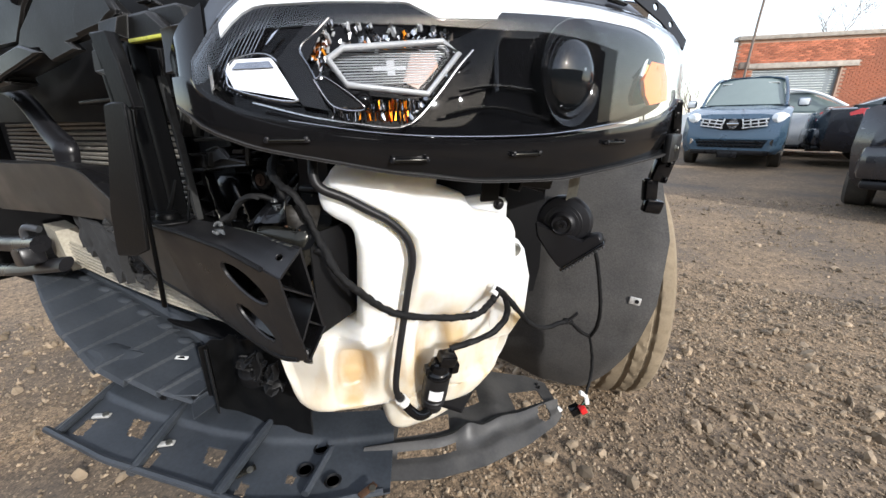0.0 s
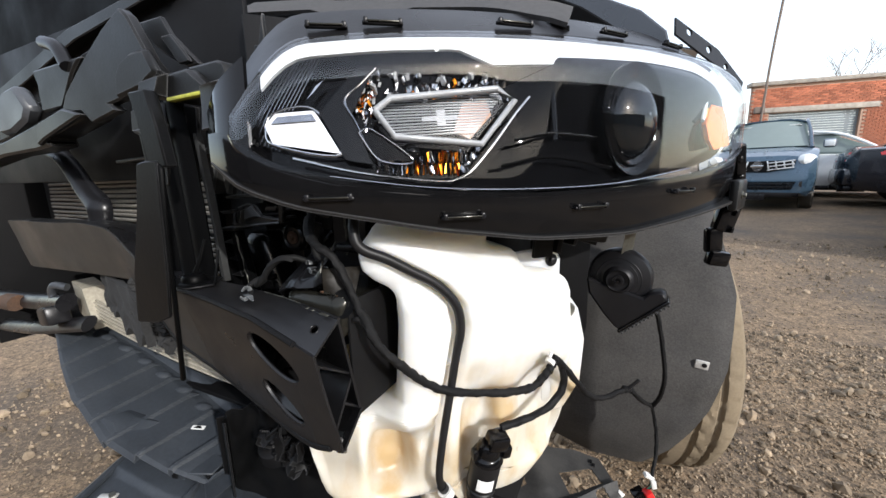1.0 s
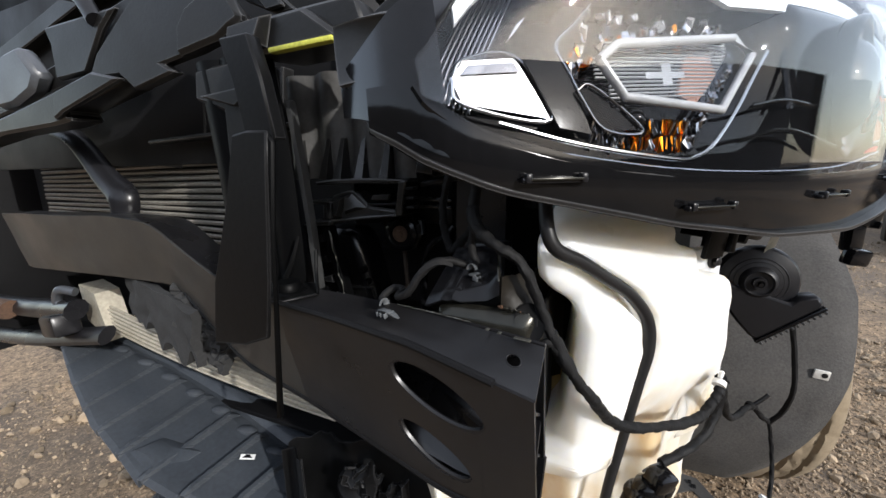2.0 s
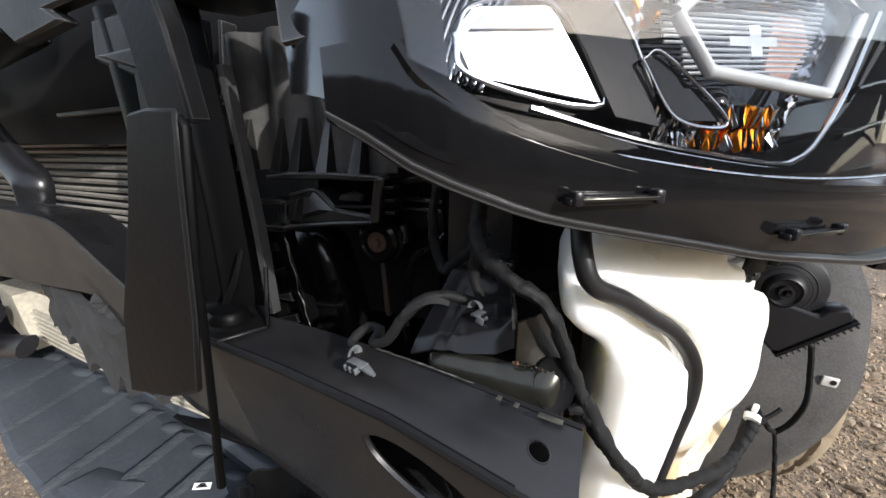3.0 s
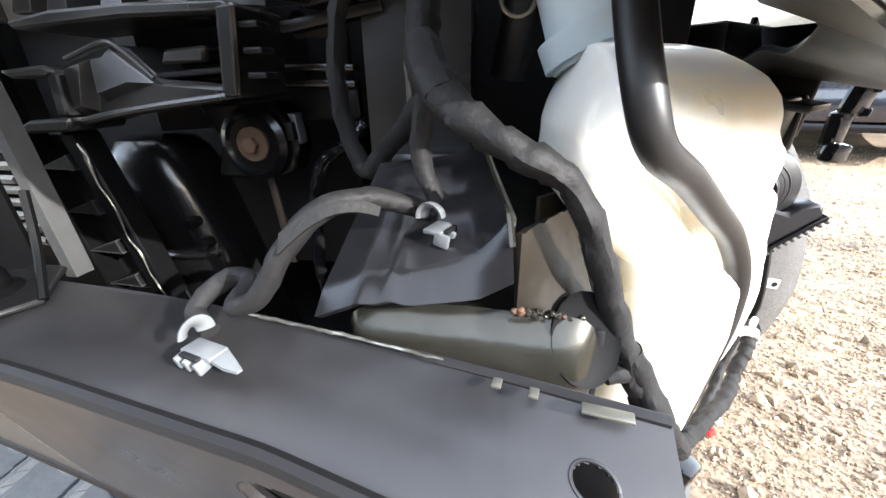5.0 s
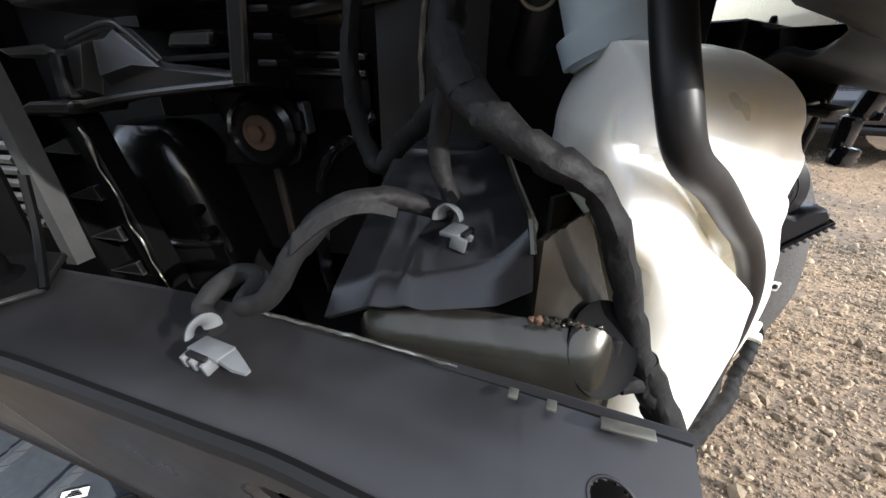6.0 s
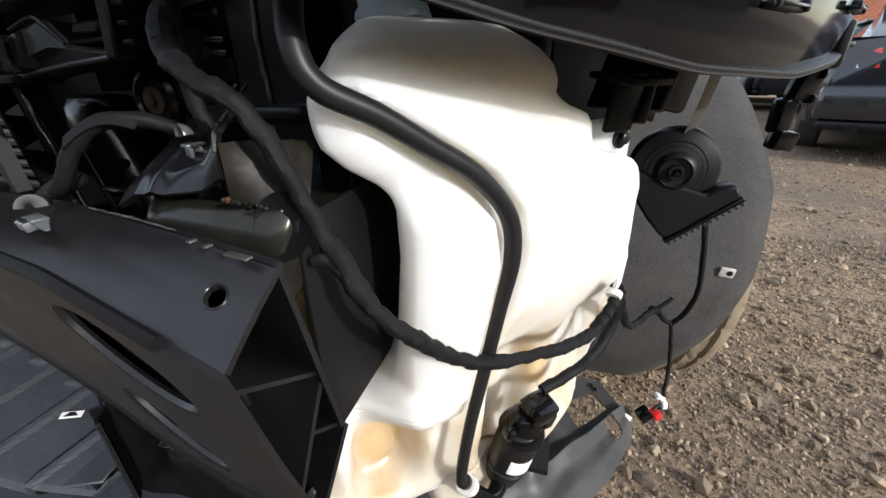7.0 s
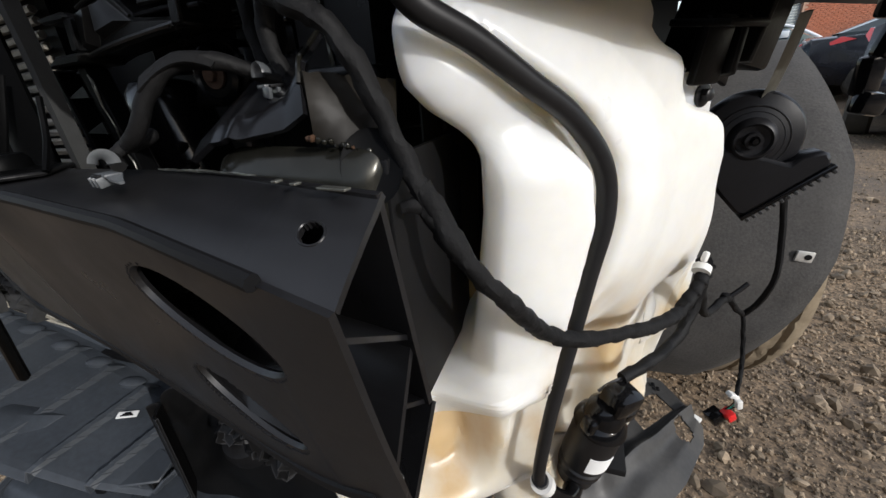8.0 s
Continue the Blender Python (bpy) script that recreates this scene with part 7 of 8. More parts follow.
def build_grille_frame():
    gf = thing("grille_frame", "cracked black plastic grille opening frame", "grille frame", (-0.95, 0.42, 0.98))
    fin = [(-1.01, 1.042), (-0.979, 1.074), (-0.903, 1.115), (-0.823, 1.153), (-0.767, 1.173), (-0.749, 1.159), (-0.727, 1.125), (-0.705, 1.091), (-0.679, 1.069), (-0.726, 1.059), (-0.771, 1.050), (-0.839, 1.043), (-0.818, 1.032), (-0.905, 1.018), (-0.934, 1.040)]
    part("fin_panel", slab(fin, 0.402, 0.018, bevel=0.003), black_plastic, gf)
    facet = [(-0.700, 1.104), (-0.740, 1.104), (-0.769, 1.095), (-0.788, 1.077), (-0.794, 1.044), (-0.754, 1.049), (-0.719, 1.053), (-0.699, 1.062), (-0.678, 1.069)]
    part("raised_facet", slab(facet, 0.391, 0.016, bevel=0.005), black_plastic, gf)
    bar = [(-1.57, 0.984), (-1.307, 1.011), (-1.12, 1.037), (-1.005, 1.053), (-0.937, 1.037), (-0.944, 1.030), (-1.10, 1.004), (-1.09, 0.990), (-1.148, 0.985), (-1.325, 0.980), (-1.57, 0.955)]
    part("cross_bar", slab(bar, 0.405, 0.05, bevel=0.005), black_plastic, gf)
    part("bar_face", slab([(-1.102, 1.032), (-0.992, 1.049), (-0.925, 1.034), (-1.085, 1.002), (-1.119, 0.991)], 0.396, 0.012, bevel=0.003), black_plastic, gf)
    part("back_panel", slab([(-1.173, 1.143), (-0.971, 1.142), (-1.014, 1.118), (-1.074, 1.063), (-1.164, 1.061), (-1.161, 1.115)], 0.430, 0.012, bevel=0.004), black_plastic, gf)
    part("bar_top", slab([(-1.50, 1.055), (-1.18, 1.10), (-1.02, 1.155), (-0.95, 1.165), (-0.99, 1.08), (-1.18, 1.055), (-1.5, 1.02)], 0.45, 0.03, bevel=0.004), black_plastic, gf)
    part("torn_lug", slab([(-1.37, 1.028), (-1.305, 1.030), (-1.234, 1.048), (-1.206, 1.074), (-1.254, 1.124), (-1.312, 1.119), (-1.39, 1.09)], 0.42, 0.03, bevel=0.008), grey_clip, gf, "scuffed grey lug")
    part("seal", slab([(-1.75, 1.11), (-1.42, 1.165), (-1.15, 1.215), (-0.80, 1.245), (-0.80, 1.262), (-1.18, 1.24), (-1.45, 1.19), (-1.75, 1.14)], 0.50, 0.03), black_plastic, gf)
    # near-black filler in place of the shade behind the frame
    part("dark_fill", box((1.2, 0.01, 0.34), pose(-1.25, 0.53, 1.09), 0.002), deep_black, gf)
    for i in range(4):
        x = -0.90 + 0.055 * i
        part("vent_bar", box((0.005, 0.02, 0.085), pose(x, 0.505, 1.005, 0, 8, 0), 0.001), black_plastic, gf)
    part("vent_sill", box((0.36, 0.03, 0.006), pose(-0.87, 0.505, 0.965, 0, -2, 0), 0.002), black_plastic, gf)
    part("loose_shard", slab([(-0.54, 1.06), (-0.515, 1.075), (-0.50, 1.125), (-0.498, 1.07), (-0.51, 1.05)], 0.43, 0.006, bevel=0.001), black_plastic, gf)
    part("latch_arm", tube([(-1.12, 0.44, 1.19), (-1.06, 0.435, 1.17), (-1.02, 0.43, 1.13)], 0.012, 10, 5), satin_black, gf)


build_grille_frame()


def build_condenser():
    con = thing("condenser", "dusty aluminium air conditioning condenser with bent fins", "condenser", (-1.2, 0.58, 0.75))
    yy = lambda x: 0.46 - 0.1 * x
    # near-black sheet stands in for the shade between the fins
    part("gap_backing", sheet(lambda s, t: (-1.95 + 1.13 * s, yy(-1.95 + 1.13 * s) + 0.02, 0.70 + 0.30 * t), 4, 4, 0.012), deep_black, con)
    rnd = random.Random(3)
    for i in range(22):
        z = 0.722 + 0.0125 * i
        sag = rnd.uniform(-0.002, 0.002)
        pts = [(x, yy(x) - 0.002 + 0.003 * noise.noise((x * 5, z * 30, 0)), z + sag * math.sin(x * 6) + 0.012 * (x + 0.95)) for x in np.linspace(-1.85, -0.83, 14)]
        part("fin_tube", tube(pts, 0.0044, 6, 2, flat=1.0), fin_alu, con)
    part("tag", box((0.055, 0.003, 0.05), pose(-1.10, 0.556, 0.942, 0, 6, 5), 0.001), grey_clip, con, "pale sticker")
    # bottom strip of the second cooler, its pale end tank and pipe
    low = sheet(lambda s, t: (-1.42 + 0.74 * s, 0.525 - 0.03 * s, 0.555 - 0.045 * s + 0.06 * t - 0.03 * math.sin(s * math.pi) * 0.5), 30, 4, 0.004)
    part("lower_core", low, cream_fins, con)
    for i in range(6):
        part("lower_fin", tube([(-1.42 + 0.74 * s, 0.518 - 0.03 * s, 0.558 - 0.045 * s + 0.010 * i - 0.03 * math.sin(s * math.pi) * 0.5) for s in np.linspace(0, 1, 10)], 0.0022, 6, 2), cream_fins, con)
    part("end_tank", loft([[(-1.46, 0.52, 0.555), (-1.33, 0.50, 0.53), (-1.33, 0.55, 0.53), (-1.46, 0.57, 0.555)], [(-1.47, 0.52, 0.645), (-1.36, 0.50, 0.64), (-1.36, 0.55, 0.64), (-1.47, 0.57, 0.645)]]), cream_fins, con, "cream plastic end tank")
    part("pipe", tube([(-1.40, 0.485, 0.645), (-1.43, 0.47, 0.65), (-1.45, 0.47, 0.62), (-1.41, 0.47, 0.60), (-1.42, 0.47, 0.57)], 0.010, 10, 6), grey_clip, con, "bright pipe end")
    # curved black strap over the fins
    part("strap", tube([(-1.50, 0.50, 1.02), (-1.31, 0.495, 0.985), (-1.20, 0.49, 0.90), (-1.145, 0.485, 0.865), (-1.14, 0.482, 0.825), (-1.11, 0.478, 0.795)], [0.018, 0.018, 0.022, 0.026, 0.022, 0.012], 10, 6, flat=0.45), satin_black, con, "black plastic strap")
    part("foam", sheet(lambda s, t: (-1.14 + 0.26 * s, 0.475 - 0.05 * s + 0.007 * noise.noise((s * 5, t * 3, 0)), 0.725 - 0.03 * s - (0.095 + 0.05 * noise.noise((s * 7, 0, 2))) * t), 40, 16, 0.014), foam, con, "torn black foam pad")
    part("foam_lump", sheet(lambda s, t: (-0.95 + 0.10 * s, 0.43 + 0.02 * noise.noise((s * 9, t * 9, 4)), 0.725 - 0.07 * s - 0.07 * t), 14, 12, 0.012), foam, con)


build_condenser()


def build_bay():
    # panels added to close the bay; its shade is their near-black colour
    bay = thing("engine_bay_fill", "near-black panels added for the shaded engine bay", "engine bay", (-0.9, 1.0, 0.4))
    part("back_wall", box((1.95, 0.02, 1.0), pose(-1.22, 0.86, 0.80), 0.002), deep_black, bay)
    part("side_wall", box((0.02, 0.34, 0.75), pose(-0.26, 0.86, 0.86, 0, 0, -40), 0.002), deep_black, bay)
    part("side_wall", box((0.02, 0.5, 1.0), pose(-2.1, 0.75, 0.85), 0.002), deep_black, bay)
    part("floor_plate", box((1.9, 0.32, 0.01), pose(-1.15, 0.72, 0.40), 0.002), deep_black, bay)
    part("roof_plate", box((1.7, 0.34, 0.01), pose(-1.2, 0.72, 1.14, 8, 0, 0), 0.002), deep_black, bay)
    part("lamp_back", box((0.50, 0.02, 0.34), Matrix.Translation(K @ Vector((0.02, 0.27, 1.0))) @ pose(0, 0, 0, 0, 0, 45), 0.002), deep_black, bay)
    part("tower_fill", box((0.30, 0.25, 0.55), pose(-0.40, 0.74, 0.75), 0.02), deep_black, bay)
    part("duct_fill", box((0.16, 0.05, 0.20), pose(-0.52, 0.60, 0.92, 0, 0, 10), 0.01), deep_black, bay)
    part("shroud_fill", box((0.30, 0.02, 0.40), pose(-0.66, 0.58, 0.90), 0.004), deep_black, bay)
    part("tray_fill", box((0.35, 0.2, 0.02), pose(-0.56, 0.62, 0.62), 0.004), deep_black, bay)
    # lamp carrier webs over the reservoir and above the horn
    part("carrier_web", box((0.10, 0.006, 0.10), K @ pose(0.30, 0.10, 0.845, 0, 18, 8), 0.002), black_plastic, bay)
    part("carrier_web", box((0.07, 0.05, 0.07), K @ pose(0.285, 0.075, 0.838, 6, 10, 0), 0.006), black_plastic, bay)
    part("carrier_web", box((0.006, 0.09, 0.10), K @ pose(0.245, 0.07, 0.850, 0, 24, 0), 0.002), black_plastic, bay)
    part("carrier_beam", box((0.30, 0.05, 0.03), K @ pose(0.34, 0.11, 0.885, 0, 0, 0), 0.006), black_plastic, bay)


build_bay()


def build_left_parts():
    fr = thing("bumper_bracket", "black steel bars of the torn bumper mount", "bracket", (-1.6, 0.47, 0.5))
    part("bar", tube([(-2.2, 0.53, 0.515), (-1.75, 0.50, 0.56), (-1.37, 0.468, 0.612)], 0.026, 10, 4, flat=0.8), satin_black, fr)
    part("bar", tube([(-2.2, 0.53, 0.40), (-1.70, 0.49, 0.48), (-1.25, 0.462, 0.575)], 0.022, 10, 4, flat=0.6), satin_black, fr)
    part("rust_patch", tube([(-1.84, 0.478, 0.552), (-1.72, 0.470, 0.563)], 0.0262, 10, 2, flat=0.8, soft=False), rust, fr, "rusty patch")
    part("end_block", box((0.10, 0.05, 0.05), pose(-1.42, 0.455, 0.575, 0, -12, -8), 0.008), satin_black, fr)


build_left_parts()


# ---- the lot behind ----
def build_building():
    bld = thing("brick_garage", "single-storey red brick garage with a grey roller door", "garage", (7, 21.5, 0.0), kind="structure")
    m = pose(4.08, 20.66, 0.0, 0, 0, 7.6)       # facade: local x along it, z up
    W, H = 14.0, 4.06
    d0, d1, dh = 0.62, 3.55, 2.98
    wall = bmesh.new()
    for cx, cz, sx, sz in ((d0 / 2, H / 2, d0, H), ((d0 + d1) / 2, (dh + H) / 2, d1 - d0, H - dh), ((d1 + W) / 2, H / 2, W - d1, H)):
        wall = box((sx, 0.3, sz), m @ pose(cx, 0.17, cz), 0, 1, wall)
    wall = box((0.3, 8.4, H), m @ pose(1.62, 4.2, H / 2, 0, 0, -19), 0, 1, wall)
    wall_ob = part("wall", wall, mortar, bld, "red brick wall")
    door = bmesh.new()
    for i in range(35):
        door = box((d1 - d0, 0.03, 0.086), m @ pose((d0 + d1) / 2, 0.16, 0.05 + 0.094 * i, 7, 0, 0), 0.008, 1, door)
    part("roller_door", door, shutter_metal, bld, "corrugated grey roller door")
    part("lintel", box((d1 - d0 + 1.0, 0.1, 0.20), m @ pose((d0 + d1) / 2, 0.0, dh + 0.12), 0.01), weathered_trim, bld, "flaking painted lintel")
    part("coping", box((W + 0.3, 0.5, 0.16), m @ pose(W / 2, 0.15, H + 0.08), 0.02), weathered_trim, bld, "weathered roof coping")
    part("roof", box((W - 3.2, 8.0, 0.1), m @ pose(W / 2 + 1.6, 4.3, H - 0.1), 0.02), mortar, bld)
    # bricks: those near the roller door as pieces of their own, the rest joined
    bw, bh = 0.21, 0.068
    me_brick = None
    rest = bmesh.new()
    rnd = random.Random(9)
    near = []
    b = box((bw - 0.012, 0.03, bh - 0.010), None, 0.004, 1)
    me_brick = mesh_of(b, "brick", brick_clay, False)
    V, F = [], []
    src_v = [v.co.copy() for v in me_brick.vertices]
    src_f = [tuple(p.vertices) for p in me_brick.polygons]
    rows = int((H - 0.05) / bh)
    for r in range(rows):
        for c in range(int(W / bw) + 1):
            x, z = (c + 0.5 * (r % 2)) * bw + 0.05, 0.04 + r * bh
            if x > W - 0.1 or (d0 - 0.08 < x < d1 + 0.08 and z < dh):
                continue
            if d0 - 0.5 < x < d1 + 0.5 and abs(z - dh - 0.12) < 0.12:
                continue
            mm = m @ pose(x, 0.012 + rnd.uniform(-0.004, 0.004), z)
            if z > dh + 0.2 and x < 4.4 and len(near) < 290:
                near.append(mm)
            else:
                o = len(V)
                V += [mm @ v for v in src_v]
                F += [tuple(i + o for i in f) for f in src_f]
    me = bpy.data.meshes.new("brickwork")
    me.from_pydata([tuple(v) for v in V], [], F)
    me.materials.append(brick_clay)
    rest_ob = new("brickwork", me)
    bpy.context.view_layer.update()
    rest_ob.parent, rest_ob.matrix_parent_inverse = bld, bld.matrix_world.inverted()
    tagged(rest_ob, kind="stuff")
    for mm in near:
        ob = new("brick", me_brick)
        ob.parent, ob.matrix_parent_inverse = wall_ob, wall_ob.matrix_world.inverted()
        ob.matrix_world = mm
    return m


build_building()


def build_unseen_wall():
    """Unseen wall behind the camera, added to keep low sky out of reflections."""
    wall = thing("unseen_wall", "unseen plain dark wall added behind the camera", "wall", (0, -7, 0), kind="structure")
    corners = [(17.0, 7.5), (12.0, -4.0), (5.0, -9.0), (-5.0, -9.5), (-12.0, -4.5)]
    for (x0, y0), (x1, y1) in zip(corners, corners[1:]):
        ln = math.hypot(x1 - x0, y1 - y0)
        part("wall_panel", box((ln + 0.1, 0.2, 3.8), pose((x0 + x1) / 2, (y0 + y1) / 2, 1.85, 0, 0, math.degrees(math.atan2(y1 - y0, x1 - x0))), 0.02), blocker_dark, wall)


build_unseen_wall()


def car_shell(stations, m, mat, name, parent, label=""):
    """Body loft: stations (y, half width low, half width belt, half width roof, z low, z belt, z roof)."""
    rings = []
    for y, wl, wb, wr, zl, zb, zr in stations:
        half = [(wl * 0.92, zl), (wl, zl + 0.08), (wb, (zl + zb) / 2), (wb * 0.98, zb), (wr + 0.06, zb + (zr - zb) * 0.5), (wr, zr - 0.03), (wr * 0.6, zr)]
        rings.append([(x, y, z) for x, z in half] + [(-x, y, z) for x, z in half[::-1]])
    return part(name, loft(rings, m), mat, parent, label)


def car_wheel(m, x, y, r, parent, w=0.22):
    tm = m @ pose(x, y, r, 0, 90, 0)
    wh = part("wheel", lathe([(r * 0.62, -w / 2), (r * 0.92, -w / 2), (r, -w / 2 + 0.03), (r, w / 2 - 0.03), (r * 0.92, w / 2), (r * 0.62, w / 2)], 28, tm), tyre_rubber, parent)
    part("rim", lathe([(0.02, -w * 0.3), (r * 0.6, -w * 0.35), (r * 0.62, w * 0.45), (r * 0.55, w * 0.38), (0.05, w * 0.42)], 20, tm), bare_steel, wh)


def build_blue_suv():
    suv = thing("blue_suv", "blue compact crossover with a chrome mesh grille", "car", (2.2, 9.0, 0.13))
    m = pose(1.85, 8.66, 0.12, 0, 0, -17) @ Matrix.Diagonal((0.87, 1, 1.03, 1))
    body = [(0.0, 0.72, 0.78, 0.62, 0.32, 0.70, 0.74), (0.10, 0.84, 0.88, 0.72, 0.26, 0.86, 0.92), (0.45, 0.88, 0.90, 0.76, 0.24, 0.98, 1.02), (1.05, 0.89, 0.90, 0.76, 0.22, 1.04, 1.10), (2.6, 0.89, 0.90, 0.74, 0.22, 1.06, 1.12), (4.2, 0.88, 0.88, 0.7, 0.24, 1.06, 1.10), (4.5, 0.8, 0.8, 0.6, 0.4, 0.95, 1.0)]
    car_shell(body, m, blue_paint, "body", suv)
    cab = [(0.98, 0.80, 0.80, 0.62, 1.00, 1.06, 1.09), (1.30, 0.80, 0.80, 0.60, 1.01, 1.08, 1.30), (1.62, 0.80, 0.80, 0.57, 1.02, 1.10, 1.50), (1.90, 0.80, 0.80, 0.55, 1.03, 1.11, 1.60), (2.4, 0.80, 0.80, 0.54, 1.04, 1.12, 1.65), (3.2, 0.80, 0.80, 0.54, 1.04, 1.12, 1.64), (3.8, 0.80, 0.80, 0.52, 1.04, 1.12, 1.55), (4.3, 0.78, 0.78, 0.50, 1.02, 1.10, 1.14)]
    car_shell(cab, m, car_glass, "cabin", suv, "dark glazed cabin")
    # sky reflection on the screen is painted in by the paler side glass
    part("windscreen", sheet(lambda s, t: ((-0.72 + 1.44 * s) * (1 - 0.17 * t), 0.93 + 0.76 * t + 0.10 * (2 * s - 1) ** 2, 1.10 + 0.50 * t - 0.03 * (2 * s - 1) ** 2 * t), 10, 6, 0.01, m), side_glass, suv, "windscreen, its sky reflection put in as paler glass")
    part("roof", sheet(lambda s, t: ((-0.60 + 1.20 * s) * (1 - 0.06 * t), 1.72 + 2.2 * t, 1.60 + 0.075 * math.sin(0.5 + t * 2.2) - 0.06 * (2 * s - 1) ** 4 - 0.10 * max(0, t - 0.7)), 14, 12, 0.03, m), blue_paint, suv)
    for s in (-1, 1):
        part("pillar", tube([(s * 0.755, 0.95, 1.06), (s * 0.70, 1.35, 1.36), (s * 0.62, 1.75, 1.58), (s * 0.585, 2.4, 1.64)], 0.032, 8, 5, m), blue_paint, suv)
        part("headlight", lathe([(0.0005, 0.05), (0.05, 0.045), (0.10, 0.02), (0.12, -0.03), (0.12, -0.10)], 24, m @ pose(s * 0.76, 0.10, 0.84, 90, 0, s * 38) @ Matrix.Diagonal((1.25, 0.85, 1, 1))), lamp_white, suv, "hazed headlight")
        mir = part("mirror", box((0.20, 0.12, 0.15), m @ pose(s * 1.02, 1.25, 1.13), 0.04), blue_paint, suv)
        part("mirror_face", box((0.16, 0.02, 0.11), m @ pose(s * 1.02, 1.18, 1.13), 0.01), lamp_white, mir)
        part("fog_light", lathe([(0.0005, 0.02), (0.05, 0.02), (0.06, 0.0), (0.06, -0.05)], 16, m @ pose(s * 0.70, 0.02, 0.46, 90, 0, s * 12)), chrome, suv)
        part("headliner_strip", box((0.42, 0.01, 0.05), m @ pose(s * 0.32, 1.62, 1.50, 60, 0, 0), 0.004), white_plastic, suv)
        car_wheel(m, s * 0.78, 0.85, 0.34, suv)
        car_wheel(m, s * 0.78, 3.5, 0.34, suv)
    # grille: two mesh wings and a round badge
    part("grille_back", slab([(-0.58, 0.84), (0.58, 0.84), (0.50, 0.74), (0.20, 0.66), (-0.20, 0.66), (-0.50, 0.74)], -0.035, 0.05, m), deep_black, suv)
    for s in (-1, 1):
        for k in range(4):
            x = s * (0.17 + 0.12 * k)
            part("grille_bar", box((0.022, 0.04, 0.17 - 0.022 * k), m @ pose(x, -0.05, 0.755 + 0.010 * k, 0, s * -14, 0), 0.005), grille_silver, suv)
        for k in range(3):
            part("grille_bar", box((0.40, 0.04, 0.020), m @ pose(s * 0.36, -0.05, 0.71 + 0.055 * k, 0, s * -6, 0), 0.005), grille_silver, suv)
    part("badge", lathe([(0.0005, 0.01), (0.055, 0.01), (0.06, 0.02), (0.085, 0.02), (0.09, 0.0)], 28, m @ pose(0, -0.04, 0.755, 90, 0, 0)), chrome, suv, "round chrome badge")
    part("badge_bar", box((0.2, 0.03, 0.035), m @ pose(0, -0.062, 0.755), 0.004), chrome, suv)
    part("lower_grille", slab([(-0.62, 0.50), (0.62, 0.50), (0.55, 0.36), (-0.55, 0.36)], 0.0, 0.1, m), deep_black, suv)
    for k in range(2):
        part("lower_slat", box((1.1, 0.03, 0.018), m @ pose(0, -0.012, 0.41 + 0.05 * k), 0.004), satin_black, suv)
    part("lip", box((1.35, 0.12, 0.10), m @ pose(0, 0.06, 0.29), 0.03), satin_black, suv)
    part("number_plate_frame", box((0.34, 0.02, 0.10), m @ pose(0, 0.0, 0.24), 0.005), satin_black, suv)


build_blue_suv()


def build_white_car():
    wc = thing("white_sedan", "white sedan parked in front of the garage", "car", (5.0, 12.0, 0.18))
    m = pose(5.88, 11.52, 0.17, 0, 0, 66)
    body = [(0.0, 0.7, 0.75, 0.6, 0.35, 0.62, 0.66), (0.3, 0.85, 0.88, 0.74, 0.24, 0.78, 0.82), (1.2, 0.88, 0.9, 0.74, 0.2, 0.92, 0.96), (3.4, 0.88, 0.9, 0.74, 0.2, 0.96, 1.0), (4.3, 0.86, 0.86, 0.7, 0.24, 1.0, 1.02), (4.7, 0.75, 0.75, 0.6, 0.4, 0.85, 0.9)]
    car_shell(body, m, white_paint, "body", wc)
    cab = [(1.1, 0.8, 0.8, 0.62, 0.9, 0.96, 0.98), (2.0, 0.8, 0.8, 0.56, 0.92, 0.98, 1.40), (3.0, 0.8, 0.8, 0.56, 0.94, 1.0, 1.44), (4.0, 0.78, 0.78, 0.54, 0.94, 1.0, 1.16)]
    car_shell(cab, m, side_glass, "cabin", wc, "greenish glazed cabin")
    part("roof", sheet(lambda s, t: ((-0.58 + 1.16 * s), 1.9 + 2.0 * t, 1.41 + 0.05 * math.sin(t * 2.2) - 0.22 * t * t), 6, 10, 0.03, m), white_paint, wc)
    for s in (-1, 1):
        part("roof_line", tube([(s * 0.74, 1.15, 0.98), (s * 0.61, 1.95, 1.40), (s * 0.6, 2.9, 1.455), (s * 0.63, 3.7, 1.28), (s * 0.72, 4.2, 1.03)], 0.03, 8, 6, m), white_paint, wc)
        part("pillar", box((0.03, 0.05, 0.44), m @ pose(s * 0.70, 2.75, 1.2, 0, s * -20, 0), 0.01), satin_black, wc)
        part("mirror", box((0.18, 0.1, 0.13), m @ pose(s * 0.98, 1.55, 1.02), 0.03), satin_black, wc)
        part("door_seam", box((0.012, 0.012, 0.6), m @ pose(s * 0.895, 2.8, 0.64), 0.003), satin_black, wc)
        part("sill", box((0.05, 2.6, 0.10), m @ pose(s * 0.88, 2.3, 0.22), 0.02), satin_black, wc)
        car_wheel(m, s * 0.78, 0.9, 0.33, wc)
        car_wheel(m, s * 0.78, 3.7, 0.33, wc)


build_white_car()


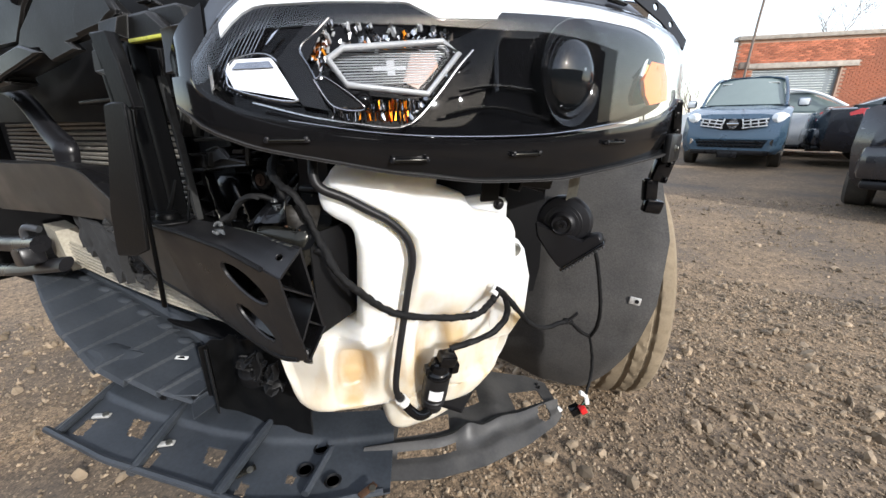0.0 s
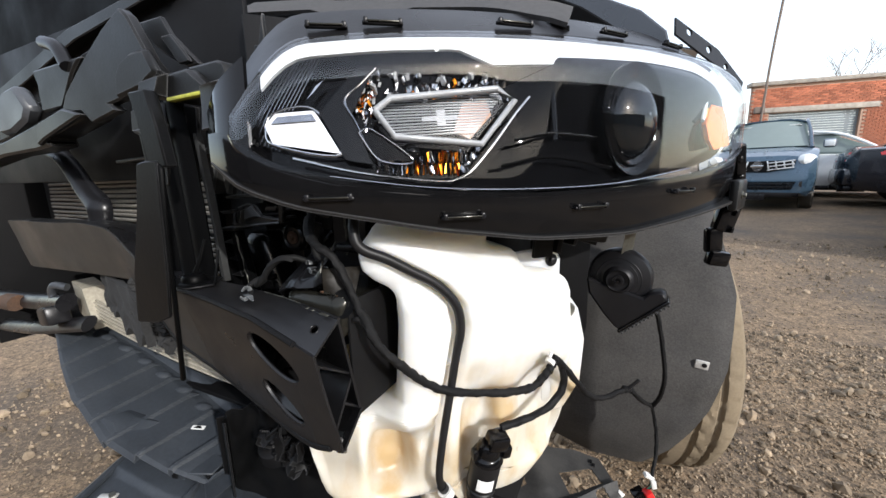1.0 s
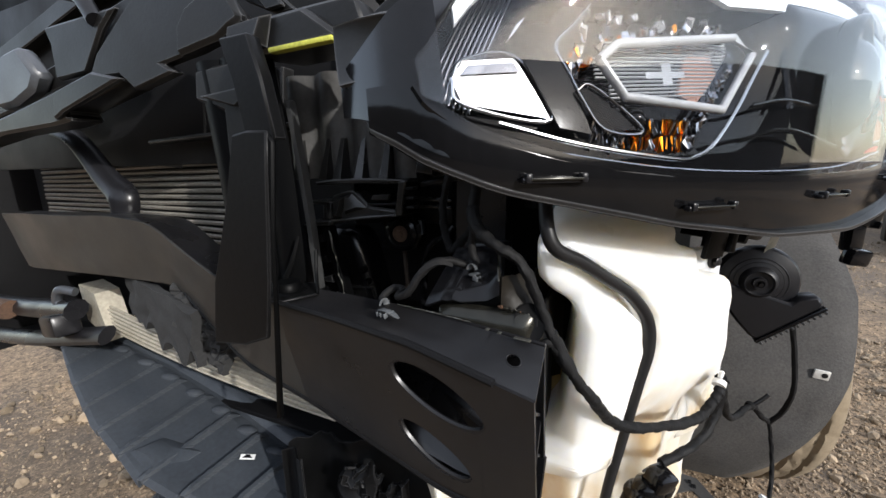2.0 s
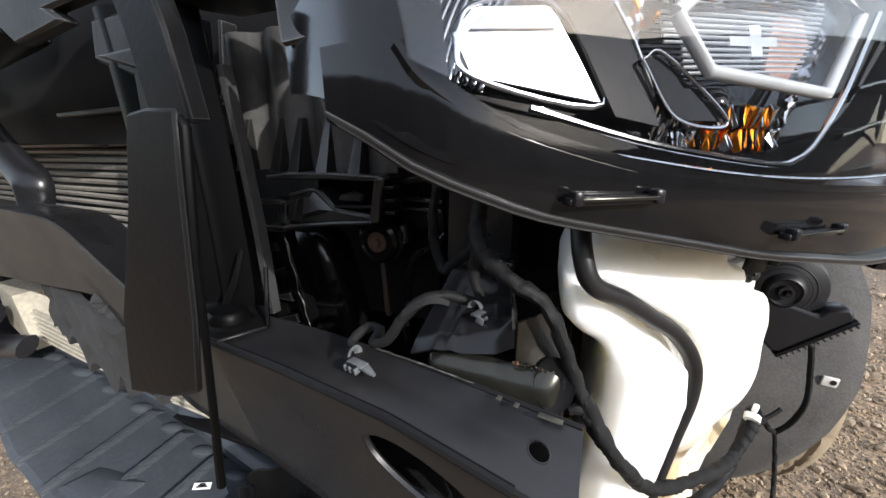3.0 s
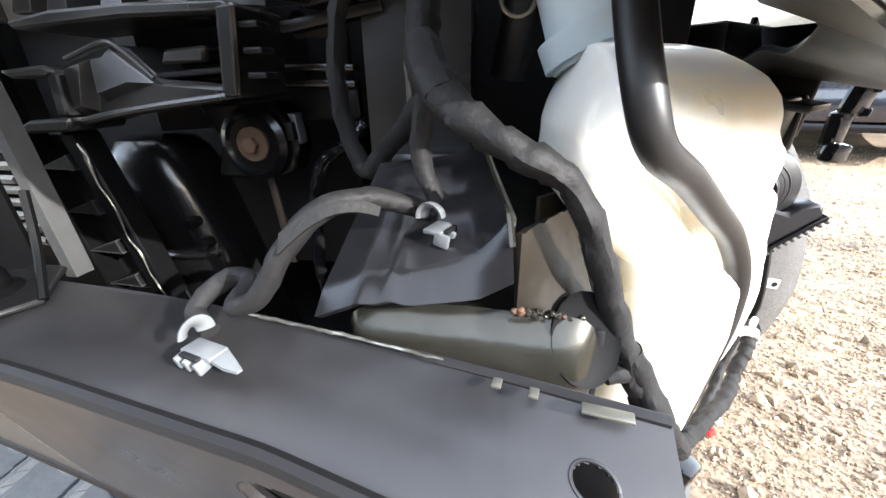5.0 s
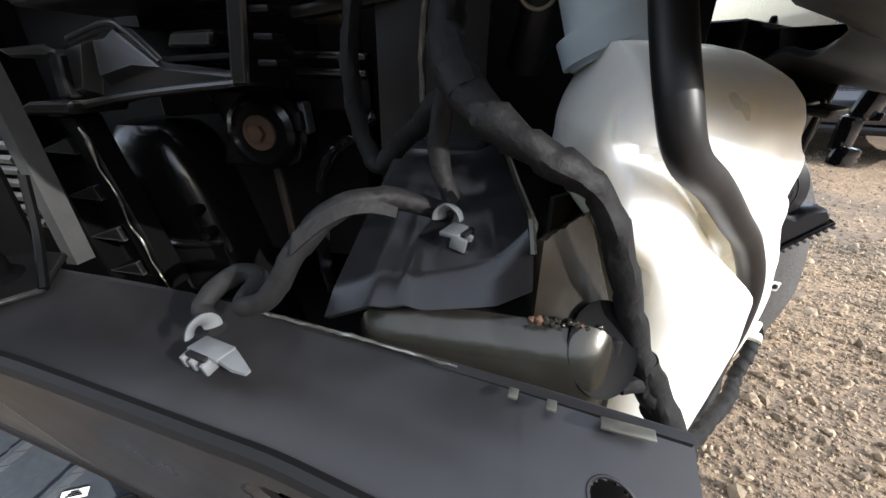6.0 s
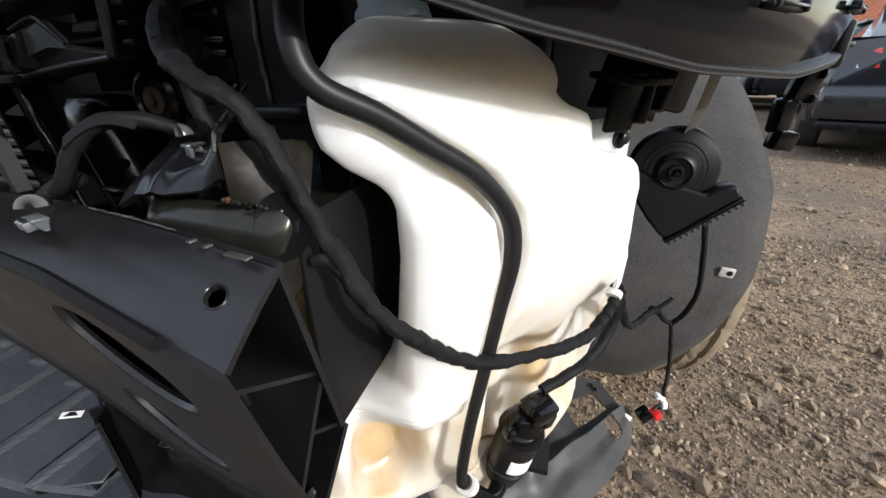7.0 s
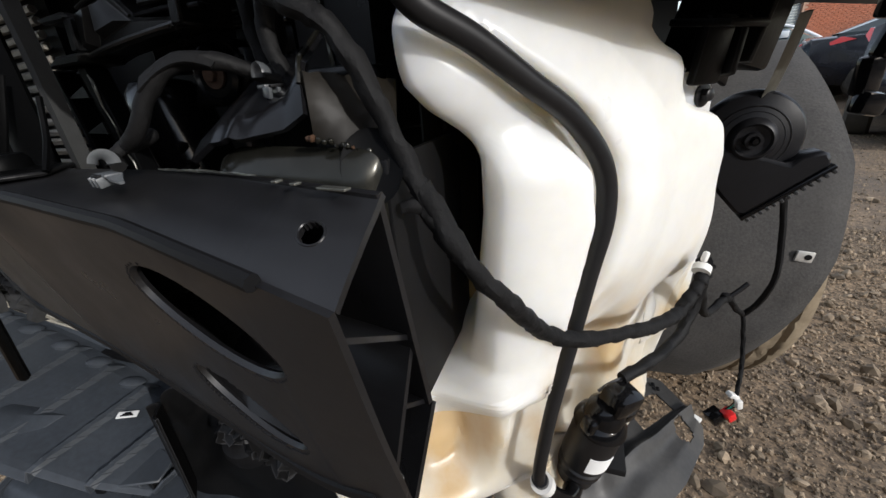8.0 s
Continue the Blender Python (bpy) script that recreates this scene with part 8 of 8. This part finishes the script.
def build_dark_car(name, label, m, tail):
    dc = thing(name, label, "car", m.translation)
    body = [(0.0, 0.72, 0.76, 0.6, 0.40, 0.82, 0.90), (0.12, 0.84, 0.88, 0.74, 0.30, 0.98, 1.04), (0.7, 0.90, 0.91, 0.76, 0.24, 1.0, 1.06), (3.6, 0.9, 0.91, 0.76, 0.22, 0.96, 1.0), (4.5, 0.86, 0.86, 0.7, 0.24, 0.8, 0.84), (4.8, 0.7, 0.7, 0.6, 0.4, 0.7, 0.72)]
    car_shell(body, m, navy_paint, "body", dc)
    cab = [(0.45, 0.8, 0.8, 0.60, 0.98, 1.02, 1.06), (1.4, 0.8, 0.8, 0.56, 0.98, 1.04, 1.42), (2.6, 0.8, 0.8, 0.56, 0.96, 1.02, 1.44), (3.6, 0.8, 0.8, 0.58, 0.94, 0.98, 1.02)]
    car_shell(cab, m, car_glass, "cabin", dc, "dark glazed cabin")
    part("roof", box((1.15, 1.5, 0.05), m @ pose(0, 2.05, 1.43), 0.02), navy_paint, dc)
    for s in (-1, 1):
        lampb = loft([[(s * 0.48, -0.01, 0.80), (s * 0.84, 0.10, 0.82), (s * 0.925, 0.66, 0.95), (s * 0.90, 0.50, 1.0), (s * 0.50, 0.03, 0.95)], [(s * 0.48, 0.10, 0.80), (s * 0.80, 0.2, 0.82), (s * 0.84, 0.62, 0.95), (s * 0.80, 0.48, 1.0), (s * 0.50, 0.14, 0.95)]], m)
        tl = part("tail_light", lampb, tail_red if tail else lamp_white, dc, "red and clear tail light" if tail else "cracked headlight")
        if tail:
            part("clear_strip", loft([[(s * 0.60, -0.015, 0.80), (s * 0.85, 0.085, 0.815), (s * 0.87, 0.2, 0.84), (s * 0.62, 0.0, 0.835)], [(s * 0.60, 0.05, 0.80), (s * 0.80, 0.15, 0.815), (s * 0.82, 0.24, 0.84), (s * 0.62, 0.06, 0.835)]], m), lamp_white, tl)
        car_wheel(m, s * 0.80, 1.0, 0.34, dc)
        car_wheel(m, s * 0.80, 3.8, 0.34, dc)
        part("exhaust", tube([(s * 0.5, -0.05, 0.30), (s * 0.5, 0.3, 0.30)], 0.045, 14, 2, m, soft=False), satin_black, dc)
    part("bumper", box((1.6, 0.14, 0.30), m @ pose(0, 0.02, 0.52), 0.06), navy_paint, dc)
    part("under_lip", box((1.5, 0.14, 0.08), m @ pose(0, 0.05, 0.33), 0.03), satin_black, dc)
    part("boot_trim", box((0.9, 0.02, 0.04), m @ pose(0, -0.02, 0.92), 0.008), chrome, dc)


build_dark_car("dark_sedan", "dark sedan seen from behind with red tail lights", pose(3.43, 10.12, 0.15, 0, 0, -102), True)
build_dark_car("black_car", "black car with a scraped bumper corner", pose(2.73, 4.40, 0.05, 0, 0, -28), True)


def build_pole():
    pole = thing("utility_pole", "thin dark utility pole beside the garage", "pole", (4.3, 20.3, 0.0))
    part("shaft", tube([(4.28, 20.3, 0.0), (4.41, 20.3, 4.6), (4.61, 20.3, 7.8)], 0.045, 8, 3), bark, pole)
    part("lamp_arm", tube([(4.61, 20.3, 7.8), (4.56, 20.3, 8.0), (4.44, 20.3, 8.05)], 0.05, 8, 3), bark, pole)
    part("wall_bracket", box((0.35, 0.2, 0.25), pose(4.28, 20.4, 3.1), 0.03), bark, pole)
    part("wall_bracket", box((0.25, 0.2, 0.2), pose(4.24, 20.4, 2.5), 0.03), bark, pole)


build_pole()


def build_tree(x, y, h, seed):
    rnd = random.Random(seed)
    tree = thing("bare_tree", "bare leafless tree behind the garage", "tree", (x, y, 0.0), group="bare trees")
    part("trunk", tube([(x, y, 0.0), (x + 0.1, y, h * 0.4), (x, y, h * 0.7)], [0.12, 0.09, 0.05], 8, 4), bark, tree)
    b = bmesh.new()

    def grow(p, d, ln, r, depth):
        nonlocal b
        q = p + d * ln
        b = tube([p, p.lerp(q, 0.5) + Vector((rnd.uniform(-1, 1), 0, rnd.uniform(-1, 1))) * ln * 0.06, q], [r, r * 0.8, r * 0.6], 5, 2, bm=b)
        if depth:
            for _ in range(3):
                grow(p.lerp(q, rnd.uniform(0.45, 1)), (d + Vector((rnd.uniform(-1, 1), rnd.uniform(-0.6, 0.6), rnd.uniform(-0.2, 0.9))) * 0.75).normalized(), ln * 0.66, r * 0.6, depth - 1)
    for _ in range(5):
        grow(Vector((x, y, h * rnd.uniform(0.35, 0.7))), Vector((rnd.uniform(-0.9, 0.9), rnd.uniform(-0.5, 0.5), 1)).normalized(), h * 0.20, 0.030, 3)
    part("crown", b, bark, tree)


for tx, ty, th, sd in ((10.2, 30.0, 7.6, 1), (12.4, 32.0, 7.2, 2), (4.6, 36.0, 4.2, 4), (-16.0, 12.0, 7.0, 6), (-18.0, 9.0, 7.5, 7)):
    build_tree(tx, ty, th, sd)
